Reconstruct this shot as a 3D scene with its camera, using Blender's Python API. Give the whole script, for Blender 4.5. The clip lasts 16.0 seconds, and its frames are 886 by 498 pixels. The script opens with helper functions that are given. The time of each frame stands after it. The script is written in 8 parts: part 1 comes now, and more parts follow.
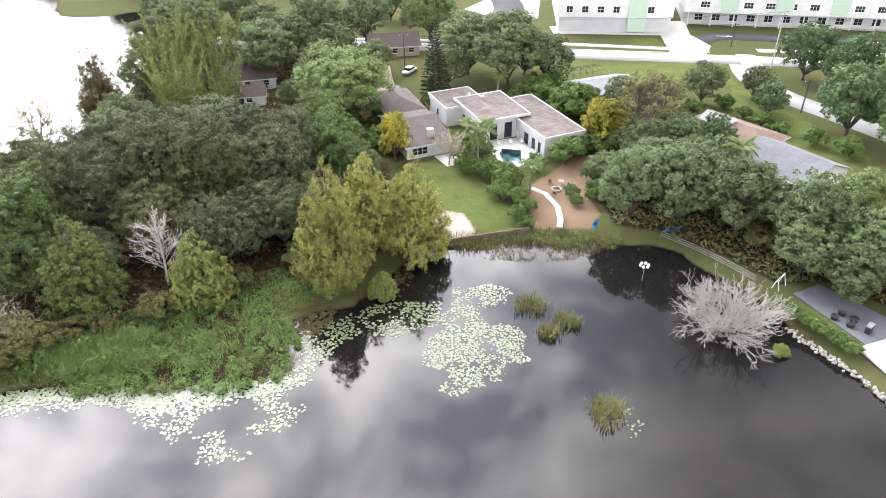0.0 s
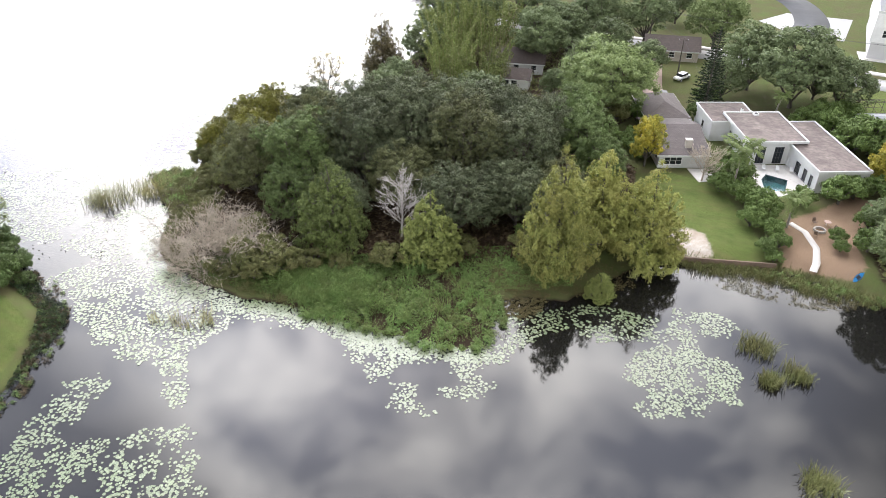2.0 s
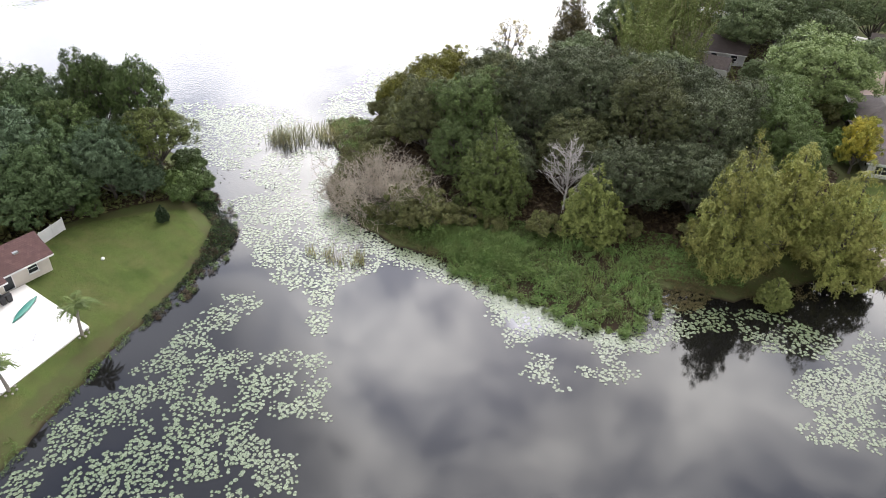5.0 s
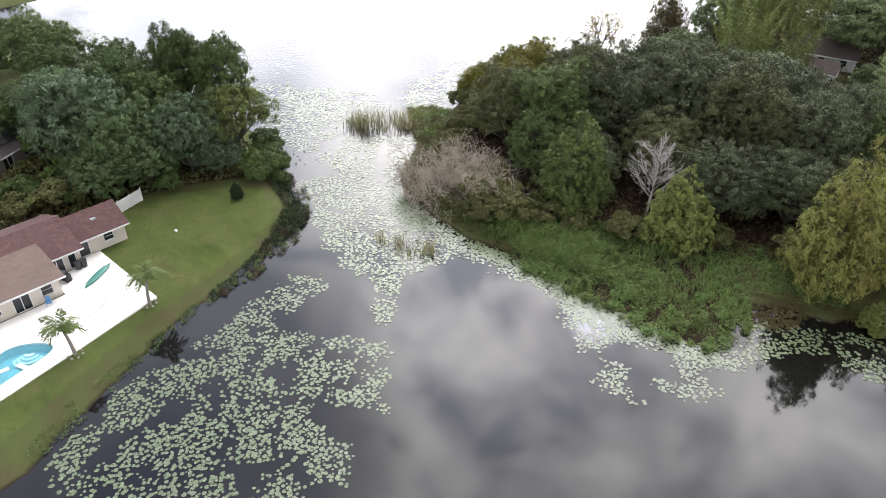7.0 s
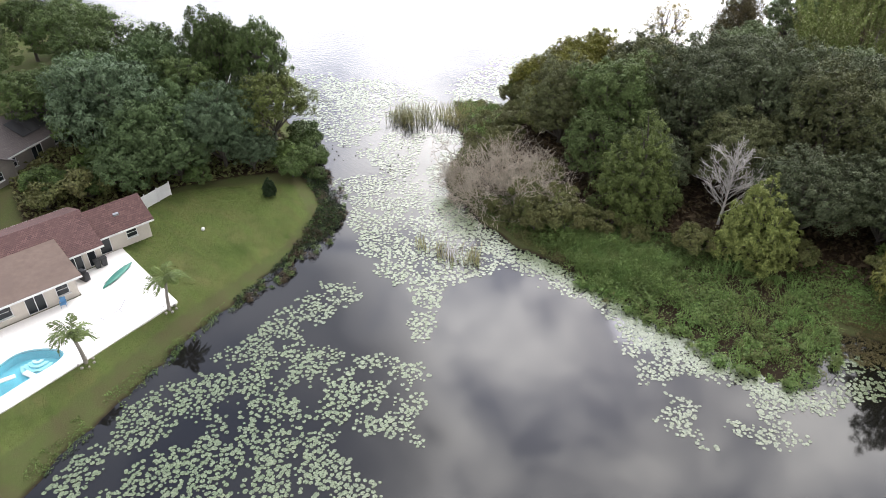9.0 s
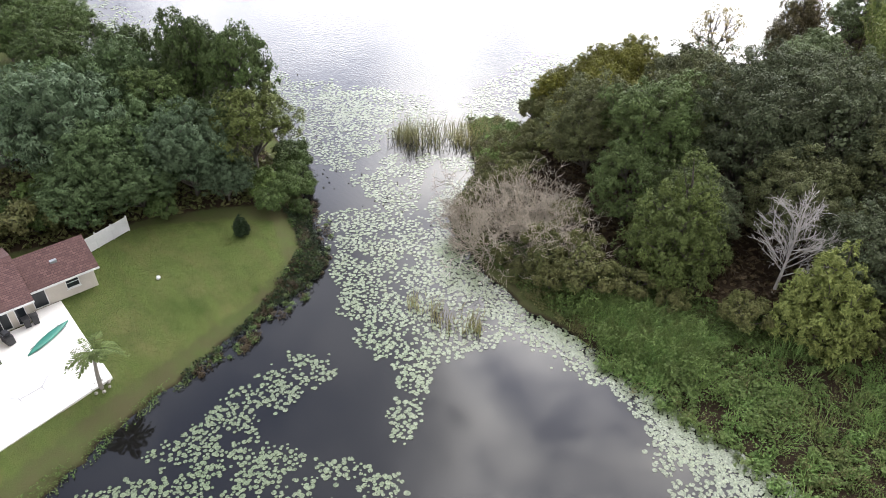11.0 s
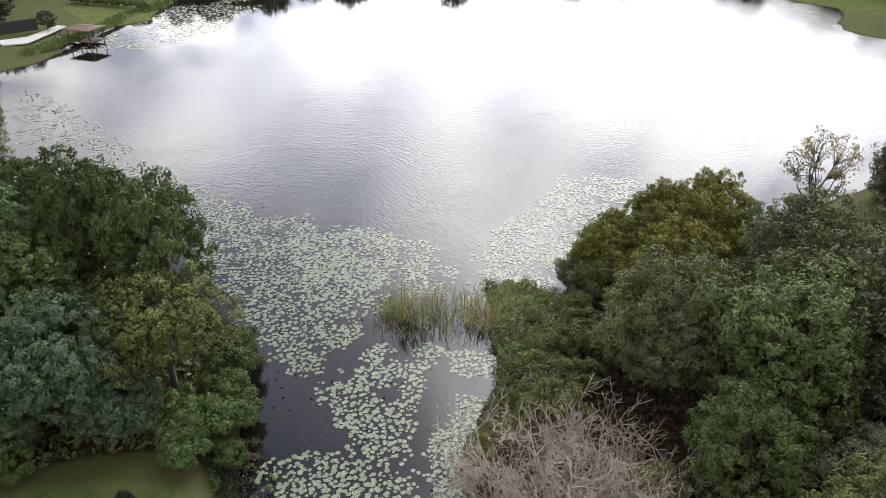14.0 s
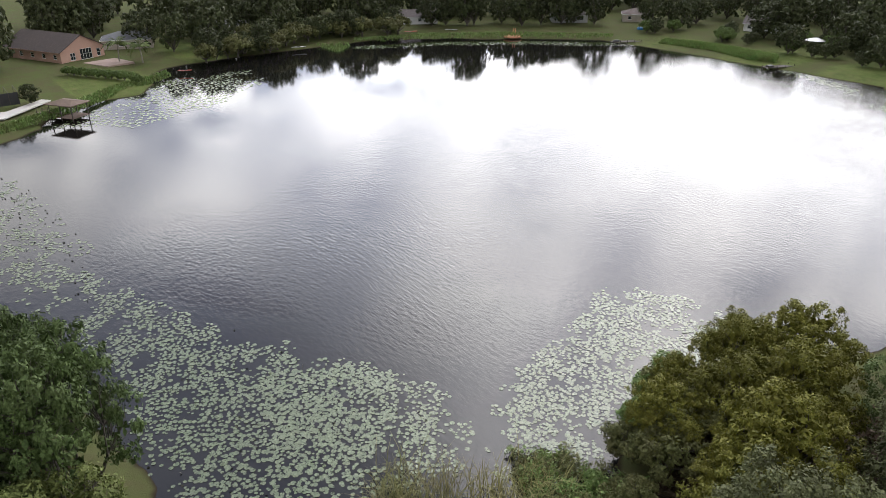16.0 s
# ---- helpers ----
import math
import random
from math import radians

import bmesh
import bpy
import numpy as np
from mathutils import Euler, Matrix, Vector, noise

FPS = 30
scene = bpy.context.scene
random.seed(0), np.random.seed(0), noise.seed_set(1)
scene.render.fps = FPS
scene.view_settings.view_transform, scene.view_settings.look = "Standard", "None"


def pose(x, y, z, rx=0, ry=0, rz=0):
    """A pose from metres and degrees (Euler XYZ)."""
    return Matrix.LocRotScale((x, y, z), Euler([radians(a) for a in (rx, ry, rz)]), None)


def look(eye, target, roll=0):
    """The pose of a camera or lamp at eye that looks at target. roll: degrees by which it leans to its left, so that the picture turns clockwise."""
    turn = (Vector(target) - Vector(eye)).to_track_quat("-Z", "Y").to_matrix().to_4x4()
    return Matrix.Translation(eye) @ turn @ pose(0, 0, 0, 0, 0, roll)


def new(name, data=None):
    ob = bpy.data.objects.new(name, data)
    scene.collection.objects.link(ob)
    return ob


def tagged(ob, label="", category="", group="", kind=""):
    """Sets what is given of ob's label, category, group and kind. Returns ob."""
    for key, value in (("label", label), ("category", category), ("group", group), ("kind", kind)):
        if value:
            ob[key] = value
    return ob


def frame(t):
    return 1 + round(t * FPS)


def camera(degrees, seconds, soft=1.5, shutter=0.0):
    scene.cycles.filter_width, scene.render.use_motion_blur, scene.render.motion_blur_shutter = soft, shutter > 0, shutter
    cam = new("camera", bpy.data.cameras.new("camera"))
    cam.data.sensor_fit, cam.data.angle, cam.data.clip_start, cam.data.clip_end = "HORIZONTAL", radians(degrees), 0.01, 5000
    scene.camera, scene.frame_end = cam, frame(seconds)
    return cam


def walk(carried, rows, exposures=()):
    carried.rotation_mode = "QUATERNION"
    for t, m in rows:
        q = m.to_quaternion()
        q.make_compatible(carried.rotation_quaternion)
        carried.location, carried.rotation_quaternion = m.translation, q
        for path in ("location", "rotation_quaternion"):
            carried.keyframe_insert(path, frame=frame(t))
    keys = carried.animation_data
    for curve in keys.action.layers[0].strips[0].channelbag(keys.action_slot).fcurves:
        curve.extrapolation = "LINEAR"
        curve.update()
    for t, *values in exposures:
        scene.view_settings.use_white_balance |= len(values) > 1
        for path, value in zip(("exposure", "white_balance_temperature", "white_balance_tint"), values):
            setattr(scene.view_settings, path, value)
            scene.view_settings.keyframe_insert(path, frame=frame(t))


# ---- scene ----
cam = camera(64.17, 16.0, 0.7)
# seconds, eye in metres, heading, pitch and roll in degrees
ROWS = [
    (0.0, 0.00, 0.00, 57.37, -1.71, -33.28, -0.62),
    (0.5, 0.28, 0.03, 57.18, 3.89, -33.36, -0.42),
    (1.0, 0.38, 0.01, 57.04, 9.61, -33.39, -0.23),
    (1.5, 0.52, 0.09, 56.74, 15.31, -33.42, -0.01),
    (2.0, 0.70, 0.20, 56.41, 20.39, -33.52, 0.09),
    (2.5, 0.82, 0.19, 55.74, 24.69, -33.55, 0.12),
    (3.0, 0.95, 0.32, 54.85, 27.94, -33.68, 0.11),
    (3.5, 0.88, 0.39, 53.99, 30.66, -33.78, 0.21),
    (4.0, 0.96, 0.44, 53.20, 32.50, -33.87, 0.23),
    (6.5, -0.33, 2.02, 49.96, 40.73, -34.28, 0.35),
    (7.0, -1.00, 2.54, 49.25, 42.51, -34.20, 0.36),
    (7.5, -1.91, 3.13, 48.60, 44.06, -34.21, 0.35),
    (8.0, -2.99, 4.04, 47.82, 45.19, -34.31, 0.26),
    (8.5, -4.58, 5.43, 46.89, 45.90, -34.40, 0.07),
    (11.0, -15.48, 20.35, 44.69, 49.52, -35.99, -0.26),
    (11.5, -19.27, 23.69, 43.95, 49.72, -35.98, -0.28),
    (12.0, -23.43, 26.93, 43.40, 49.64, -35.40, -0.20),
    (12.5, -27.69, 30.29, 42.86, 49.57, -34.32, -0.09),
    (13.0, -31.55, 33.68, 42.28, 49.71, -33.10, -0.04),
    (13.5, -35.56, 37.10, 41.49, 49.86, -31.89, -0.09),
    (14.0, -39.28, 40.46, 40.98, 50.10, -30.74, -0.13),
    (14.5, -42.92, 43.59, 40.50, 50.33, -29.56, -0.11),
    (15.0, -46.45, 46.44, 40.08, 50.54, -28.30, -0.01),
    (15.5, -49.88, 49.13, 39.56, 50.74, -27.00, 0.11),
    (16.0, -53.15, 51.68, 39.02, 51.01, -25.67, 0.11),
]
walk(cam, [(t, pose(x, y, z, 90 + pitch, 0, yaw) @ pose(0, 0, 0, 0, 0, roll)) for t, x, y, z, yaw, pitch, roll in ROWS],
     exposures=[(0.0, 2.08), (2.0, 1.72), (4.0, 1.36), (7.0, 1.2), (11.0, 1.27), (13.0, 1.1), (14.5, 0.84), (16.0, 0.70)])

# ---- sky, clouds and sun ----
SUN = Vector((-0.365, 0.692, 0.622))
world = bpy.data.worlds.new("sky")
scene.world = world
world.use_nodes = True
wn, wl = world.node_tree.nodes, world.node_tree.links
wn.clear()


def wnode(kind, **values):
    n = wn.new(kind)
    for key, value in values.items():
        n.inputs[key].default_value = value
    return n


w_out, w_bg = wn.new("ShaderNodeOutputWorld"), wnode("ShaderNodeBackground", Strength=0.105)
w_sky = wn.new("ShaderNodeTexSky")
w_sky.sky_type, w_sky.sun_disc, w_sky.sun_elevation, w_sky.sun_rotation = "NISHITA", False, radians(38.5), radians(-28)
w_co, w_sep = wn.new("ShaderNodeTexCoord"), wn.new("ShaderNodeSeparateXYZ")
w_up = wn.new("ShaderNodeMath")
w_up.operation = "MAXIMUM"
w_up.inputs[1].default_value = 0.0
w_add = wn.new("ShaderNodeMath")
w_add.inputs[1].default_value = 0.12
w_flat = wn.new("ShaderNodeVectorMath")
w_flat.operation = "DIVIDE"
w_cmb = wn.new("ShaderNodeCombineXYZ")
w_noise = wnode("ShaderNodeTexNoise", Scale=3.4, Detail=8.0, Roughness=0.60, Distortion=0.3)
w_ramp = wn.new("ShaderNodeValToRGB")
w_ramp.color_ramp.elements[0].position, w_ramp.color_ramp.elements[0].color = 0.39, (5.0, 5.25, 6.6, 1)
w_ramp.color_ramp.elements[1].position, w_ramp.color_ramp.elements[1].color = 0.62, (23.4, 22.7, 22.3, 1)
w_cover = wn.new("ShaderNodeMix")
w_cover.data_type = "RGBA"
w_cover.inputs[0].default_value = 0.84
# the veiled sun brightens the cloud round it
w_dot = wn.new("ShaderNodeVectorMath")
w_dot.operation = "DOT_PRODUCT"
w_dot.inputs[1].default_value = Vector((-0.46, 0.64, 0.615))
w_norm = wn.new("ShaderNodeVectorMath")
w_norm.operation = "NORMALIZE"
w_glow = wn.new("ShaderNodeMapRange")
w_glow.interpolation_type = "SMOOTHERSTEP"
for k, v in zip((1, 2, 3, 4), (0.62, 0.94, 0.31, 2.15)):
    w_glow.inputs[k].default_value = v
w_low = wn.new("ShaderNodeMapRange")
w_low.interpolation_type = "SMOOTHSTEP"
for k, v in zip((1, 2, 3, 4), (0.04, 0.42, 0.55, 1.0)):
    w_low.inputs[k].default_value = v
w_gain = wn.new("ShaderNodeMath")
w_gain.operation = "MULTIPLY"
w_core = wn.new("ShaderNodeMapRange")
w_core.interpolation_type = "SMOOTHERSTEP"
for k, v in zip((1, 2, 3, 4), (0.962, 1.0, 1.0, 1.45)):
    w_core.inputs[k].default_value = v
w_both = wn.new("ShaderNodeMath")
w_both.operation = "MULTIPLY"
w_mul = wn.new("ShaderNodeVectorMath")
w_mul.operation = "SCALE"
wl.new(w_co.outputs["Generated"], w_norm.inputs[0])
wl.new(w_norm.outputs[0], w_sep.inputs[0])
wl.new(w_sep.outputs["Z"], w_up.inputs[0])
wl.new(w_up.outputs[0], w_add.inputs[0])
for k in range(3):
    wl.new(w_add.outputs[0], w_cmb.inputs[k])
wl.new(w_norm.outputs[0], w_flat.inputs[0])
wl.new(w_cmb.outputs[0], w_flat.inputs[1])
wl.new(w_flat.outputs[0], w_noise.inputs["Vector"])
wl.new(w_noise.outputs["Fac"], w_ramp.inputs[0])
wl.new(w_sky.outputs[0], w_cover.inputs[6])
wl.new(w_ramp.outputs[0], w_cover.inputs[7])
wl.new(w_norm.outputs[0], w_dot.inputs[0])
wl.new(w_dot.outputs["Value"], w_glow.inputs[0])
wl.new(w_up.outputs[0], w_low.inputs[0])
wl.new(w_dot.outputs["Value"], w_core.inputs[0])
wl.new(w_glow.outputs[0], w_both.inputs[0])
wl.new(w_core.outputs[0], w_both.inputs[1])
wl.new(w_both.outputs[0], w_gain.inputs[0])
wl.new(w_low.outputs[0], w_gain.inputs[1])
wl.new(w_cover.outputs[2], w_mul.inputs[0])
# bright haze low over the horizon
w_haze = wn.new("ShaderNodeMapRange")
w_haze.interpolation_type = "SMOOTHSTEP"
for k, v in zip((1, 2, 3, 4), (0.16, 0.54, 0.54, 0.0)):
    w_haze.inputs[k].default_value = v
w_sum = wn.new("ShaderNodeMath")
wl.new(w_up.outputs[0], w_haze.inputs[0])
wl.new(w_gain.outputs[0], w_sum.inputs[0])
wl.new(w_haze.outputs[0], w_sum.inputs[1])
wl.new(w_sum.outputs[0], w_mul.inputs["Scale"])
# a rift of clear blue between the clouds in the west
w_west = wn.new("ShaderNodeVectorMath")
w_west.operation = "DOT_PRODUCT"
w_west.inputs[1].default_value = Vector((-0.743, -0.026, 0.669))
w_edge = wn.new("ShaderNodeMath")
w_edge.operation = "MULTIPLY_ADD"
w_edge.inputs[1].default_value = 0.26
w_rift = wn.new("ShaderNodeMapRange")
w_rift.interpolation_type = "SMOOTHSTEP"
for k, v in zip((1, 2, 3, 4), (0.975, 1.055, 0.0, 0.82)):
    w_rift.inputs[k].default_value = v
w_clear = wn.new("ShaderNodeMix")
w_clear.data_type = "RGBA"
w_clear.inputs[7].default_value = (1.7, 2.4, 4.6, 1)
# the sun itself, a small bright place in thin cloud
w_near = wn.new("ShaderNodeVectorMath")
w_near.operation = "DOT_PRODUCT"
w_near.inputs[1].default_value = Vector((-0.352, 0.699, 0.622)).normalized()
w_spot = wn.new("ShaderNodeMapRange")
w_spot.interpolation_type = "SMOOTHERSTEP"
for k, v in zip((1, 2, 3, 4), (0.9988, 0.99995, 1.0, 4.0)):
    w_spot.inputs[k].default_value = v
w_shine = wn.new("ShaderNodeVectorMath")
w_shine.operation = "SCALE"
wl.new(w_norm.outputs[0], w_west.inputs[0])
wl.new(w_noise.outputs["Fac"], w_edge.inputs[0])
wl.new(w_west.outputs["Value"], w_edge.inputs[2])
wl.new(w_edge.outputs[0], w_rift.inputs[0])
w_above = wn.new("ShaderNodeMapRange")
w_above.interpolation_type = "SMOOTHSTEP"
for k, v in zip((1, 2, 3, 4), (0.33, 0.48, 0.0, 1.0)):
    w_above.inputs[k].default_value = v
w_open = wn.new("ShaderNodeMath")
w_open.operation = "MULTIPLY"
wl.new(w_up.outputs[0], w_above.inputs[0])
wl.new(w_rift.outputs[0], w_open.inputs[0])
wl.new(w_above.outputs[0], w_open.inputs[1])
wl.new(w_open.outputs[0], w_clear.inputs[0])
wl.new(w_mul.outputs[0], w_clear.inputs[6])
wl.new(w_norm.outputs[0], w_near.inputs[0])
wl.new(w_near.outputs["Value"], w_spot.inputs[0])
wl.new(w_clear.outputs[2], w_shine.inputs[0])
wl.new(w_spot.outputs[0], w_shine.inputs["Scale"])
wl.new(w_shine.outputs[0], w_bg.inputs["Color"])
wl.new(w_bg.outputs[0], w_out.inputs[0])
sun = new("sun", bpy.data.lights.new("sun", "SUN"))
sun.data.energy, sun.data.angle, sun.data.color = 0.25, radians(180), (1.0, 0.95, 0.88)
sun.matrix_world = look(SUN * 300, (0, 0, 0))

# ---- materials ----
def nodes_of(name):
    m = bpy.data.materials.new(name)
    m.use_nodes = True
    nt = m.node_tree
    return m, nt.nodes, nt.links, nt.nodes["Principled BSDF"]


def mix_rgb(n, l, fac, a, b, mode="MIX"):
    """A colour mix; fac, a and b are sockets or values."""
    k = n.new("ShaderNodeMix")
    k.data_type, k.blend_type = "RGBA", mode
    for i, v in ((0, fac), (6, a), (7, b)):
        if isinstance(v, bpy.types.NodeSocket):
            l.new(v, k.inputs[i])
        elif i == 0:
            k.inputs[0].default_value = v
        else:
            k.inputs[i].default_value = (*v, 1)
    return k.outputs[2]


def noise_of(n, l, scale, detail=4.0, rough=0.55, vec=None, lo=0.0, hi=1.0, stretch=None):
    """Noise on object coordinates, spread from lo..hi to 0..1."""
    if vec is None:
        vec = n.new("ShaderNodeTexCoord").outputs["Object"]
    if stretch:
        s = n.new("ShaderNodeVectorMath")
        s.operation = "MULTIPLY"
        s.inputs[1].default_value = stretch
        l.new(vec, s.inputs[0])
        vec = s.outputs[0]
    t = n.new("ShaderNodeTexNoise")
    t.inputs["Scale"].default_value, t.inputs["Detail"].default_value, t.inputs["Roughness"].default_value = scale, detail, rough
    l.new(vec, t.inputs["Vector"])
    r = n.new("ShaderNodeMapRange")
    r.inputs[1].default_value, r.inputs[2].default_value = lo, hi
    l.new(t.outputs["Fac"], r.inputs[0])
    return r.outputs[0]


def bump_of(n, l, bsdf, height, strength, distance):
    b = n.new("ShaderNodeBump")
    b.inputs["Strength"].default_value, b.inputs["Distance"].default_value = strength, distance
    l.new(height, b.inputs["Height"])
    l.new(b.outputs[0], bsdf.inputs["Normal"])
    return b


def plain(name, a, b, fine=6.0, coarse=0.5, rough=0.7, bump=0.3, depth=0.01, metal=0.0, stretch=None, third=None):
    """A surface that varies between two colours at two scales, with fine relief."""
    m, n, l, p = nodes_of(name)
    f = noise_of(n, l, fine, 5, 0.6, None, 0.3, 0.7, stretch)
    c = noise_of(n, l, coarse, 4, 0.6, None, 0.35, 0.65)
    col = mix_rgb(n, l, f, a, b)
    dark = tuple(0.62 * (x + y) / 2 for x, y in zip(a, b)) if third is None else third
    k = n.new("ShaderNodeMath")
    k.operation = "MULTIPLY"
    k.inputs[1].default_value = 0.6
    l.new(c, k.inputs[0])
    l.new(mix_rgb(n, l, k.outputs[0], col, dark), p.inputs["Base Color"])
    p.inputs["Roughness"].default_value, p.inputs["Metallic"].default_value = rough, metal
    bump_of(n, l, p, f, bump, depth)
    return m


def leafy(name, cols, glow=0.05, rough=0.65, wide=0.25, shine=0.14):
    """Leaves: each one takes its own tone, and whole sprays drift in colour."""
    m, n, l, p = nodes_of(name)
    rnd = n.new("ShaderNodeNewGeometry").outputs["Random Per Island"]
    drift = noise_of(n, l, wide, 3, 0.6, None, 0.33, 0.67)
    obj = n.new("ShaderNodeObjectInfo").outputs["Random"]
    some = n.new("ShaderNodeMapRange")
    some.inputs[3].default_value, some.inputs[4].default_value = 0.12, 0.82
    l.new(rnd, some.inputs[0])
    base = mix_rgb(n, l, some.outputs[0], cols[0], cols[1])
    base = mix_rgb(n, l, drift, base, cols[2])
    speck = noise_of(n, l, 7.0, 3, 0.7, None, 0.32, 0.68)
    grain = n.new("ShaderNodeMapRange")
    grain.inputs[3].default_value, grain.inputs[4].default_value = 0.40, 1.22
    l.new(speck, grain.inputs[0])
    scaled = n.new("ShaderNodeVectorMath")
    scaled.operation = "SCALE"
    l.new(base, scaled.inputs[0])
    l.new(grain.outputs[0], scaled.inputs["Scale"])
    base = scaled.outputs[0]
    tint = n.new("ShaderNodeHueSaturation")
    r = n.new("ShaderNodeMapRange")
    r.inputs[3].default_value, r.inputs[4].default_value = 0.8, 1.2
    l.new(obj, r.inputs[0])
    l.new(r.outputs[0], tint.inputs["Value"])
    l.new(base, tint.inputs["Color"])
    l.new(tint.outputs[0], p.inputs["Base Color"])
    p.inputs["Roughness"].default_value = rough
    p.inputs["Specular IOR Level"].default_value = shine
    tr = n.new("ShaderNodeBsdfTranslucent")
    l.new(tint.outputs[0], tr.inputs["Color"])
    mx = n.new("ShaderNodeMixShader")
    mx.inputs[0].default_value = glow
    l.new(p.outputs[0], mx.inputs[1])
    l.new(tr.outputs[0], mx.inputs[2])
    l.new(mx.outputs[0], n["Material Output"].inputs["Surface"])
    return m


M = {}
M["oak"] = leafy("oak_leaves", ((0.035, 0.053, 0.024), (0.194, 0.230, 0.123), (0.089, 0.101, 0.053)))
M["oakwarm"] = leafy("olive_oak_leaves", ((0.039, 0.052, 0.019), (0.206, 0.225, 0.098), (0.096, 0.101, 0.045)))
M["deadgrey"] = plain("grey_dead_twigs", (0.36, 0.335, 0.30), (0.56, 0.525, 0.48), 5, 0.4, 0.85, 0.3, 0.01)
M["greenoak"] = leafy("green_leaves", ((0.052, 0.089, 0.023), (0.228, 0.312, 0.110), (0.114, 0.152, 0.054)))
M["bright"] = leafy("bright_leaves", ((0.096, 0.139, 0.041), (0.289, 0.361, 0.144), (0.166, 0.213, 0.081)))
M["cypress"] = leafy("cypress_needles", ((0.147, 0.176, 0.038), (0.379, 0.404, 0.121), (0.246, 0.238, 0.069)))
M["smallcypress"] = leafy("young_cypress_needles", ((0.131, 0.168, 0.039), (0.369, 0.416, 0.132), (0.206, 0.231, 0.069)))
M["brownpine"] = leafy("rusty_needles", ((0.085, 0.082, 0.036), (0.195, 0.175, 0.082), (0.130, 0.104, 0.052)))
M["yellow"] = leafy("yellow_blossom", ((0.396, 0.330, 0.033), (0.660, 0.550, 0.088), (0.165, 0.198, 0.050)))
M["grey"] = leafy("grey_green_leaves", ((0.057, 0.098, 0.037), (0.182, 0.264, 0.111), (0.099, 0.142, 0.061)))
M["bamboo"] = leafy("bamboo_leaves", ((0.116, 0.165, 0.040), (0.286, 0.341, 0.110), (0.176, 0.200, 0.070)))
M["norfolk"] = leafy("norfolk_needles", ((0.020, 0.039, 0.016), (0.039, 0.061, 0.026), (0.027, 0.042, 0.019)), 0.12)
M["palm"] = leafy("palm_leaflets", ((0.085, 0.130, 0.034), (0.190, 0.250, 0.080), (0.130, 0.160, 0.055)))
M["shrub"] = leafy("shrub_leaves", ((0.061, 0.080, 0.024), (0.207, 0.220, 0.081), (0.132, 0.125, 0.050)))
M["hedge"] = leafy("hedge_leaves", ((0.067, 0.120, 0.029), (0.224, 0.306, 0.094), (0.115, 0.162, 0.048)))
M["marsh"] = leafy("marsh_leaves", ((0.060, 0.130, 0.026), (0.291, 0.450, 0.139), (0.164, 0.201, 0.067)), 0.15, 0.6, 0.5)
M["reed"] = leafy("reed_blades", ((0.156, 0.186, 0.060), (0.408, 0.384, 0.168), (0.276, 0.246, 0.108)), 0.3)
M["orange"] = leafy("autumn_leaves", ((0.353, 0.246, 0.089), (0.528, 0.390, 0.157), (0.246, 0.228, 0.089)))
M["olive"] = leafy("olive_brown_leaves", ((0.155, 0.158, 0.058), (0.300, 0.280, 0.120), (0.195, 0.172, 0.076)))
M["fargreen"] = leafy("far_leaves", ((0.028, 0.042, 0.016), (0.105, 0.125, 0.050), (0.055, 0.060, 0.028)))
M["silver"] = leafy("silvery_leaves", ((0.046, 0.075, 0.036), (0.173, 0.246, 0.142), (0.087, 0.123, 0.066)))
M["darkleaf"] = leafy("dark_leaves", ((0.033, 0.063, 0.018), (0.150, 0.217, 0.068), (0.076, 0.105, 0.036)))
M["lawnblade"] = leafy("mown_grass", ((0.030, 0.052, 0.010), (0.135, 0.180, 0.048), (0.085, 0.098, 0.028)))
M["shadeleaf"] = leafy("shade_tree_leaves", ((0.059, 0.088, 0.032), (0.247, 0.309, 0.145), (0.127, 0.158, 0.075)))
M["fresh"] = leafy("fresh_tree_leaves", ((0.068, 0.100, 0.022), (0.230, 0.276, 0.087), (0.111, 0.144, 0.048)), wide=0.16)
M["limby"] = leafy("yellow_green_leaves", ((0.061, 0.079, 0.017), (0.173, 0.202, 0.061), (0.097, 0.117, 0.036)))
M["willowleaf"] = leafy("olive_willow_leaves", ((0.074, 0.084, 0.013), (0.263, 0.264, 0.048), (0.148, 0.141, 0.026)))
M["brownweed"] = leafy("brown_water_weeds", ((0.040, 0.030, 0.016), (0.130, 0.095, 0.050), (0.070, 0.050, 0.028)))
M["bogweed"] = leafy("brown_olive_bog_weeds", ((0.070, 0.062, 0.022), (0.190, 0.165, 0.070), (0.115, 0.094, 0.042)))
M["deadleaf"] = leafy("withered_leaves", ((0.070, 0.056, 0.042), (0.200, 0.165, 0.125), (0.115, 0.094, 0.070)))
M["curl"] = leafy("curled_pad_undersides", ((0.020, 0.022, 0.014), (0.060, 0.058, 0.036), (0.034, 0.030, 0.020)))
M["pad"] = leafy("lily_pads", ((0.115, 0.160, 0.068), (0.225, 0.270, 0.153), (0.170, 0.205, 0.114)), 0.03, 0.27, 0.12, 0.55)
M["bark"] = plain("grey_brown_bark", (0.050, 0.042, 0.034), (0.115, 0.10, 0.084), 8, 0.7, 0.9, 0.6, 0.03, stretch=(1, 1, 0.3))
M["deadwood"] = plain("bleached_dead_twigs", (0.380, 0.350, 0.330), (0.560, 0.525, 0.500), 5, 0.4, 0.85, 0.3, 0.01)
M["deadbrown"] = plain("brown_dead_twigs", (0.335, 0.285, 0.225), (0.57, 0.50, 0.41), 5, 0.3, 0.9, 0.3, 0.01)
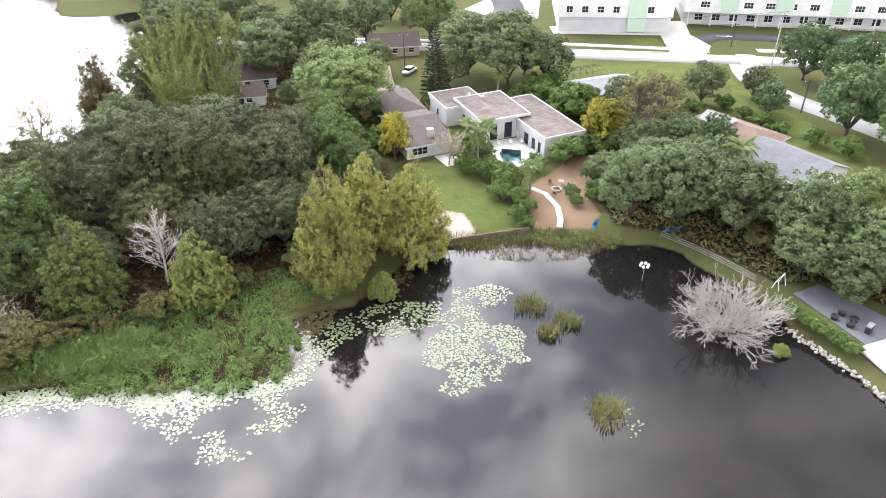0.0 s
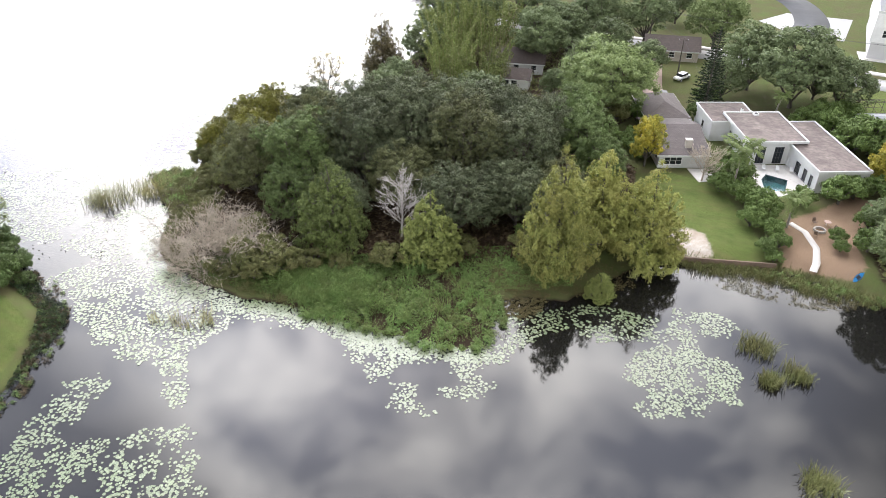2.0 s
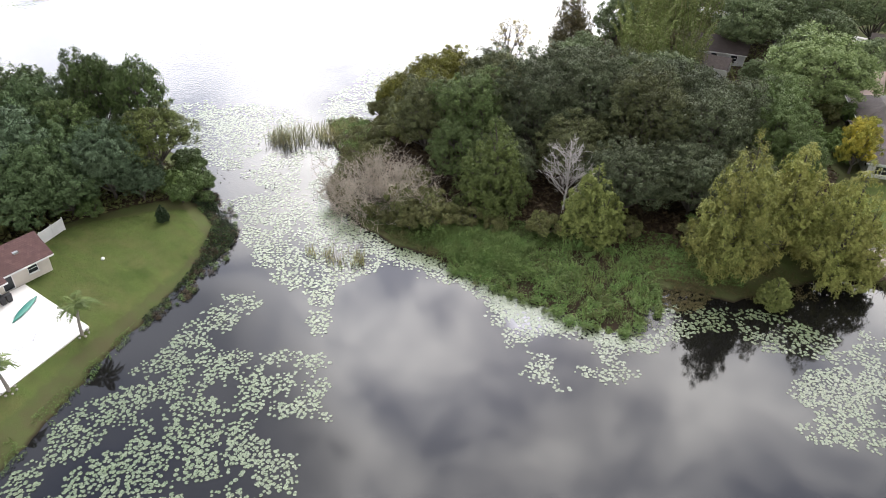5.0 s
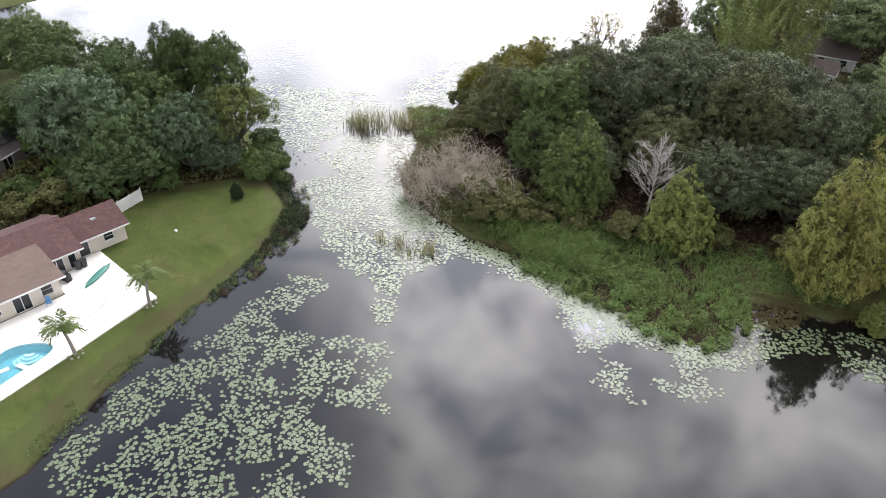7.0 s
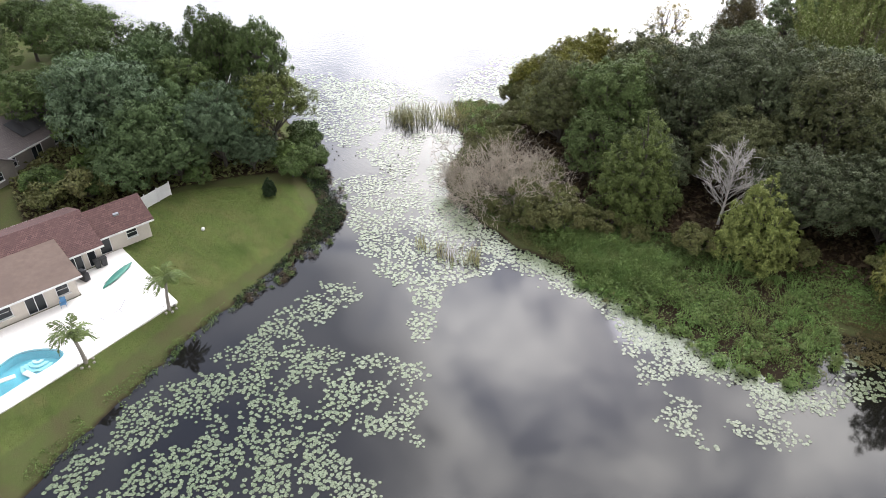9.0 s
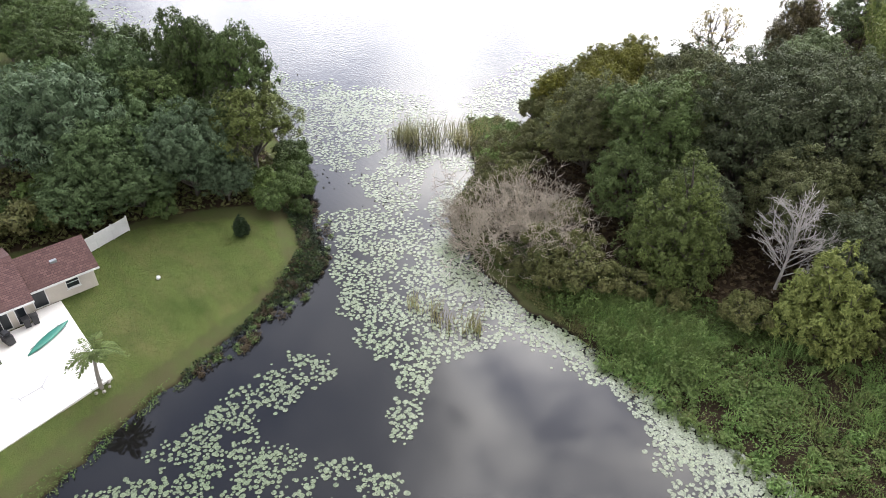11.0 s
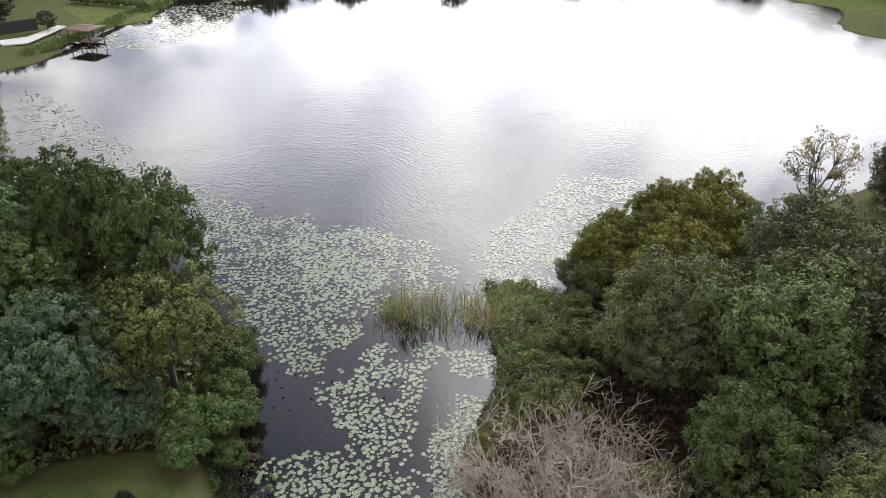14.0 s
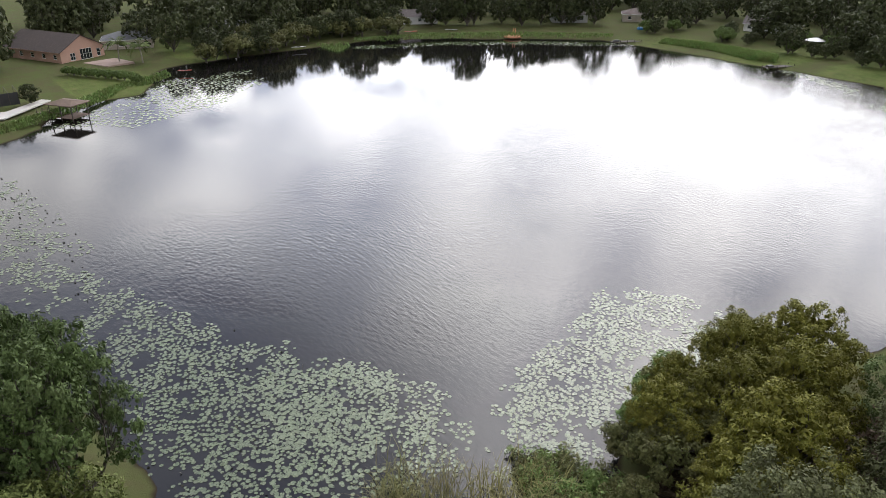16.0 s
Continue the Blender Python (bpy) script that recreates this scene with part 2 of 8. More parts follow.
M["palmtrunk"] = plain("ringed_palm_trunk", (0.20, 0.18, 0.15), (0.33, 0.30, 0.26), 7, 0.6, 0.9, 0.6, 0.03, stretch=(0.3, 0.3, 2.0))
M["culm"] = plain("bamboo_culms", (0.20, 0.20, 0.08), (0.34, 0.30, 0.16), 3, 0.5, 0.5, 0.2, 0.01)
M["stucco"] = plain("white_stucco", (0.520, 0.530, 0.520), (0.620, 0.630, 0.610), 9, 0.35, 0.85, 0.2, 0.01, third=(0.440, 0.440, 0.430))
M["cream"] = plain("cream_stucco", (0.500, 0.455, 0.400), (0.600, 0.550, 0.480), 9, 0.35, 0.85, 0.2, 0.01, third=(0.420, 0.380, 0.330))
M["pink"] = plain("pink_stucco", (0.44, 0.27, 0.21), (0.53, 0.34, 0.27), 9, 0.35, 0.85, 0.2, 0.01, third=(0.38, 0.24, 0.19))
M["tan"] = plain("tan_stucco", (0.42, 0.37, 0.31), (0.52, 0.47, 0.40), 9, 0.35, 0.85, 0.2, 0.01)
M["greybrown"] = plain("grey_brown_siding", (0.20, 0.18, 0.16), (0.27, 0.245, 0.22), 8, 0.35, 0.85, 0.2, 0.01)
M["greywall"] = plain("grey_render", (0.50, 0.50, 0.50), (0.58, 0.58, 0.58), 5, 0.25, 0.8, 0.15, 0.01, third=(0.45, 0.45, 0.45))
M["mint"] = plain("mint_render", (0.46, 0.58, 0.47), (0.52, 0.64, 0.53), 5, 0.25, 0.8, 0.15, 0.01, third=(0.45, 0.56, 0.46))
M["whitepaint"] = plain("white_paint", (0.680, 0.690, 0.680), (0.780, 0.780, 0.770), 4, 0.4, 0.45, 0.1, 0.004, third=(0.540, 0.540, 0.520))
M["flatroof"] = plain("weathered_flat_roof", (0.105, 0.084, 0.076), (0.205, 0.170, 0.155), 1.3, 0.34, 0.95, 0.3, 0.02, third=(0.050, 0.038, 0.034))
M["brownroof"] = plain("brown_sheet_roof", (0.125, 0.085, 0.066), (0.160, 0.115, 0.090), 1.6, 0.3, 0.85, 0.2, 0.01, third=(0.105, 0.074, 0.060))
M["greyroof"] = plain("grey_metal_roof", (0.125, 0.130, 0.138), (0.175, 0.180, 0.188), 1.4, 0.2, 0.85, 0.2, 0.01, third=(0.09, 0.094, 0.102))
M["tarp"] = plain("pale_roof_tarp", (0.17, 0.182, 0.20), (0.27, 0.282, 0.30), 2.0, 0.5, 0.5, 0.4, 0.03)
M["concrete"] = plain("pale_concrete", (0.460, 0.440, 0.410), (0.580, 0.560, 0.520), 4, 0.18, 0.9, 0.2, 0.01, third=(0.370, 0.350, 0.325))
M["deck"] = plain("white_pool_deck", (0.74, 0.72, 0.69), (0.83, 0.81, 0.78), 6, 0.22, 0.8, 0.15, 0.006, third=(0.66, 0.63, 0.59))
M["asphalt"] = plain("asphalt", (0.042, 0.044, 0.048), (0.062, 0.064, 0.068), 9, 0.12, 0.9, 0.3, 0.01)
M["oldasphalt"] = plain("worn_grey_asphalt", (0.280, 0.280, 0.276), (0.360, 0.356, 0.348), 7, 0.1, 0.9, 0.3, 0.01, third=(0.230, 0.230, 0.226))
M["greypaving"] = plain("grey_paving", (0.095, 0.10, 0.108), (0.14, 0.145, 0.152), 4, 0.3, 0.9, 0.3, 0.01)
M["paving"] = plain("pinkish_pavers", (0.31, 0.225, 0.19), (0.42, 0.32, 0.27), 3, 0.3, 0.9, 0.3, 0.01)
M["wood"] = plain("weathered_boards", (0.105, 0.070, 0.05), (0.185, 0.13, 0.095), 5, 0.5, 0.85, 0.4, 0.01, stretch=(0.3, 2, 1))
M["darkwood"] = plain("dark_timber", (0.05, 0.042, 0.036), (0.10, 0.085, 0.07), 5, 0.5, 0.8, 0.4, 0.01)
M["stone"] = plain("riprap_stone", (0.26, 0.24, 0.21), (0.46, 0.43, 0.39), 5, 1.2, 0.9, 0.5, 0.03)
M["rubber"] = plain("black_plastic", (0.018, 0.018, 0.02), (0.035, 0.035, 0.038), 8, 1, 0.5, 0.2, 0.005)
M["metal"] = plain("galvanised_metal", (0.42, 0.43, 0.44), (0.55, 0.56, 0.57), 8, 1, 0.4, 0.1, 0.003, metal=0.7)
M["green_hull"] = plain("green_canoe_hull", (0.018, 0.16, 0.11), (0.03, 0.21, 0.15), 3, 0.5, 0.35, 0.1, 0.005)
M["blue_hull"] = plain("blue_kayak_hull", (0.02, 0.15, 0.38), (0.03, 0.22, 0.48), 3, 0.5, 0.35, 0.1, 0.005)
M["red_hull"] = plain("red_kayak_hull", (0.55, 0.06, 0.02), (0.66, 0.10, 0.03), 3, 0.5, 0.35, 0.1, 0.005)
M["blue_fabric"] = plain("blue_plastic_seat", (0.08, 0.22, 0.42), (0.12, 0.30, 0.52), 6, 1, 0.6, 0.1, 0.004)
M["terracotta"] = plain("orange_deck", (0.50, 0.22, 0.11), (0.60, 0.29, 0.16), 5, 0.6, 0.8, 0.2, 0.01)
M["sand"] = plain("pale_sand", (0.40, 0.35, 0.29), (0.56, 0.51, 0.45), 7, 0.4, 0.95, 0.5, 0.03)
M["roadpaint"] = plain("white_road_paint", (0.66, 0.66, 0.64), (0.76, 0.76, 0.74), 6, 0.5, 0.7, 0.1, 0.003)
M["wire"] = plain("dark_wire", (0.05, 0.05, 0.055), (0.09, 0.09, 0.095), 8, 1, 0.6, 0.1, 0.002)
M["murky"] = plain("grey_green_pool_shell", (0.050, 0.085, 0.085), (0.08, 0.12, 0.12), 3, 0.3, 0.6, 0.1, 0.01)
M["bottom"] = plain("cleaned_pool_shell", (0.260, 0.470, 0.520), (0.330, 0.550, 0.600), 3, 0.3, 0.6, 0.1, 0.01, third=(0.240, 0.440, 0.490))


def shingles(name, a, b):
    """Asphalt shingles: rows of tabs in mixed tones."""
    m, n, l, p = nodes_of(name)
    co = n.new("ShaderNodeTexCoord").outputs["Object"]
    br = n.new("ShaderNodeTexBrick")
    br.inputs["Color1"].default_value, br.inputs["Color2"].default_value = (*a, 1), (*b, 1)
    br.inputs["Mortar"].default_value = (*[0.5 * x for x in a], 1)
    br.inputs["Scale"].default_value, br.inputs["Mortar Size"].default_value = 1.0, 0.02
    br.inputs["Brick Width"].default_value, br.inputs["Row Height"].default_value = 0.34, 0.22
    s = n.new("ShaderNodeVectorMath")
    s.operation = "MULTIPLY"
    s.inputs[1].default_value = (1, 1, 0)
    l.new(co, s.inputs[0])
    l.new(s.outputs[0], br.inputs["Vector"])
    big = noise_of(n, l, 0.5, 4, 0.6, None, 0.35, 0.7)
    l.new(mix_rgb(n, l, big, br.outputs["Color"], tuple(0.72 * (x + y) / 2 for x, y in zip(a, b))), p.inputs["Base Color"])
    p.inputs["Roughness"].default_value = 0.92
    bump_of(n, l, p, br.outputs["Fac"], 0.3, -0.02)
    return m


M["shingle"] = shingles("red_brown_shingles", (0.080, 0.040, 0.037), (0.150, 0.080, 0.072))
M["greyshingle"] = shingles("grey_brown_shingles", (0.095, 0.080, 0.078), (0.140, 0.120, 0.114))
M["darkshingle"] = shingles("dark_brown_shingles", (0.055, 0.042, 0.037), (0.095, 0.074, 0.064))
M["tile"] = shingles("orange_brown_roof_shingles", (0.165, 0.108, 0.083), (0.235, 0.165, 0.128))

m, n, l, p = nodes_of("window_glass")
p.inputs["Base Color"].default_value, p.inputs["Roughness"].default_value = (0.02, 0.024, 0.028, 1), 0.06
M["glass"] = m

# dark tannin water: calm in the cove, ruffled out on the lake
m, n, l, p = nodes_of("dark_lake_water")
p.inputs["Base Color"].default_value = (0.0075, 0.0072, 0.0065, 1)
p.inputs["IOR"].default_value, p.inputs["Roughness"].default_value = 1.375, 0.05
w_pos = n.new("ShaderNodeTexCoord").outputs["Object"]
ripple = noise_of(n, l, 1.9, 3, 0.6, w_pos, 0, 1, (0.55, 1.25, 1))
swell = noise_of(n, l, 0.16, 2, 0.5, w_pos, 0, 1)
gust = noise_of(n, l, 0.035, 3, 0.6, w_pos, 0.42, 0.66)
sep = n.new("ShaderNodeSeparateXYZ")
l.new(w_pos, sep.inputs[0])
out_x = n.new("ShaderNodeMapRange")
out_x.interpolation_type = "SMOOTHSTEP"
for k, v in zip((1, 2, 3, 4), (-62.0, -104.0, 0.03, 1.0)):
    out_x.inputs[k].default_value = v
l.new(sep.outputs["X"], out_x.inputs[0])
ga = n.new("ShaderNodeMath")
ga.operation = "MULTIPLY_ADD"
ga.inputs[1].default_value, ga.inputs[2].default_value = 0.55, 0.45
l.new(gust, ga.inputs[0])
amp = n.new("ShaderNodeMath")
amp.operation = "MULTIPLY"
# sheltered again under the far shore
lee = n.new("ShaderNodeMapRange")
lee.interpolation_type = "SMOOTHSTEP"
for k, v in zip((1, 2, 3, 4), (-135.0, -200.0, 1.0, 0.12)):
    lee.inputs[k].default_value = v
l.new(sep.outputs["X"], lee.inputs[0])
calm = n.new("ShaderNodeMath")
calm.operation = "MULTIPLY"
l.new(out_x.outputs[0], calm.inputs[0])
l.new(lee.outputs[0], calm.inputs[1])
l.new(calm.outputs[0], amp.inputs[0])
l.new(ga.outputs[0], amp.inputs[1])
hgt = n.new("ShaderNodeMath")
hgt.operation = "MULTIPLY"
l.new(ripple, hgt.inputs[0])
l.new(amp.outputs[0], hgt.inputs[1])
tot = n.new("ShaderNodeMath")
tot.operation = "MULTIPLY_ADD"
tot.inputs[1].default_value = 0.05
l.new(swell, tot.inputs[0])
l.new(hgt.outputs[0], tot.inputs[2])
bump_of(n, l, p, tot.outputs[0], 1.0, 0.062)
M["water"] = m

m, n, l, p = nodes_of("pool_water")
p.inputs["Base Color"].default_value, p.inputs["Roughness"].default_value = (0.55, 0.90, 0.95, 1), 0.02
p.inputs["Transmission Weight"].default_value, p.inputs["IOR"].default_value = 1.0, 1.333
pw = noise_of(n, l, 2.2, 3, 0.5)
bump_of(n, l, p, pw, 0.4, 0.02)
M["poolwater"] = m

# ---- building helpers ----
def np_mesh(name, verts, faces, material, smooth=False):
    """A mesh from arrays: faces is an n x 3 or n x 4 array of vertex numbers."""
    verts, faces = np.asarray(verts, np.float32), np.asarray(faces, np.int32)
    me = bpy.data.meshes.new(name)
    n, k = faces.shape
    me.vertices.add(len(verts))
    me.vertices.foreach_set("co", verts.ravel())
    me.loops.add(n * k)
    me.loops.foreach_set("vertex_index", faces.ravel())
    me.polygons.add(n)
    me.polygons.foreach_set("loop_start", np.arange(0, n * k, k, dtype=np.int32))
    me.polygons.foreach_set("loop_total", np.full(n, k, np.int32))
    if smooth:
        me.polygons.foreach_set("use_smooth", np.ones(n, bool))
    me.update(calc_edges=True)
    me.materials.append(material)
    return me


def thing(name, m, label, category, group="", kind=""):
    """An Empty at a thing's base, which parents its parts."""
    ob = new(name)
    ob.matrix_basis = m
    ob.empty_display_size = 0.3
    return tagged(ob, label, category, group, kind)


def part(name, data, material, parent, label=""):
    """One mesh object under a thing or a part; data is a bmesh or a mesh."""
    if isinstance(data, bmesh.types.BMesh):
        me = bpy.data.meshes.new(name)
        data.to_mesh(me)
        data.free()
        me.materials.append(material)
    else:
        me = data
    ob = new(name, me)
    ob.parent = parent
    return tagged(ob, label)


def solo(name, data, material, m, label, category, group="", kind=""):
    """A thing that is one mesh."""
    ob = part(name, data, material, None)
    ob.matrix_basis = m
    return tagged(ob, label, category, group, kind)


def box(bm, x0, x1, y0, y1, z0, z1, bevel=0.0):
    r = bmesh.ops.create_cube(bm, size=1.0)
    for v in r["verts"]:
        v.co = Vector(((x0 + x1) / 2 + v.co.x * (x1 - x0), (y0 + y1) / 2 + v.co.y * (y1 - y0), (z0 + z1) / 2 + v.co.z * (z1 - z0)))
    if bevel:
        edges = list({e for v in r["verts"] for e in v.link_edges})
        bmesh.ops.bevel(bm, geom=edges, offset=bevel, segments=2, affect="EDGES")
    return bm


def slab(points, z0, z1, bevel=0.0):
    """An upright prism over a plan outline."""
    bm = bmesh.new()
    f = bm.faces.new([bm.verts.new((x, y, z0)) for x, y in points])
    up = bmesh.ops.extrude_face_region(bm, geom=[f])["geom"]
    for v in up:
        if isinstance(v, bmesh.types.BMVert):
            v.co.z = z1
    bmesh.ops.recalc_face_normals(bm, faces=bm.faces)
    if bevel:
        bmesh.ops.bevel(bm, geom=[e for e in bm.edges if abs(e.verts[0].co.z - z1) < 1e-4 and abs(e.verts[1].co.z - z1) < 1e-4],
                        offset=bevel, segments=2, affect="EDGES")
    return bm


def rod(bm, a, b, r0, r1=None, sides=8):
    """A tapered round bar from a to b."""
    a, b = Vector(a), Vector(b)
    d = b - a
    c = bmesh.ops.create_cone(bm, cap_ends=True, segments=sides, radius1=r0, radius2=r0 if r1 is None else r1, depth=d.length)
    bmesh.ops.transform(bm, matrix=Matrix.Translation((a + b) / 2) @ d.to_track_quat("Z", "Y").to_matrix().to_4x4(), verts=c["verts"])
    return bm


def smooth_line(points, step=2.0, closed=False):
    """A rounded line through plan points."""
    p = np.asarray(points, float)
    n, out = len(p), []
    for i in range(n if closed else n - 1):
        a, b, c, d = (p[(i + k) % n] if closed else p[min(max(i + k, 0), n - 1)] for k in (-1, 0, 1, 2))
        m = max(1, int(np.linalg.norm(c - b) / step))
        for u in np.arange(m) / m:
            out.append(0.5 * (2 * b + (c - a) * u + (2 * a - 5 * b + 4 * c - d) * u * u + (3 * b - a - 3 * c + d) * u ** 3))
    if not closed:
        out.append(p[-1])
    return np.array(out)


def inside(px, py, poly):
    """Which of the points lie inside the outline."""
    hit = np.zeros(np.shape(px), bool)
    x0, y0 = poly[-1]
    for x1, y1 in poly:
        if y0 != y1:
            hit ^= ((y0 > py) != (y1 > py)) & (px < (x1 - x0) * (py - y0) / (y1 - y0) + x0)
        x0, y0 = x1, y1
    return hit


def away(px, py, poly):
    """Distance from the points to the outline."""
    best = np.full(np.shape(px), 1e9)
    x0, y0 = poly[-1]
    for x1, y1 in poly:
        dx, dy = x1 - x0, y1 - y0
        u = np.clip(((px - x0) * dx + (py - y0) * dy) / max(dx * dx + dy * dy, 1e-9), 0, 1)
        best = np.minimum(best, (px - x0 - u * dx) ** 2 + (py - y0 - u * dy) ** 2)
        x0, y0 = x1, y1
    return np.sqrt(best)


# ---- shoreline, ground and water ----
COVE_EAST = [(62, -10), (54, 40), (50.2, 54), (48, 61.9), (45.2, 66), (45.5, 70), (42.3, 76), (38.6, 80.5), (35.6, 85.9), (29, 87), (25.4, 89),
             (15.9, 91.0), (8.3, 89.2), (1.5, 87.5), (-3, 84), (-6, 78.5), (-10, 74), (-14, 73), (-18, 70), (-16.8, 65), (-18, 61.5)]
PENINSULA = [(-23.5, 60.3), (-29, 59.8), (-36, 60.5), (-42, 60.8), (-50, 60), (-58.3, 61.3), (-66, 64.3), (-70, 70), (-73, 75), (-78.5, 79.5),
             (-77, 87), (-80.5, 94), (-82, 102), (-79, 110), (-72, 121), (-68, 138), (-66, 160), (-71, 195)]
FAR_SHORE = [(-79, 222), (-88, 226), (-96, 220), (-112, 227), (-126, 241), (-141, 250), (-152, 246), (-172, 250), (-192, 249), (-204, 244),
             (-227, 219), (-242, 194), (-248, 176), (-253, 163), (-241, 144), (-238.7, 127), (-236, 111), (-226, 96), (-213, 84), (-206, 72), (-202, 60)]
SOUTH_SHORE = [(-182, 50), (-165, 48), (-140, 50), (-118, 56), (-100, 60), (-88, 57.8), (-82, 55), (-75, 51.2), (-69.5, 49.8), (-66.5, 46), (-66, 41),
               (-63.8, 35.5), (-62, 29), (-60.7, 24.3), (-57.5, 17.5), (-55.5, 12.2), (-52.5, 6), (-50, -12), (-44, -45), (-15, -80), (25, -80), (55, -50)]
shore = smooth_line(COVE_EAST + PENINSULA + FAR_SHORE + SOUTH_SHORE, 1.5, True)
wob = np.array([(noise.noise((x * 0.35, y * 0.35, 0)), noise.noise((x * 0.35, y * 0.35, 7))) for x, y in shore])
shore = shore + 0.7 * wob
LAWN_WEST = [(-56.5, 6), (-58.5, 12), (-61, 18), (-63.5, 25), (-65.5, 33), (-67.5, 40), (-70, 45.5), (-77.5, 48.5), (-81, 45), (-86, 37), (-86, 24), (-66, 20), (-61, 4)]
LAWN_BROWN = [(-1.5, 114), (5, 112.5), (9, 108.5), (15.8, 91), (7, 90), (5.5, 93), (0, 96), (-4, 104), (-4, 112)]
LAWN_STREET = [(30, 150), (36, 168.5), (72, 160.5), (68, 146), (60, 128), (66, 112), (80, 110), (76, 128), (70, 150), (50, 152)]
LAWN_SCHOOL = [(36, 188), (64, 183), (62, 177), (39, 180)]
SAND_BEACH = [(0.5, 92.5), (3, 96.5), (6, 95.5), (7.5, 91.2), (6.5, 88.9), (1.5, 88.2)]
MULCH_YARD = [(17.5, 104), (22.5, 109), (28.2, 117), (31, 113.4), (26.5, 101), (27.5, 94.5), (25.5, 91), (16.8, 92), (16.5, 98)]
LITTER = [(-28, 75.5), (-22, 78.5), (-19, 77), (-21.5, 74.2), (-26, 73.8)]
LITTER_WEST = [(-44, 82), (-40, 84), (-36, 79), (-38, 75.5), (-42, 77)]
MARSH = [(-46, 61.6), (-43.5, 60.6), (-36.3, 59.6), (-30.6, 60.2), (-24.1, 59.8), (-18.4, 61.0), (-16.2, 66.3), (-19.2, 72.8), (-24.2, 74.2), (-29.1, 73), (-34.1, 70.3), (-41.8, 68.3)]
GRASSY_FOOT = [(-24, 74), (-19.5, 72.6), (-13.5, 74.6), (-9.5, 77), (-9, 81), (-18, 83), (-27, 79.5)]
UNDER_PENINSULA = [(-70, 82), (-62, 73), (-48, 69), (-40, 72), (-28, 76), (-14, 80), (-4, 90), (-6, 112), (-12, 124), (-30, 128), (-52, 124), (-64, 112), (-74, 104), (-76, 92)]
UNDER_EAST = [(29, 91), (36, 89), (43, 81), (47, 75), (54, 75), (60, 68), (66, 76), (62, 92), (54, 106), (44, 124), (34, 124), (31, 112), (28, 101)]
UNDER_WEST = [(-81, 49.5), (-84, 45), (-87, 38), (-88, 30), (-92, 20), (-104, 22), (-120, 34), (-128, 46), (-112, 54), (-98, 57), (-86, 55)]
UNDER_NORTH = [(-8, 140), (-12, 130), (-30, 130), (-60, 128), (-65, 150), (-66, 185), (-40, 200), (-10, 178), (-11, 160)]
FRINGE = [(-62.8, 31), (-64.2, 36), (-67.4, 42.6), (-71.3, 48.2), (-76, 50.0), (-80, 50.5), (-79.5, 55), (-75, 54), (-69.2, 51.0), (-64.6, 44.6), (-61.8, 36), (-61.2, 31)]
WEEDY = [(-55, 8), (-57.5, 13), (-59.5, 19), (-62.2, 27), (-63.6, 32), (-61.4, 32), (-60.2, 28), (-57.5, 20), (-54.7, 12.5), (-52.7, 8)]
FAR_LAWN = [(-214, 90), (-228, 100), (-239, 118), (-241, 140), (-258, 150), (-268, 130), (-262, 105), (-235, 86)]
FAR_LAWN_EAST = [(-206, 250), (-190, 253), (-170, 254), (-150, 251), (-140, 254), (-124, 245), (-112, 231), (-90, 235), (-110, 262), (-150, 285), (-205, 275)]


def scatter(rng, outline, count):
    q = np.asarray(outline)
    lo, hi = q.min(0), q.max(0)
    p = rng.uniform(lo, hi, (count * 4, 2))
    return p[inside(p[:, 0], p[:, 1], outline)][:count]


def land_form(px, py):
    px, py = np.asarray(px, float), np.asarray(py, float)
    d = away(px, py, shore)
    wet = inside(px, py, shore)
    rise = np.clip(d / 4.5, 0, 1)
    rise = rise * rise * (3 - 2 * rise)
    low = np.clip(1 - away(px, py, MARSH) / 5, 0, 1)
    low = np.where(inside(px, py, MARSH), 1, low)
    top = 1.2 - 0.95 * low
    return np.where(wet, -np.clip(d * 0.35, 0.03, 2.0), 0.06 + (top - 0.06) * rise)


def axis(lo, hi, step, far, n=26):
    out = np.geomspace(step, far, n)
    return np.concatenate([lo - np.cumsum(out)[::-1], np.arange(lo, hi + 0.01, step), hi + np.cumsum(out)])


gx, gy = axis(-112, 76, 0.8, 260), axis(-8, 132, 0.8, 260)
GX, GY = np.meshgrid(gx, gy)
GZ = land_form(GX, GY)
FINE = land_form(*np.meshgrid(np.arange(-112, 76.01, 0.8), np.arange(-8, 132.01, 0.8)))


def ground_height(px, py):
    """The land's height, read from a fine grid near the cove."""
    px, py = np.asarray(px, float), np.asarray(py, float)
    if px.min() < -111 or px.max() > 75 or py.min() < -7 or py.max() > 131:
        return land_form(px, py)
    u, v = (px + 112) / 0.8, (py + 8) / 0.8
    i, j = u.astype(int), v.astype(int)
    a, b = u - i, v - j
    return (FINE[j, i] * (1 - a) + FINE[j, i + 1] * a) * (1 - b) + (FINE[j + 1, i] * (1 - a) + FINE[j + 1, i + 1] * a) * b


idx = np.arange(GX.size).reshape(GX.shape)
quads = np.stack([idx[:-1, :-1], idx[:-1, 1:], idx[1:, 1:], idx[1:, :-1]], -1).reshape(-1, 4)


POOL_WEST = smooth_line([(-68.2, 11.9), (-67.2, 14.1), (-65.6, 15.2), (-64.6, 14.4), (-63.9, 11.3), (-63.1, 7.5), (-63.0, 4), (-65.6, 3), (-67.3, 5.5), (-67.0, 8.6)], 0.4, True)
POOL_WHITE = [(14.4, 112.9), (13.9, 116.4), (14.6, 118.6), (18.0, 117.6), (17.5, 113.0)]


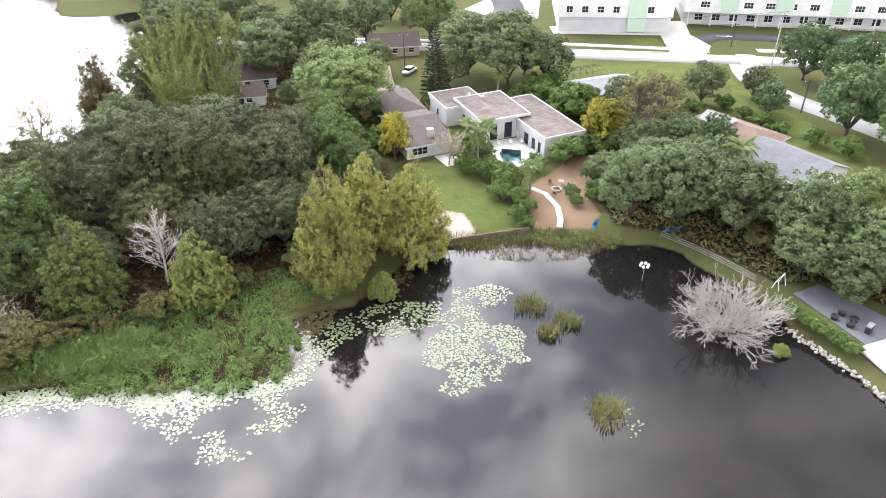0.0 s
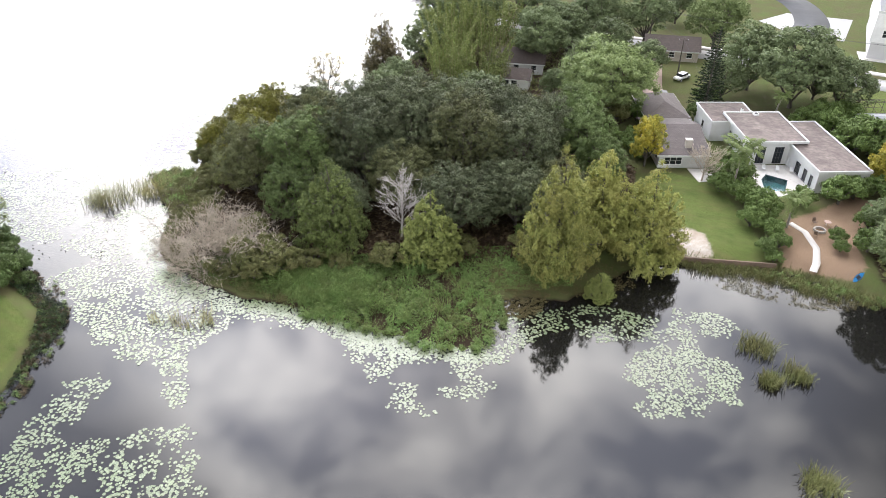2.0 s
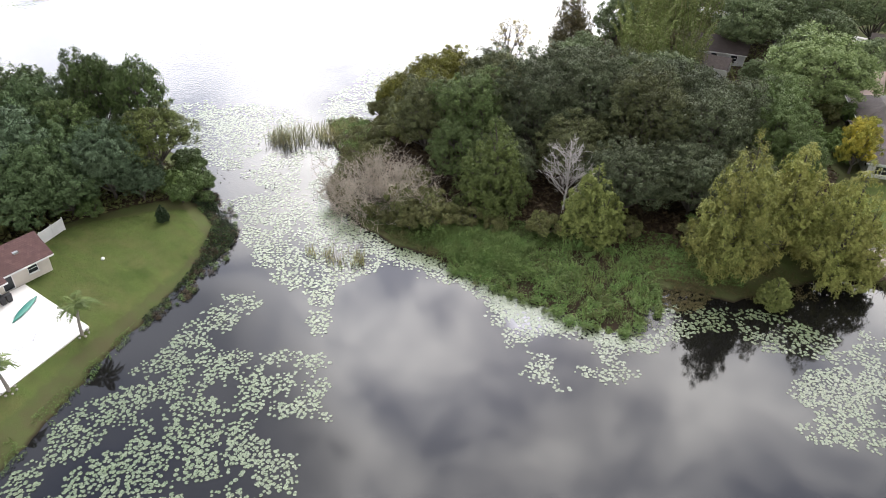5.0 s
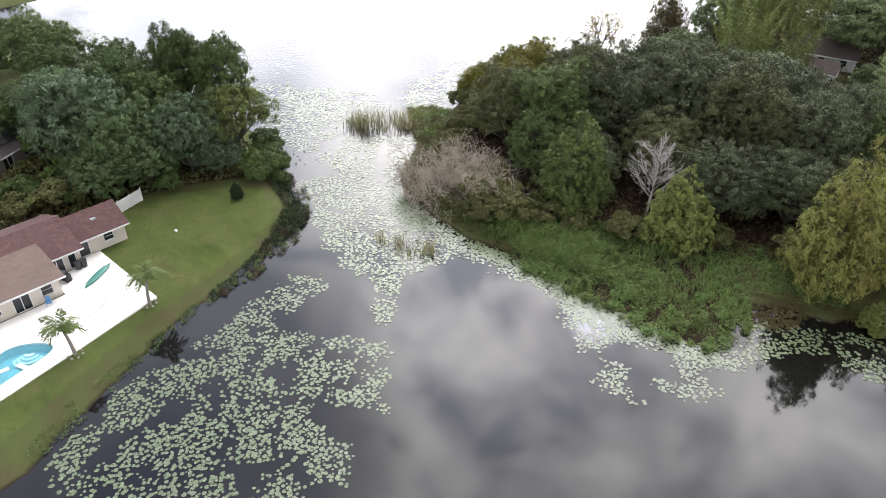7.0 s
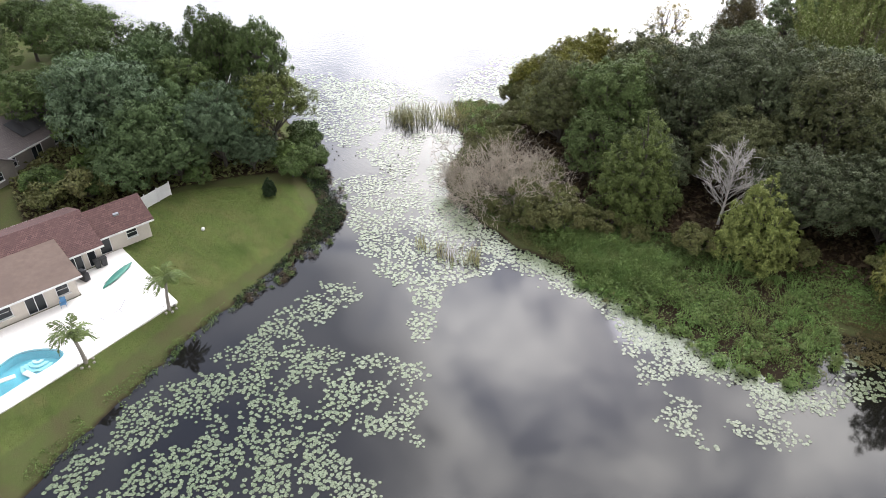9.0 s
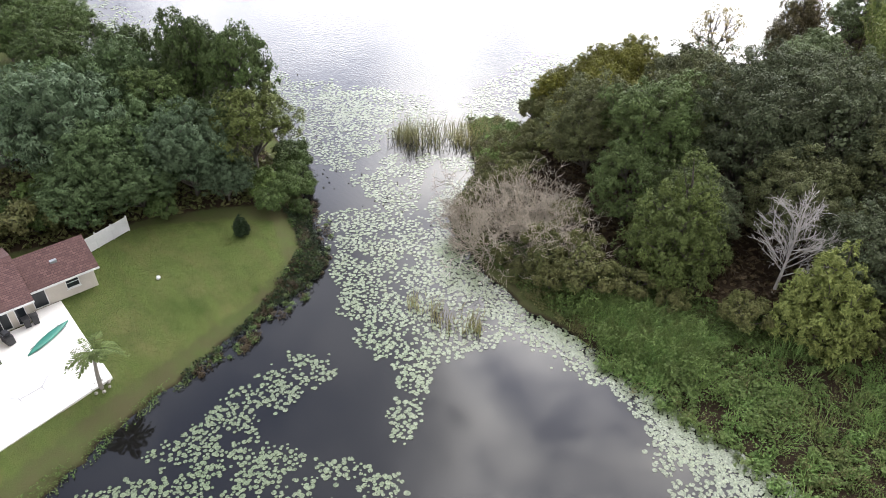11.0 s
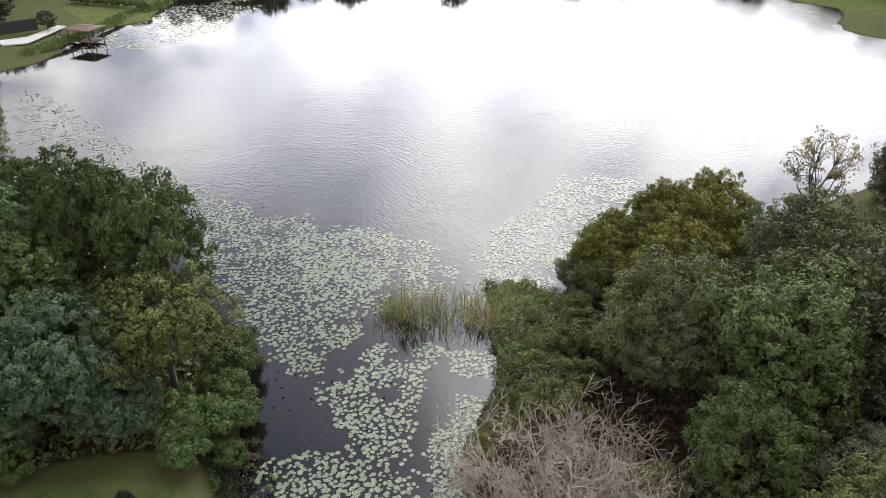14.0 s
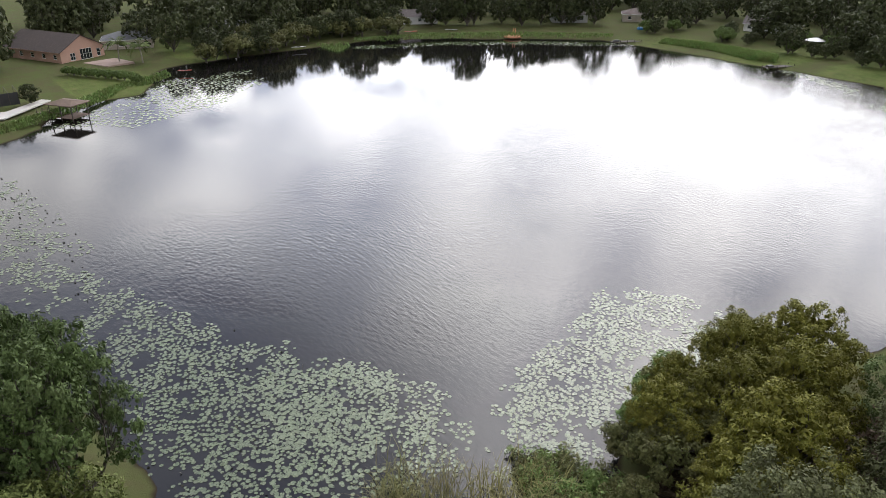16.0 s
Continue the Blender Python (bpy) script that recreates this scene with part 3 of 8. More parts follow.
def pooled(px, py):
    """Where the ground is cut away for the two swimming pools."""
    hit = np.zeros(np.shape(px), bool)
    for q in (POOL_WEST, POOL_WHITE):
        hit |= inside(px, py, q) | (away(px, py, q) < 0.45)
    return hit


GZ = np.where(pooled(GX, GY), -1.2, GZ)
m, n, l, p = nodes_of("grass_and_soil")


def mask(name):
    a = n.new("ShaderNodeAttribute")
    a.attribute_name = name
    k = noise_of(n, l, 1.3, 4, 0.6, None, 0.2, 0.8)
    s = n.new("ShaderNodeMath")
    s.operation = "MULTIPLY_ADD"
    s.inputs[1].default_value = 0.5
    l.new(k, s.inputs[0])
    l.new(a.outputs["Fac"], s.inputs[2])
    r = n.new("ShaderNodeMapRange")
    r.interpolation_type = "SMOOTHSTEP"
    r.inputs[1].default_value, r.inputs[2].default_value = 0.5, 1.0
    l.new(s.outputs[0], r.inputs[0])
    return r.outputs[0]


blade = noise_of(n, l, 13.0, 6, 0.8, None, 0.36, 0.64)
patch = noise_of(n, l, 0.28, 5, 0.65, None, 0.35, 0.65)
streak = noise_of(n, l, 0.55, 4, 0.6, None, 0.35, 0.65, (0.35, 1.6, 1))
rough_grass = mix_rgb(n, l, patch, mix_rgb(n, l, blade, (0.050, 0.070, 0.022), (0.105, 0.125, 0.044)), (0.082, 0.078, 0.038))
lawn = mix_rgb(n, l, streak, mix_rgb(n, l, blade, (0.036, 0.056, 0.012), (0.160, 0.200, 0.064)), mix_rgb(n, l, patch, (0.128, 0.130, 0.052), (0.060, 0.088, 0.024)))
dirt = mix_rgb(n, l, blade, (0.16, 0.108, 0.068), (0.26, 0.185, 0.13))
# brown leaf litter, toned down so that tree shade is partly in its colour
shaded_leafmould = mix_rgb(n, l, blade, (0.030, 0.021, 0.014), (0.062, 0.044, 0.031))
white_sand = mix_rgb(n, l, patch, mix_rgb(n, l, blade, (0.42, 0.38, 0.33), (0.60, 0.56, 0.51)), (0.26, 0.20, 0.15))
col = mix_rgb(n, l, mask("lawn"), rough_grass, lawn)
col = mix_rgb(n, l, mask("mulch"), col, dirt)
col = mix_rgb(n, l, mask("litter"), col, shaded_leafmould)
col = mix_rgb(n, l, mask("sand"), col, white_sand)
wet = n.new("ShaderNodeMapRange")
wet.inputs[1].default_value, wet.inputs[2].default_value = 0.02, 0.11
zz = n.new("ShaderNodeSeparateXYZ")
l.new(n.new("ShaderNodeTexCoord").outputs["Object"], zz.inputs[0])
l.new(zz.outputs["Z"], wet.inputs[0])
mud = mix_rgb(n, l, blade, (0.020, 0.016, 0.011), (0.045, 0.034, 0.022))
l.new(mix_rgb(n, l, wet.outputs[0], mud, col), p.inputs["Base Color"])
p.inputs["Roughness"].default_value = 0.95
p.inputs["Specular IOR Level"].default_value = 0.04
bump_of(n, l, p, blade, 0.6, 0.05)
M["ground"] = m
ground = tagged(new("ground", np_mesh("ground", np.stack([GX, GY, GZ], -1).reshape(-1, 3), quads, M["ground"], True)),
                "lawns, leaf litter and soil round a lake and its cove", "ground", kind="structure")


def soft(polys, edge=1.2):
    v = np.zeros(GX.shape)
    for q in polys:
        s = np.where(inside(GX, GY, q), 1, -1) * away(GX, GY, q)
        v = np.maximum(v, np.clip(0.5 + s / (2 * edge), 0, 1))
    return v


# the UNDER_ outlines carry litter with the crowns' shade painted into it
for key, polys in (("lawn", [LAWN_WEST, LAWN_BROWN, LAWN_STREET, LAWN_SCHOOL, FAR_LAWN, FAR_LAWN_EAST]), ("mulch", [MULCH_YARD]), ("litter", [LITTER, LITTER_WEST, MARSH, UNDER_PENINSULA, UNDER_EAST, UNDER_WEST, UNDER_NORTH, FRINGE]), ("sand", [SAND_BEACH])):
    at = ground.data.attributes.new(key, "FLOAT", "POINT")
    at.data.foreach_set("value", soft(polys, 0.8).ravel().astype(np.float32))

wx = np.array([-420.0, 160.0])
wy = np.array([-140.0, 330.0])
water = tagged(new("water", np_mesh("water", [(wx[0], wy[0], 0), (wx[1], wy[0], 0), (wx[1], wy[1], 0), (wx[0], wy[1], 0)], [(0, 1, 2, 3)], M["water"])),
               "still dark lake water reflecting a cloudy sky", "water", kind="structure")

# ---- trees and plants ----
def leaf_quads(rng, centres, out, size, aspect=2.0, droop=0.0, spread=1.0):
    """Diamond leaves, folded along the middle, that point roughly outward."""
    n = len(centres)
    d = out + spread * rng.normal(size=(n, 3))
    d[:, 2] -= droop
    d /= np.linalg.norm(d, axis=1, keepdims=True) + 1e-9
    w = np.cross(d, rng.normal(size=(n, 3)))
    w /= np.linalg.norm(w, axis=1, keepdims=True) + 1e-9
    up = np.cross(d, w)
    ln = (size * rng.uniform(0.7, 1.3, n))[:, None]
    wd = ln / aspect
    v = np.stack([centres - d * ln / 2, centres + w * wd / 2 + up * wd * 0.15, centres + d * ln / 2, centres - w * wd / 2 + up * wd * 0.15], 1)
    return v.reshape(-1, 3), np.arange(4 * n).reshape(-1, 4)


def tubes(paths, sides=5):
    """Tapered limbs along lines; each path is (points, radii). Lines of one length are swept together."""
    kinds = {}
    for pts, rad in paths:
        kinds.setdefault(len(pts), []).append((pts, rad))
    vs, fs, base = [], [], 0
    ang = np.linspace(0, 2 * np.pi, sides, endpoint=False)
    for k, some in kinds.items():
        pts = np.array([a for a, _ in some], float)
        rad = np.array([b for _, b in some], float)
        t = np.gradient(pts, axis=1)
        t /= np.linalg.norm(t, axis=2, keepdims=True) + 1e-9
        ref = np.where(np.abs(t[..., 2:3]) > 0.9, np.array([1.0, 0, 0]), np.array([0, 0, 1.0]))
        a = np.cross(t, ref)
        a /= np.linalg.norm(a, axis=2, keepdims=True) + 1e-9
        b = np.cross(t, a)
        ring = pts[:, :, None] + rad[:, :, None, None] * (np.cos(ang)[:, None] * a[:, :, None] + np.sin(ang)[:, None] * b[:, :, None])
        vs.append(ring.reshape(-1, 3))
        g = base + np.arange(len(some) * k * sides).reshape(len(some), k, sides)
        fs.append(np.stack([g[:, :-1], np.roll(g[:, :-1], -1, 2), np.roll(g[:, 1:], -1, 2), g[:, 1:]], -1).reshape(-1, 4))
        base += len(some) * k * sides
    return np.concatenate(vs), np.concatenate(fs)


def bent(rng, a, b, k=4, sag=0.12):
    a, b = np.asarray(a, float), np.asarray(b, float)
    u = np.linspace(0, 1, k)[:, None]
    off = rng.normal(size=3) * np.linalg.norm(b - a) * sag
    return a + (b - a) * u + off * (np.sin(np.pi * u))


def unit(rng, n):
    v = rng.normal(size=(n, 3))
    return v / np.linalg.norm(v, axis=1, keepdims=True)


def puffs(rng, centres, normals, radius, per, leaf, aspect, flat=0.8, sag=0.0):
    """Leaves laid like scales over rounded sprays, so that each spray has a lit top and a dark underside."""
    k = rng.integers(int(per * 0.7), int(per * 1.3) + 1, len(centres))
    c, nn = np.repeat(centres, k, 0), np.repeat(normals, k, 0)
    r = np.repeat(radius * rng.uniform(0.7, 1.3, len(centres)), k)
    o = unit(rng, len(c)) + nn * 0.5
    o /= np.linalg.norm(o, axis=1, keepdims=True)
    p = c + o * (r * rng.uniform(0.45, 1.08, len(c)))[:, None] * np.array([1, 1, flat])
    # blades lie over the spray and turn towards the sky
    face = 0.85 * o + 0.35 * nn + np.array([0, 0, 0.3]) + 0.5 * rng.normal(size=o.shape)
    face /= np.linalg.norm(face, axis=1, keepdims=True) + 1e-9
    d = o + 0.8 * rng.normal(size=o.shape)
    d[:, 2] -= sag
    d -= face * (d * face).sum(1, keepdims=True)
    d /= np.linalg.norm(d, axis=1, keepdims=True) + 1e-9
    w = np.cross(face, d)
    ln = (leaf * rng.uniform(0.65, 1.35, len(c)))[:, None]
    wd = ln / aspect
    v = np.stack([p - d * ln / 2 - w * wd / 2, p - d * ln / 2 + w * wd / 2, p + d * ln / 2], 1)
    return v.reshape(-1, 3), np.arange(3 * len(c)).reshape(-1, 3)


def inner(rng, centres, radii, leaf, aspect, per=70):
    """Large filler leaves inside a crown, added to keep light out of its middle."""
    c, r = np.repeat(np.asarray(centres), per, 0), np.repeat(np.asarray(radii), per)
    o = unit(rng, len(c))
    V, F = leaf_quads(rng, c + o * (r * rng.uniform(0.4, 1.0, len(c)))[:, None], np.cross(o, unit(rng, len(c))), np.full(len(c), leaf), aspect, 0.0, 0.3)
    return V, np.concatenate([F[:, :3], F[:, [0, 2, 3]]])


def joined(*parts):
    vs, fs, base = [], [], 0
    for v, f in parts:
        vs.append(v)
        fs.append(f + base)
        base += len(v)
    return np.concatenate(vs), np.concatenate(fs)


def broadleaf(name, seed, H, R, mat, foot=0.12, lobes=13, clumps=30, per=28, leaf=0.34, aspect=1.5, gap=0.0, bark="bark", low=-0.55, puff=0.62, sag=0.0, shape=1.0, twig=5, core=0.6, deep=55):
    """A tree with a forked trunk and a crown of leaf sprays on uneven lobes. Returns its two meshes."""
    rng = np.random.default_rng(seed)
    half = H * (1 - foot) / 2
    mid = np.array([0, 0, H - half])
    i = np.arange(lobes) + 0.5
    zz = 1 - i / lobes * (1 - low)
    th = np.pi * (1 + 5 ** 0.5) * i + seed
    rr = np.sqrt(1 - zz ** 2)
    dirs = np.stack([rr * np.cos(th), rr * np.sin(th), zz], 1) + 0.14 * rng.normal(size=(lobes, 3))
    dirs /= np.linalg.norm(dirs, axis=1, keepdims=True)
    fork = np.array([0, 0, max(H * foot * 1.2, 0.4)])
    paths = [(bent(rng, (0, 0, -0.3), fork, 4, 0.04), np.linspace(0.05 * R + 0.1, 0.035 * R + 0.06, 4))]
    cs, mids, rads = [], [], []
    for d in dirs:
        taper = 1 - (1 - shape) * max(0, d[2])
        c = mid + d * np.array([R * 0.66 * taper, R * 0.66 * taper, half * 0.68]) * rng.uniform(0.76, 1.10)
        r = min(R, half) * rng.uniform(0.30, 0.50) * (0.7 + 0.3 * taper)
        mids.append(c)
        rads.append(r * core)
        limb = bent(rng, fork, c, 5, 0.08)
        paths.append((limb, np.linspace(0.022 * R + 0.05, 0.03, 5)))
        v = unit(rng, clumps * 3)
        v = v[(v @ d > -0.45)][:clumps]
        p = c + v * r * rng.uniform(0.80, 1.06, (len(v), 1)) * np.array([1, 1, 0.9])
        keep = (rng.random(len(p)) > gap) & (p[:, 2] > 0.15)
        cs.append((p[keep], v[keep]))
        for q in p[keep][::twig]:
            paths.append((bent(rng, limb[3], q, 3, 0.1), np.array([0.05, 0.03, 0.012])))
    p, v = np.concatenate([a for a, _ in cs]), np.concatenate([b for _, b in cs])
    V, F = puffs(rng, p, v, puff, per, leaf, aspect, 0.8, sag)
    wood = tubes(paths)
    if core:
        V, F = joined((V, F), inner(rng, mids, rads, min(leaf * 2.2, 1.0), 1.5, deep), inner(rng, [mid - (0, 0, half * 0.1)], [min(R, half) * 0.5], min(leaf * 3, 1.2), 1.5, deep * 2))
    return np_mesh(name + "_trunk", *wood, M[bark], True), np_mesh(name + "_crown", V, F, M[mat])


def cypress(name, seed, H, R, mat, sprays=46, per=16, leaf=0.40, fill=1):
    """A bald cypress: upright pointed billows of feathery sprays round a straight trunk."""
    rng = np.random.default_rng(seed)
    paths = [(bent(rng, (0, 0, -0.4), (0, 0, H * 0.96), 7, 0.015), np.linspace(0.03 * H, 0.03, 7))]
    lobes = [(0.0, 0.0, 0.74, 0.38, 0.27), (0.22, 0.5, 0.66, 0.34, 0.23)]
    lobes += [(0.40, 2 * np.pi * k / 4 + 0.4, 0.52, 0.36, 0.22) for k in range(4)]
    lobes += [(0.56, 2 * np.pi * k / 7, 0.33, 0.36, 0.20) for k in range(7)]
    lobes += [(0.60, 2 * np.pi * k / 6 + 0.5, 0.15, 0.34, 0.12) for k in range(6)]
    tips, outs, mids, rads = [], [], [], []
    for out, a, zc, rx, rz in lobes:
        a, zc = a + seed + rng.normal() * 0.2, zc + rng.normal() * 0.03
        c = np.array([out * R * np.cos(a), out * R * np.sin(a), zc * H])
        rx, rz = rx * R * rng.uniform(0.85, 1.15), rz * H * rng.uniform(0.85, 1.2)
        v = unit(rng, sprays)
        # billows narrow towards their tips
        taper = np.where(v[:, 2] > 0, 1 - 0.45 * v[:, 2] ** 2, 1.0)[:, None]
        tips.append(c + v * np.array([rx, rx, rz]) * np.c_[taper, taper, np.ones_like(taper)] * rng.uniform(0.75, 1.05, (sprays, 1)))
        outs.append(v * np.array([1, 1, 0.5]) + (0, 0, 0.25))
        mids.append(c)
        rads.append(rx * 0.62)
        paths.append((bent(rng, (0, 0, max(c[2] - 0.1 * H, 0.3)), c + (0, 0, 0.3 * rz), 3, 0.05), np.array([0.12, 0.07, 0.03])))
        for q in tips[-1][::9]:
            paths.append((bent(rng, c, q, 3, 0.05), np.array([0.05, 0.03, 0.012])))
    tip, o = np.concatenate(tips), np.concatenate(outs)
    keep = tip[:, 2] > 0.3
    V, F = puffs(rng, tip[keep], o[keep], 0.5 * H / 14, per, leaf, 2.4, 1.2, 1.1)
    if fill:
        V, F = joined((V, F), inner(rng, mids, rads, leaf * 2.0, 1.8, 55))
    return np_mesh(name + "_trunk", *tubes(paths), M["bark"], True), np_mesh(name + "_crown", V, F, M[mat])


def twiggy(name, seed, H, R, mat, stems=26, levels=4, thick=0.07, split=3, base=0.35, wild=0.48):
    """Bare branches that fork again and again."""
    rng = np.random.default_rng(seed)
    paths = []

    def grow(a, d, ln, r, lev):
        b = a + d * ln
        k = 4 if lev > 1 else 3
        line = bent(rng, a, b, k, 0.09)
        paths.append((line, np.linspace(r, r * 0.6, k)))
        if lev:
            for i in range(split):
                e = d + rng.normal(size=3) * wild + np.array([0, 0, 0.10])
                e /= np.linalg.norm(e)
                grow(line[rng.integers(1, k)], e, ln * rng.uniform(0.5, 0.8), max(r * 0.62, 0.019), lev - 1)

    for i in range(stems):
        ang, out = rng.uniform(0, 2 * np.pi), rng.uniform(0.05, 1.0)
        d = np.array([np.cos(ang) * out * R / H * 1.1, np.sin(ang) * out * R / H * 1.1, 1.0 - 0.55 * out])
        d /= np.linalg.norm(d)
        start = np.array([np.cos(ang), np.sin(ang), 0]) * rng.uniform(0, base * R) + np.array([0, 0, -0.3])
        grow(start, d, H * rng.uniform(0.32, 0.5), thick * rng.uniform(0.6, 1.1), levels)
    return np_mesh(name + "_branches", *tubes(paths, 3), M[mat], True)


def norfolk(seed, H, R):
    rng = np.random.default_rng(seed)
    paths = [(np.array([(0, 0, -0.3), (0, 0, H * 0.5), (0, 0, H)]), np.array([0.28, 0.18, 0.03]))]
    pts, outs = [], []
    for z in np.arange(H * 0.08, H * 0.985, 0.55):
        r = R * (1 - z / H) ** 0.75 * rng.uniform(0.9, 1.08) + 0.15
        for k in range(7):
            a = 2 * np.pi * k / 7 + rng.uniform(0, 0.5) + z
            e = np.array([np.cos(a), np.sin(a), 0])
            paths.append((np.array([(0, 0, z), e * r * 0.6 + (0, 0, z - 0.02), e * r + (0, 0, z + 0.22)]), np.array([0.035, 0.02, 0.008])))
            m = max(5, int(r * 13))
            u = rng.uniform(0.12, 1.02, m)[:, None]
            side = np.array([-e[1], e[0], 0]) * rng.uniform(-0.28, 0.28, (m, 1)) * u * r * 0.6
            pts.append(e * r * u + (0, 0, z + 0.1) + np.array([0, 0, 0.18]) * u ** 2 + side)
            outs.append(np.repeat(e[None] + (0, 0, 0.45), m, 0))
    p, o = np.concatenate(pts), np.concatenate(outs)
    V, F = leaf_quads(rng, p, o * 1.4, np.full(len(p), 0.42), 3.0, 0.0, 0.5)
    return np_mesh("norfolk_trunk", *tubes(paths), M["bark"], True), np_mesh("norfolk_crown", V, F, M["norfolk"])


def frond_mesh(name, seed, length=2.6, sag=1.1, pairs=34):
    """One feather-shaped palm leaf: an arched rib with hanging leaflets."""
    rng = np.random.default_rng(seed)
    u = np.linspace(0, 1, 9)
    rib = np.stack([length * u * (1 - 0.15 * u), 0 * u, length * (0.55 * u - sag * 0.62 * u ** 2)], 1)
    V, F = tubes([(rib, np.linspace(0.035, 0.008, 9))], 4)
    q = rng.uniform(0.12, 1.0, pairs * 2)
    s = np.where(np.arange(pairs * 2) % 2, 1.0, -1.0)
    root = np.stack([np.interp(q, u, rib[:, 0]), 0 * q, np.interp(q, u, rib[:, 2])], 1)
    ln = 0.62 * np.sin(np.pi * np.clip(q * 0.85 + 0.12, 0, 1)) + 0.14
    d = np.stack([0.55 + 0 * q, s * 0.8, -0.38 + rng.normal(size=len(q)) * 0.16], 1)
    d /= np.linalg.norm(d, axis=1, keepdims=True)
    w = np.cross(d, np.array([0.2, 0, 1.0]))
    w /= np.linalg.norm(w, axis=1, keepdims=True)
    tip = root + d * ln[:, None] + np.array([0, 0, -0.12]) * ln[:, None]
    m = (root + tip) / 2
    L = np.stack([root, m + w * 0.06, tip, m - w * 0.06], 1).reshape(-1, 3)
    G = len(V) + np.arange(len(L)).reshape(-1, 4)
    return np_mesh(name, np.concatenate([V, L]), np.concatenate([F, G]), M["palm"])


FRONDS = [frond_mesh("frond", k, 2.7, s) for k, s in enumerate((0.7, 1.05, 1.45, 1.9))]


def palm(x, y, H, spread, seed, label, group=""):
    rng = np.random.default_rng(seed)
    t = thing("palm_tree", Matrix.Translation((x, y, float(ground_height(x, y)))), label, "palm", group)
    lean = rng.normal(size=2) * 0.25
    pts = np.array([(lean[0] * u * u, lean[1] * u * u, H * u - 0.2) for u in np.linspace(0, 1, 8)])
    part("trunk", np_mesh("palm_trunk", *tubes([(pts, np.linspace(0.2, 0.12, 8))], 8), M["palmtrunk"], True), None, t)
    for k in range(17):
        f = part("frond", FRONDS[k % 4], None, t)
        a = 2.4 * k + rng.uniform(-0.2, 0.2)
        f.matrix_local = Matrix.Translation((*pts[-1][:2], H - 0.25)) @ Euler((rng.uniform(-0.15, 0.15), -0.55 + 0.075 * k if k < 9 else rng.uniform(-0.6, 0.35), a)).to_matrix().to_4x4() @ Matrix.Scale(spread / 2.6 * rng.uniform(0.88, 1.1), 4)
    return t


def bamboo(seed, H, R, culms=60):
    rng = np.random.default_rng(seed)
    paths, pts, outs = [], [], []
    for i in range(culms):
        a, r = rng.uniform(0, 2 * np.pi), R * 0.55 * np.sqrt(rng.random())
        h = H * rng.uniform(0.6, 1.05)
        e = np.array([np.cos(a), np.sin(a), 0])
        lean = rng.uniform(0.1, 0.55) * R * 0.7
        u = np.linspace(0, 1, 7)[:, None]
        line = e * r + e * lean * u ** 2.5 + np.array([0, 0, 1.0]) * h * (u - 0.10 * u ** 4) - (0, 0, 0.2)
        paths.append((line, np.linspace(0.06, 0.012, 7)))
        m = 130
        q = rng.uniform(0.3, 1.0, m)
        p = np.stack([np.interp(q, u[:, 0], line[:, j]) for j in range(3)], 1)
        o = unit(rng, m) * 0.6 + e * 0.5
        pts.append(p + rng.normal(size=(m, 3)) * (0.55 * (1.15 - q))[:, None])
        outs.append(o)
    p, o = np.concatenate(pts), np.concatenate(outs)
    V, F = leaf_quads(rng, p, o, np.full(len(p), 0.46), 2.8, 0.5, 0.6)
    return [np_mesh("bamboo_culm", *tubes([q], 4), M["culm"], True) for q in paths], np_mesh("bamboo_crown", V, F, M["bamboo"])


def plant(name, meshes, x, y, scale, label, category, group="", turn=None, z=None, high=1.0):
    """A tree of its own from shared meshes: trunk and crown under an Empty at its foot."""
    turn = (x * 37 + y * 91) % 360 if turn is None else turn
    z = float(ground_height(x, y)) if z is None else z
    t = thing(name, Matrix.LocRotScale((x, y, z), Euler((0, 0, radians(turn))), (scale, scale, scale * high)), label, category, group)
    for nm, me in zip(("trunk", "crown"), meshes):
        part(nm, me, None, t)
    return t


def bamboo_clump(x, y, scale, turn, label):
    t = thing("bamboo_clump", Matrix.LocRotScale((x, y, float(ground_height(x, y))), Euler((0, 0, radians(turn))), (scale,) * 3), label, "bamboo", "bamboo clumps")
    for me in BAMBOO[0]:
        part("culm", me, None, t)
    part("crown", BAMBOO[1], None, t)


OAK = [broadleaf("oak", 11 + k, 15.5, 7.0, ("oak", "oakwarm", "oak")[k], 0.06, 18, 30, 52, 0.27, 1.7, puff=0.72) for k in range(3)]
GREEN = [broadleaf("green", 21 + k, 14.5, 6.0, "greenoak", 0.06, 16, 28, 50, 0.27, 1.6, puff=0.70) for k in range(3)]
BRIGHT = [broadleaf("bright", 31 + k, 12.0, 6.0, "bright", 0.10, 16, 30, 44, 0.28, 1.7, 0.06, core=0.5, puff=0.7) for k in range(2)]
GREYT = [broadleaf("grey", 41 + k, 12.0, 6.0, "grey", 0.08, 16, 28, 38, 0.40, 2.6, 0.06, sag=0.9) for k in range(2)]
CYP = [cypress("cypress", 51, 14.5, 6.0, "cypress", 46, 30, 0.34), cypress("cypress", 52, 14.0, 5.6, "cypress", 46, 30, 0.34), cypress("young_cypress", 53, 9.5, 4.2, "smallcypress", 38, 26, 0.30)]
PINE = cypress("rusty_pine", 54, 15.5, 5.2, "brownpine", 36, 22, 0.36, 1)
YELLOW = broadleaf("yellow", 61, 9.0, 4.0, "yellow", 0.12, 11, 24, 36, 0.28, 1.5, 0.05, puff=0.5)
OLIVE = broadleaf("olive", 62, 12.0, 7.0, "olive", 0.1, 15, 26, 20, 0.28, 1.6, 0.3, twig=1, core=0)
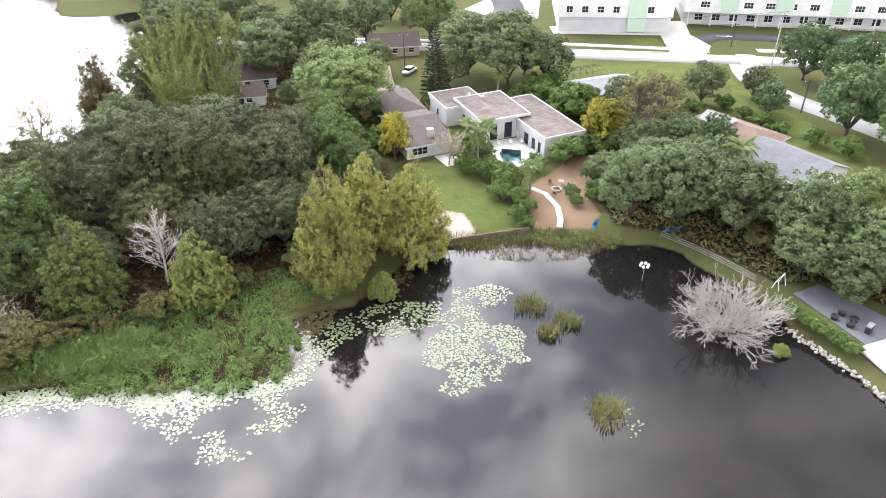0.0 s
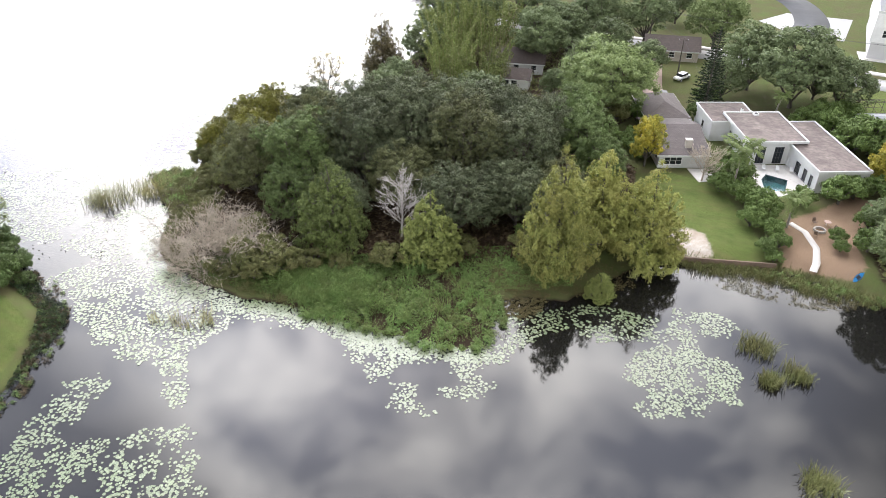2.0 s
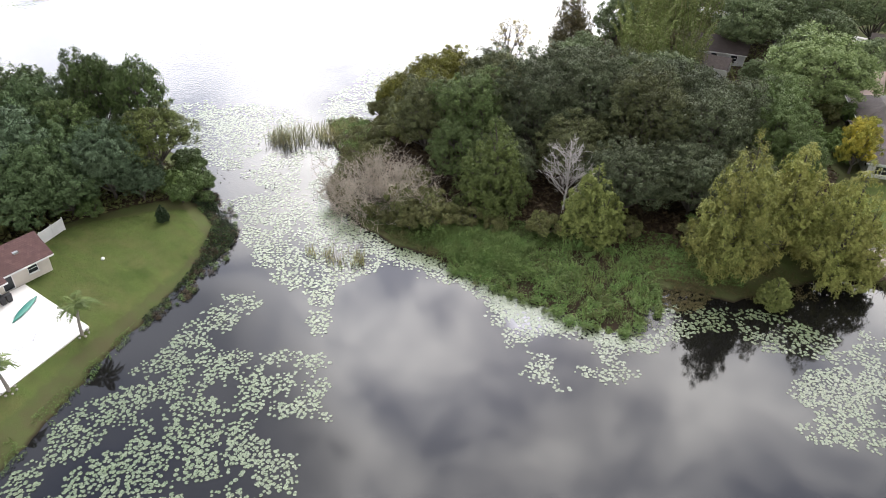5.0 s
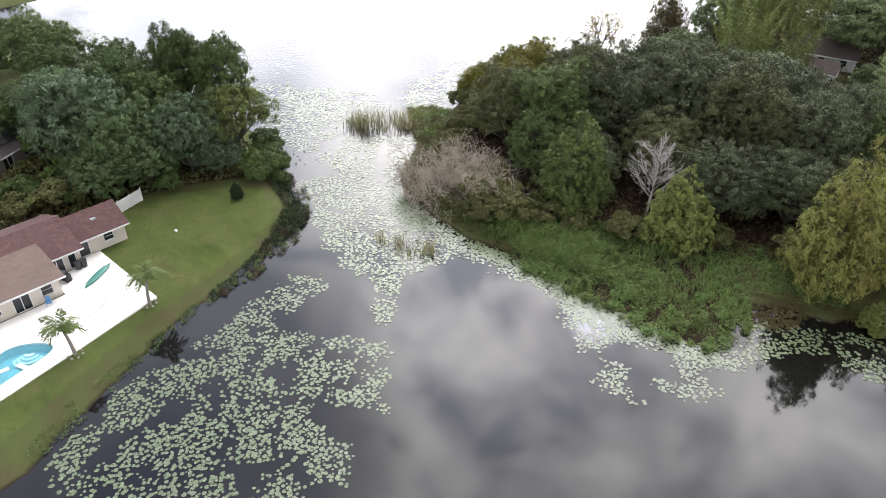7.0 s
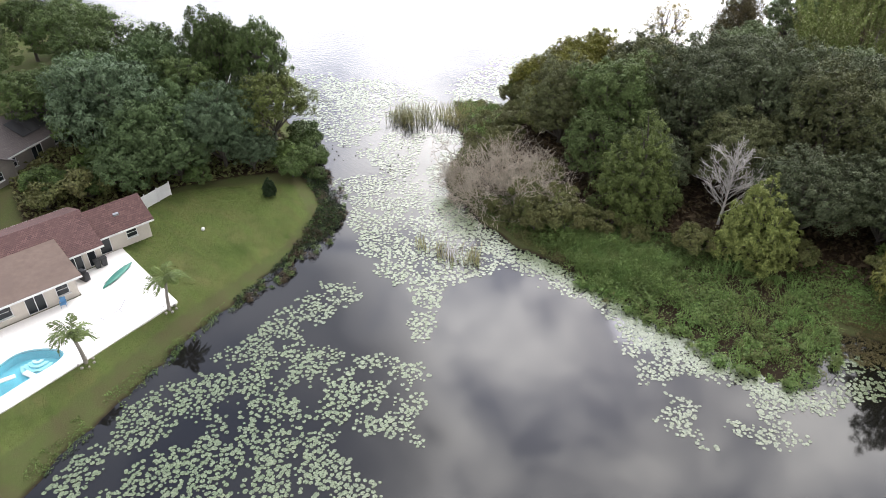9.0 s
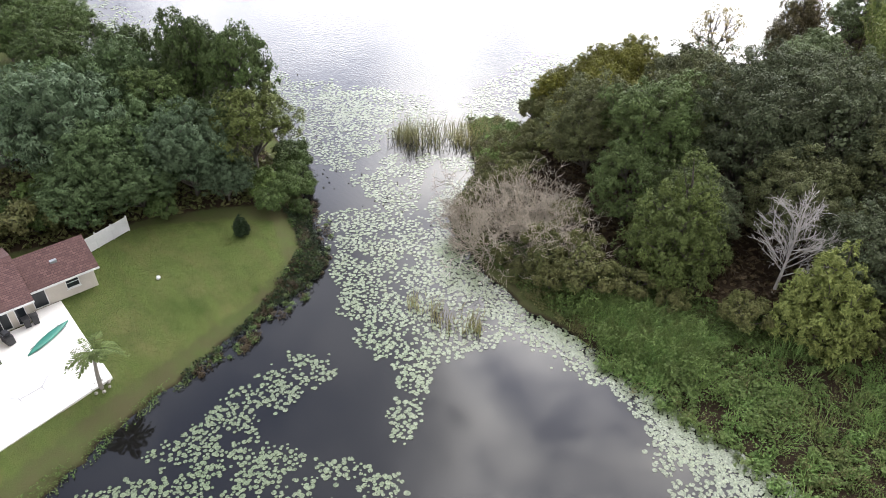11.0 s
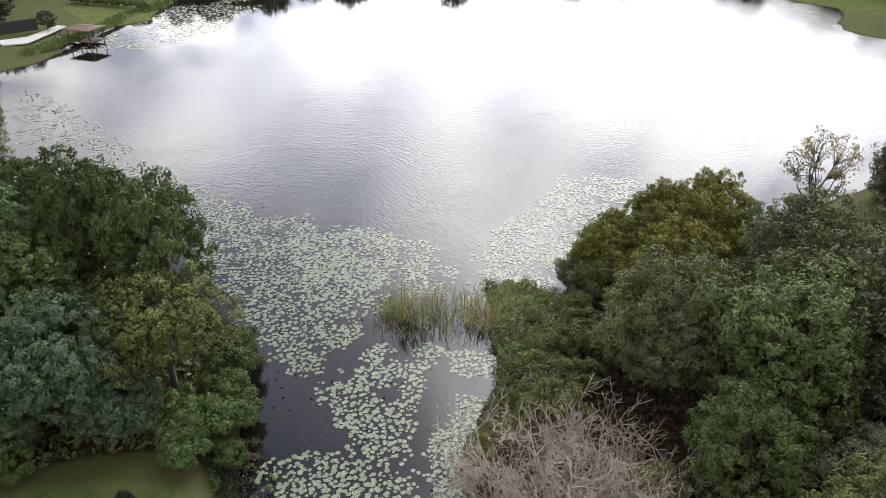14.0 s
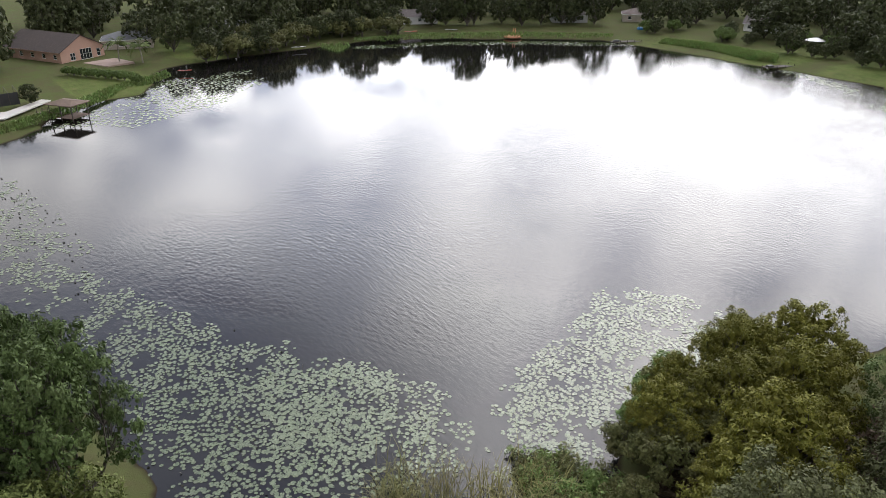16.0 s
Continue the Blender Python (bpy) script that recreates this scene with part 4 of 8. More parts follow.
SILVER = broadleaf("silver", 46, 12.0, 6.0, "silver", 0.08, 16, 28, 38, 0.40, 2.8, 0.08, sag=1.0)
DARKT = broadleaf("bank", 47, 14.5, 6.0, "darkleaf", 0.20, 14, 28, 44, 0.29, 1.6, 0.08, puff=0.64, twig=2, low=-0.35)
FRESH = cypress("fresh", 55, 12.5, 5.4, "fresh", 46, 32, 0.29)
LIMBY = broadleaf("limby", 59, 13.0, 6.0, "limby", 0.22, 13, 24, 40, 0.30, 1.8, 0.14, puff=0.7, twig=1, core=0.35, low=-0.3)
SPARSE = broadleaf("sparse", 63, 14.0, 4.0, "orange", 0.25, 10, 16, 14, 0.28, 1.7, 0.25, twig=1, core=0)
SMALLWILLOW = broadleaf("willow", 64, 12.0, 6.0, "willowleaf", 0.04, 14, 28, 36, 0.36, 2.2, 0.05, sag=0.8)
GREYLOW = [broadleaf("street", 44 + k, 12.0, 6.0, "grey", 0.08, 14, 24, 32, 0.40, 1.8, 0.04, puff=0.75, sag=0.5, twig=9, deep=30) for k in range(2)]
GREENLOW = [broadleaf("shade", 24 + k, 14.5, 6.0, "shadeleaf", 0.06, 15, 25, 36, 0.37, 1.5, puff=0.75, twig=9, deep=30) for k in range(3)]
MINI = [broadleaf("hedge", 78 + k, 3.6, 3.0, "hedge", 0.02, 8, 15, 13, 0.40, 1.5, low=-0.2, puff=0.55, twig=9, deep=12) for k in range(2)]
OLIVEBUSH = [broadleaf("thicket", 84 + k, 3.6, 3.0, "shrub", 0.02, 8, 15, 13, 0.40, 1.5, low=-0.2, puff=0.55, twig=9, deep=12) for k in range(2)]
SHRUB = [broadleaf("shrub", 71 + k, 3.6, 3.0, "shrub", 0.02, 10, 20, 22, 0.25, 1.8, 0.05, low=-0.2, puff=0.38, deep=14) for k in range(2)]
DARKBUSH = [broadleaf("darkbush", 92 + k, 3.6, 3.0, "darkleaf", 0.02, 11, 20, 24, 0.25, 1.7, 0.05, low=-0.2, puff=0.42, deep=14) for k in range(2)]
LAKEBUSH = broadleaf("lakebush", 95, 3.6, 3.0, "marsh", 0.02, 11, 20, 26, 0.25, 1.7, 0.05, low=-0.2, puff=0.42, deep=14)
BUSH = [broadleaf("bush", 75 + k, 3.6, 3.0, "hedge", 0.02, 10, 20, 20, 0.27, 1.6, low=-0.2, puff=0.38, deep=14) for k in range(2)]
FAR = [broadleaf("far", 81 + k, 13.0, 6.0, "fargreen", 0.02, 12, 11, 11, 0.95, 1.4, puff=1.0, low=-0.85, twig=30, deep=14) for k in range(4)]
NORFOLK = norfolk(5, 17.5, 3.6)
BAMBOO = bamboo(6, 13.0, 8.0, 44)

# ---- roads and paving ----
LAND = 1.2


def road(name, line, width, z, material, label, category="road", thick=0.25):
    c = smooth_line(line, 3.0)
    t = np.gradient(c, axis=0)
    t /= np.linalg.norm(t, axis=1, keepdims=True)
    nrm = np.stack([-t[:, 1], t[:, 0]], 1) * width / 2
    a, b = c + nrm, c - nrm
    k = len(c)
    V = np.concatenate([np.c_[a, np.full(k, z)], np.c_[b, np.full(k, z)], np.c_[a, np.full(k, z - thick)], np.c_[b, np.full(k, z - thick)]])
    i = np.arange(k - 1)
    F = np.concatenate([np.stack([i, i + k, i + k + 1, i + 1], 1), np.stack([i, i + 1, i + 2 * k + 1, i + 2 * k], 1), np.stack([i + k, i + 3 * k, i + 3 * k + 1, i + k + 1], 1)])
    return tagged(new(name, np_mesh(name, V, F[:, ::-1], material)), label, category, kind="structure")


def plate(name, points, z, material, label, category="pavement", thick=0.25, bevel=0.02):
    return solo(name, slab(points, z - thick, z, bevel), material, Matrix(), label, category, kind="structure")


road("road", [(-60, 190), (0, 180.5), (36, 172.6), (75, 165.4), (110, 159.5), (240, 140)], 6.8, LAND + 0.05, M["oldasphalt"], "worn pale grey two-lane asphalt street")
road("side_street", [(77, 163), (75, 152), (78, 140), (86, 125), (100, 95), (120, 40)], 6.6, LAND + 0.042, M["oldasphalt"], "pale worn side street running down from the junction")
road("kerb", [(36, 176.2), (62, 171.6), (72, 171.2)], 0.3, LAND + 0.16, M["concrete"], "pale concrete kerb along the street", "kerb")
road("pavement", [(-40, 191), (20, 183), (36.5, 180.3), (63, 174.6)], 2.2, LAND + 0.12, M["concrete"], "pale concrete pavement beside the grass verge", "pavement")
road("pavement", [(84, 171.8), (104, 168.3), (150, 160)], 2.4, LAND + 0.14, M["concrete"], "pale concrete pavement beside the street", "pavement")
plate("pavement", [(36, 189.6), (65, 186), (72, 186), (74, 196.5), (90, 193), (130, 184.5), (130, 187.5), (90, 199), (60, 199), (36, 196)], LAND + 0.1, M["concrete"], "broad pale concrete forecourt of the school")
plate("road", [(64, 186), (72, 186), (74, 176), (70, 168.5), (62, 170)], LAND + 0.09, M["concrete"], "pale concrete driveway apron", "driveway")
road("bus_lane", [(72, 180), (78, 184.2), (88, 182.6), (104, 178.6), (124, 174.8), (160, 168)], 6.0, LAND + 0.085, M["asphalt"], "dark new asphalt bus lane with white arrows")
road("driveway", [(-10, 172), (-7.4, 149), (-4, 140), (-1.5, 137)], 4.2, LAND + 0.05, M["paving"], "pinkish paved driveway beside the house", "driveway")
road("car_park_lane", [(20, 200), (27, 215), (24, 240), (10, 262)], 9.0, LAND + 0.06, M["asphalt"], "curving dark asphalt school driveway", "road")
for k in range(7):
    t = (k + 0.5) / 7
    x, y = 76.2 + 4.6 * t, 164.6 - 0.75 * 5 * (t - 0.5) * 0.3
    solo("crossing_stripe", slab([(x - 0.2, y - 4.2), (x + 0.2, y - 4.3), (x + 1.7, y + 4.4), (x + 1.3, y + 4.5)], LAND + 0.05, LAND + 0.058), M["roadpaint"], Matrix(), "white painted crossing stripe on the street", "road marking", "crossing stripes", "structure")
for x, y in ((80.5, 183.9), (98.0, 180.0), (116, 176.4)):
    solo("road_arrow", slab([(x - 2.2, y + 0.35), (x + 0.6, y - 0.2), (x + 0.5, y - 0.7), (x + 2.2, y - 0.25), (x + 0.9, y + 0.75), (x + 0.75, y + 0.2), (x - 2.1, y + 0.75)], LAND + 0.086, LAND + 0.094), M["roadpaint"], Matrix(), "white arrow painted on dark asphalt", "road marking", "bus lane arrows", "structure")


# ---- houses ----
def wall_mesh(length, height, thick, openings):
    """An upright wall along +x, its outer face at y = 0, with openings (start, width, sill, head) cut through."""
    bm = bmesh.new()
    x = 0.0
    for s, w, a, b in sorted(openings):
        if s > x:
            box(bm, x, s, 0, thick, 0, height)
        if a > 0:
            box(bm, s, s + w, 0, thick, 0, a)
        if b < height:
            box(bm, s, s + w, 0, thick, b, height)
        x = s + w
    box(bm, x, length, 0, thick, 0, height)
    bmesh.ops.remove_doubles(bm, verts=bm.verts, dist=1e-4)
    return bm


def frame_mesh(w, h, cols, rows, bar=0.07, depth=0.09):
    bm = bmesh.new()
    box(bm, 0, w, 0, depth, 0, bar), box(bm, 0, w, 0, depth, h - bar, h)
    box(bm, 0, bar, 0, depth, bar, h - bar), box(bm, w - bar, w, 0, depth, bar, h - bar)
    for k in range(1, cols):
        box(bm, w * k / cols - bar / 2, w * k / cols + bar / 2, 0.01, depth - 0.01, bar, h - bar)
    for k in range(1, rows):
        box(bm, bar, w - bar, 0.02, depth - 0.02, h * k / rows - bar / 3, h * k / rows + bar / 3)
    return bm


def fit_walls(house, outline, height, material, openings, thick=0.25, frame="whitepaint", z=0.0):
    """Walls round an anticlockwise plan, with a framed window or door in each opening."""
    n = len(outline)
    for i in range(n):
        a, b, c = Vector(outline[i]), Vector(outline[(i + 1) % n]), Vector(outline[(i + 2) % n])
        d = b - a
        convex = d.cross(c - b) > 0
        ln = d.length - (thick if convex else 0)
        ops = openings.get(i, [])
        m = Matrix.Translation((a.x, a.y, z)) @ Matrix.Rotation(math.atan2(d.y, d.x), 4, "Z")
        w = part("wall", wall_mesh(ln, height, thick, [o[:4] for o in ops]), material, house)
        w.matrix_local = m
        for s, wd, lo, hi, kind in ops:
            if kind == "hole":
                continue
            cols, rows = {"window": (max(1, round(wd / 0.95)), 2), "door": (max(1, round(wd / 0.9)), 1), "sash": (1, 2), "grid": (3, 3)}[kind]
            f = part("door" if kind == "door" else "window", frame_mesh(wd, hi - lo, cols, rows), M[frame], house)
            f.matrix_local = m @ Matrix.Translation((s, 0.06, lo))
            g = bmesh.new()
            box(g, 0.05, wd - 0.05, 0.04, 0.055, 0.05, hi - lo - 0.05)
            part("pane", g, M["glass"], f, "dark reflecting glass pane")
            if kind in ("window", "sash"):
                sl = bmesh.new()
                box(sl, -0.06, wd + 0.06, -0.14, 0.0, -0.07, 0.0, 0.01)
                part("sill", sl, M[frame], f)


def gable_roof(house, x0, x1, y0, y1, ze, zr, material, along="x", over=0.5, thick=0.16, wall=None, trim="whitepaint"):
    """A ridged roof with overhanging eaves; its gable ends are filled with the wall's stuff."""
    flip = Matrix.Rotation(radians(90), 4, "Z") if along == "y" else Matrix()
    if along == "y":
        x0, x1, y0, y1 = y0, y1, -x1, -x0
    mid, slope = (y0 + y1) / 2, (zr - ze) / ((y1 - y0) / 2)
    for sgn, e in ((-1, y0), (1, y1)):
        e2 = e + sgn * over
        z2 = ze - slope * over
        bm = bmesh.new()
        prof = [(mid, zr), (e2, z2), (e2, z2 + thick), (mid, zr + thick)]
        a = [bm.verts.new((x0 - over, y, z)) for y, z in prof]
        b = [bm.verts.new((x1 + over, y, z)) for y, z in prof]
        bm.faces.new(a), bm.faces.new(b[::-1])
        for k in range(4):
            bm.faces.new((a[k], a[k - 1], b[k - 1], b[k]))
        bmesh.ops.recalc_face_normals(bm, faces=bm.faces)
        part("roof_slope", bm, material, house).matrix_local = flip
        fb = bmesh.new()
        box(fb, x0 - over, x1 + over, e2 - 0.03 * (sgn < 0) - 0.004 * sgn * 0, e2 + 0.03 * (sgn > 0), z2 - 0.06, z2 + thick - 0.01)
        part("fascia", fb, M[trim], house).matrix_local = flip
    for x in (x0, x1 - 0.25):
        bm = bmesh.new()
        tri = [(y0, ze), (y1, ze), (mid, zr)]
        a = [bm.verts.new((x + 0.003, y, z)) for y, z in tri]
        b = [bm.verts.new((x + 0.247, y, z)) for y, z in tri]
        bm.faces.new(a), bm.faces.new(b[::-1])
        for k in range(3):
            bm.faces.new((a[k], a[k - 1], b[k - 1], b[k]))
        bmesh.ops.recalc_face_normals(bm, faces=bm.faces)
        part("gable", bm, wall, house).matrix_local = flip


def hip_roof(house, x0, x1, y0, y1, ze, zr, material, over=0.5, trim="whitepaint"):
    x0, x1, y0, y1 = x0 - over, x1 + over, y0 - over, y1 + over
    h = min(x1 - x0, y1 - y0) / 2
    bm = bmesh.new()
    lo = [bm.verts.new((x, y, ze)) for x, y in ((x0, y0), (x1, y0), (x1, y1), (x0, y1))]
    up = [bm.verts.new((x, y, ze + 0.16)) for x, y in ((x0, y0), (x1, y0), (x1, y1), (x0, y1))]
    if x1 - x0 > y1 - y0:
        r = [bm.verts.new((x0 + h, (y0 + y1) / 2, zr)), bm.verts.new((x1 - h, (y0 + y1) / 2, zr))]
        tops = [(up[0], up[1], r[1], r[0]), (up[1], up[2], r[1]), (up[2], up[3], r[0], r[1]), (up[3], up[0], r[0])]
    else:
        r = [bm.verts.new(((x0 + x1) / 2, y0 + h, zr)), bm.verts.new(((x0 + x1) / 2, y1 - h - 0.01, zr))]
        tops = [(up[0], up[1], r[0]), (up[1], up[2], r[1], r[0]), (up[2], up[3], r[1]), (up[3], up[0], r[0], r[1])]
    for f in tops:
        bm.faces.new(f)
    bm.faces.new(lo[::-1])
    for k in range(4):
        bm.faces.new((lo[k], lo[(k + 1) % 4], up[(k + 1) % 4], up[k]))
    bmesh.ops.recalc_face_normals(bm, faces=bm.faces)
    part("roof", bm, material, house)
    fb = bmesh.new()
    for a in ((x0 - 0.03, x1 + 0.03, y0 - 0.03, y0 - 0.003), (x0 - 0.03, x1 + 0.03, y1 + 0.003, y1 + 0.03), (x0 - 0.03, x0 - 0.003, y0, y1), (x1 + 0.003, x1 + 0.03, y0, y1)):
        box(fb, *a, ze - 0.05, ze + 0.15)
    part("fascia", fb, M[trim], house)


def flat_roof(house, outline, z, material, kerb="stucco", rim=0.22, lift=0.16):
    """A flat roof inside a raised rim."""
    n = len(outline)
    part("roof", slab(outline, z - 0.2, z), material, house)
    for i in range(n):
        a, b = Vector(outline[i]), Vector(outline[(i + 1) % n])
        d = b - a
        bm = bmesh.new()
        box(bm, -0.05, d.length - rim + 0.05, -0.05, rim - 0.05, z - 0.35, z + lift, 0.02)
        r = part("parapet", bm, M[kerb], house)
        r.matrix_local = Matrix.Translation((a.x, a.y, 0.003 * (i % 2))) @ Matrix.Rotation(math.atan2(d.y, d.x), 4, "Z")


def rect(x0, x1, y0, y1):
    return [(x0, y0), (x1, y0), (x1, y1), (x0, y1)]


def spaced(length, step=3.4, w=1.3, lo=0.9, hi=2.1, kind="window"):
    k = max(1, int(length / step))
    return [(length * (i + 0.5) / k - w / 2, w, lo, hi, kind) for i in range(k)]


def home(name, x, y, turn, w, d, wall, roof, label, kind="hip", h=2.6, rise=2.0, along="x", door=None, over=0.5):
    """A bungalow: walls with windows all round and a pitched roof."""
    t = thing(name, pose(x, y, LAND, 0, 0, turn), label, "house")
    ops = {0: spaced(w), 1: spaced(d), 2: spaced(w), 3: spaced(d)}
    if door:
        s, wd = door
        ops[0] = [o for o in ops[0] if o[0] + o[1] < s - 0.2 or o[0] > s + wd + 0.2] + [(s, wd, 0, 2.1, "door")]
    fit_walls(t, rect(0, w, 0, d), h, M[wall], ops)
    if kind == "hip":
        hip_roof(t, 0, w, 0, d, h, h + rise, M[roof], over)
    else:
        gable_roof(t, 0, w, 0, d, h, h + rise, M[roof], along, over, wall=M[wall])
    return t


# the bungalow beside the pool: three joined wings facing the cove; x runs north along the front, y away from the water
west = thing("pool_house", pose(-73.2, 2.6, LAND, 0, 0, 90), "cream single-storey house wing with a low brown roof", "house")
fit_walls(west, [(0, 0), (17, 0), (17, 9.0), (0, 9.0)], 2.55, M["cream"],
          {0: [(15.0, 1.25, 0.75, 2.1, "sash"), (12.1, 1.8, 0.02, 2.1, "door"), (9.5, 1.4, 0.75, 2.1, "sash"), (6.6, 1.4, 0.75, 2.1, "sash"), (3.6, 1.4, 0.75, 2.1, "sash")], 1: [(0.9, 0.7, 0.9, 2.1, "sash")]})
bm = bmesh.new()
prof = [(-0.75, 2.5), (9.0, 3.75), (9.0, 3.9), (-0.75, 2.65)]
a, b = [bm.verts.new((-0.6, y, z)) for y, z in prof], [bm.verts.new((17.6, y, z)) for y, z in prof]
bm.faces.new(a), bm.faces.new(b[::-1])
for k in range(4):
    bm.faces.new((a[k], a[k - 1], b[k - 1], b[k]))
bmesh.ops.recalc_face_normals(bm, faces=bm.faces)
part("low_roof", bm, M["brownroof"], west, "plain brown low-pitched sheet roof")
for q in ((-0.62, 17.62, -0.79, -0.753, 2.42, 2.64), (17.603, 17.64, -0.75, 9.0, 2.4, 2.52)):
    fb = bmesh.new()
    box(fb, *q)
    part("fascia", fb, M["whitepaint"], west)
for x0 in (0.0, 16.75):
    bm = bmesh.new()
    v = [bm.verts.new((x0 + dx, y, z)) for dx in (0.004, 0.246) for y, z in ((0.02, 2.551), (8.98, 2.551), (8.98, 3.74), (0.02, 2.6))]
    for f in ((0, 1, 2, 3), (7, 6, 5, 4), (0, 4, 5, 1), (1, 5, 6, 2), (2, 6, 7, 3), (3, 7, 4, 0)):
        bm.faces.new([v[k] for k in f])
    bmesh.ops.recalc_face_normals(bm, faces=bm.faces)
    part("gable", bm, M["cream"], west)
wing = thing("house_wing", pose(-77.2, 19.75, LAND, 0, 0, 90), "cream middle wing with shaded doors and red-brown shingles", "house")
fit_walls(wing, [(0, 0), (3.7, 0), (3.7, 9.5), (0, 9.5)], 2.5, M["cream"], {0: [(2.5, 0.9, 0.02, 2.1, "door"), (0.4, 1.6, 0.02, 2.1, "door")]})
gable_roof(wing, -13.8, 3.75, 0, 9.6, 2.5, 4.35, M["shingle"], "x", 0.55, wall=M["cream"])
east_wing = thing("house_wing", pose(-78.6, 23.5, LAND, 0, 0, 90), "cream end wing with a red-brown shingle roof", "house")
fit_walls(east_wing, [(0, 0), (6.3, 0), (6.3, 5.6), (0, 5.6)], 2.5, M["cream"], {0: [(3.6, 1.25, 0.85, 2.0, "sash"), (0.5, 1.3, 0.02, 2.1, "door")], 1: [(2.0, 1.1, 0.9, 2.0, "sash")]})
gable_roof(east_wing, 0.3, 6.3, 0, 5.6, 2.5, 4.2, M["shingle"], "x", 0.5, wall=M["cream"])
sky = bmesh.new()
box(sky, 3.2, 3.8, 1.2, 1.8, 3.25, 3.62, 0.02)
part("roof_vent", sky, M["metal"], east_wing)

# pool, its shell and the deck round it
def holed(outer, inner, z0, z1):
    """A flat slab with a hole through it."""
    bm = bmesh.new()
    for z in (z0, z1):
        edges = []
        for line in (outer, inner):
            vs = [bm.verts.new((x, y, z)) for x, y in line]
            edges += [bm.edges.new((vs[k - 1], vs[k])) for k in range(len(vs))]
        bmesh.ops.triangle_fill(bm, edges=edges, use_beauty=True)
    bm.verts.ensure_lookup_table()
    half, n = len(bm.verts) // 2, len(outer)
    for lo, cnt in ((0, n), (n, len(inner))):
        for k in range(cnt):
            i, j = lo + k, lo + (k + 1) % cnt
            bm.faces.new([bm.verts[q] for q in (i, j, j + half, i + half)])
    bmesh.ops.recalc_face_normals(bm, faces=bm.faces)
    return bm


def pool(name, outline, z, label, shell="bottom"):
    t = thing(name, Matrix(), label, "swimming pool")
    c = np.asarray(outline).mean(0)
    bm = bmesh.new()
    top = [bm.verts.new((x, y, z + 0.02)) for x, y in outline]
    bot = [bm.verts.new((*(c + (np.array((x, y)) - c) * 0.93), z - 0.95)) for x, y in outline]
    n = len(top)
    for k in range(n):
        bm.faces.new((top[k - 1], top[k], bot[k], bot[k - 1]))
    bm.faces.new(bot)
    bmesh.ops.recalc_face_normals(bm, faces=bm.faces)
    part("shell", bm, M[shell], t)
    w = part("pool_water", slab([tuple(c + (np.array(q) - c) * 0.985) for q in outline], z - 0.22, z - 0.14), M["poolwater"], t)
    w.visible_shadow = False
    return t


DECK_WEST = [(-72.9, 26.2), (-65.2, 26.3), (-63.0, 16.6), (-61.5, 9.1), (-61.0, 1.5), (-72.9, 1.5)]
solo("pool_deck", holed(DECK_WEST, [tuple(q) for q in POOL_WEST], LAND - 0.25, LAND + 0.12), M["deck"], Matrix(), "white painted concrete deck round the pool", "deck", kind="structure")
plate("patio", [(-78.4, 26.2), (-72.9, 26.2), (-72.9, 19.7), (-76.9, 19.7), (-76.9, 23.4), (-78.4, 23.4)], LAND + 0.118, M["deck"], "white concrete patio between the house wings", "patio")
pool("swimming_pool", [tuple(q) for q in POOL_WEST], LAND + 0.1, "kidney-shaped turquoise swimming pool in a white deck")

# the white modern house with flat roofs
white = thing("modern_house", pose(21.7, 114.4, LAND, 0, 0, 22), "white flat-roofed modern house with raised parapets", "house")
fit_walls(white, [(0, 0), (8.3, 0), (8.3, 19.5), (0, 19.5)], 3.6, M["stucco"], {3: [(12.2, 1.6, 0.3, 2.3, "window"), (15.0, 1.2, 0.3, 2.3, "window"), (17.2, 1.0, 0.3, 2.3, "window")], 0: []}, frame="rubber")
flat_roof(white, rect(-0.15, 8.45, -0.15, 19.65), 3.8, M["flatroof"])
mid_block = thing("modern_house_block", pose(11.2, 121.6, LAND, 0, 0, 20.5), "taller white flat-roofed block with large dark windows", "house")
fit_walls(mid_block, [(0, 0), (9.3, 0), (9.3, 12.0), (0, 12.0)], 4.2, M["stucco"], {0: [(1.6, 1.5, 0.1, 3.2, "grid"), (4.6, 1.6, 0.1, 3.2, "grid")], 3: [(3, 1.0, 1.2, 2.4, "window"), (7.5, 1.0, 1.2, 2.4, "window")]}, frame="rubber")
flat_roof(mid_block, rect(-0.5, 9.7, -0.6, 12.3), 4.4, M["flatroof"])
back_block = thing("modern_house_block", pose(4.8, 129.2, LAND, 0, 0, 20.5), "low white flat-roofed rear block", "house")
fit_walls(back_block, [(0, 0), (8.6, 0), (8.6, 9.0), (0, 9.0)], 3.6, M["stucco"], {3: [(4, 1.0, 1.0, 2.2, "window")]}, frame="rubber")
flat_roof(back_block, rect(-0.15, 8.75, -0.15, 9.15), 3.8, M["flatroof"])
plate("patio", [(11.0, 121.4), (20, 124), (21.8, 114.6), (18.6, 118.0), (14.4, 119.0)], LAND + 0.1, M["concrete"], "pale stone patio beside the small pool", "patio")
solo("pool_deck", holed([(12.6, 111.2), (12.2, 117), (13.6, 120.2), (19.6, 119.2), (19.4, 111.4)], POOL_WHITE, LAND - 0.2, LAND + 0.09), M["concrete"], Matrix(), "pale stone surround of the small pool", "deck", kind="structure")
pool("swimming_pool", POOL_WHITE, LAND + 0.07, "small dull blue-green swimming pool beside the white house", "murky")

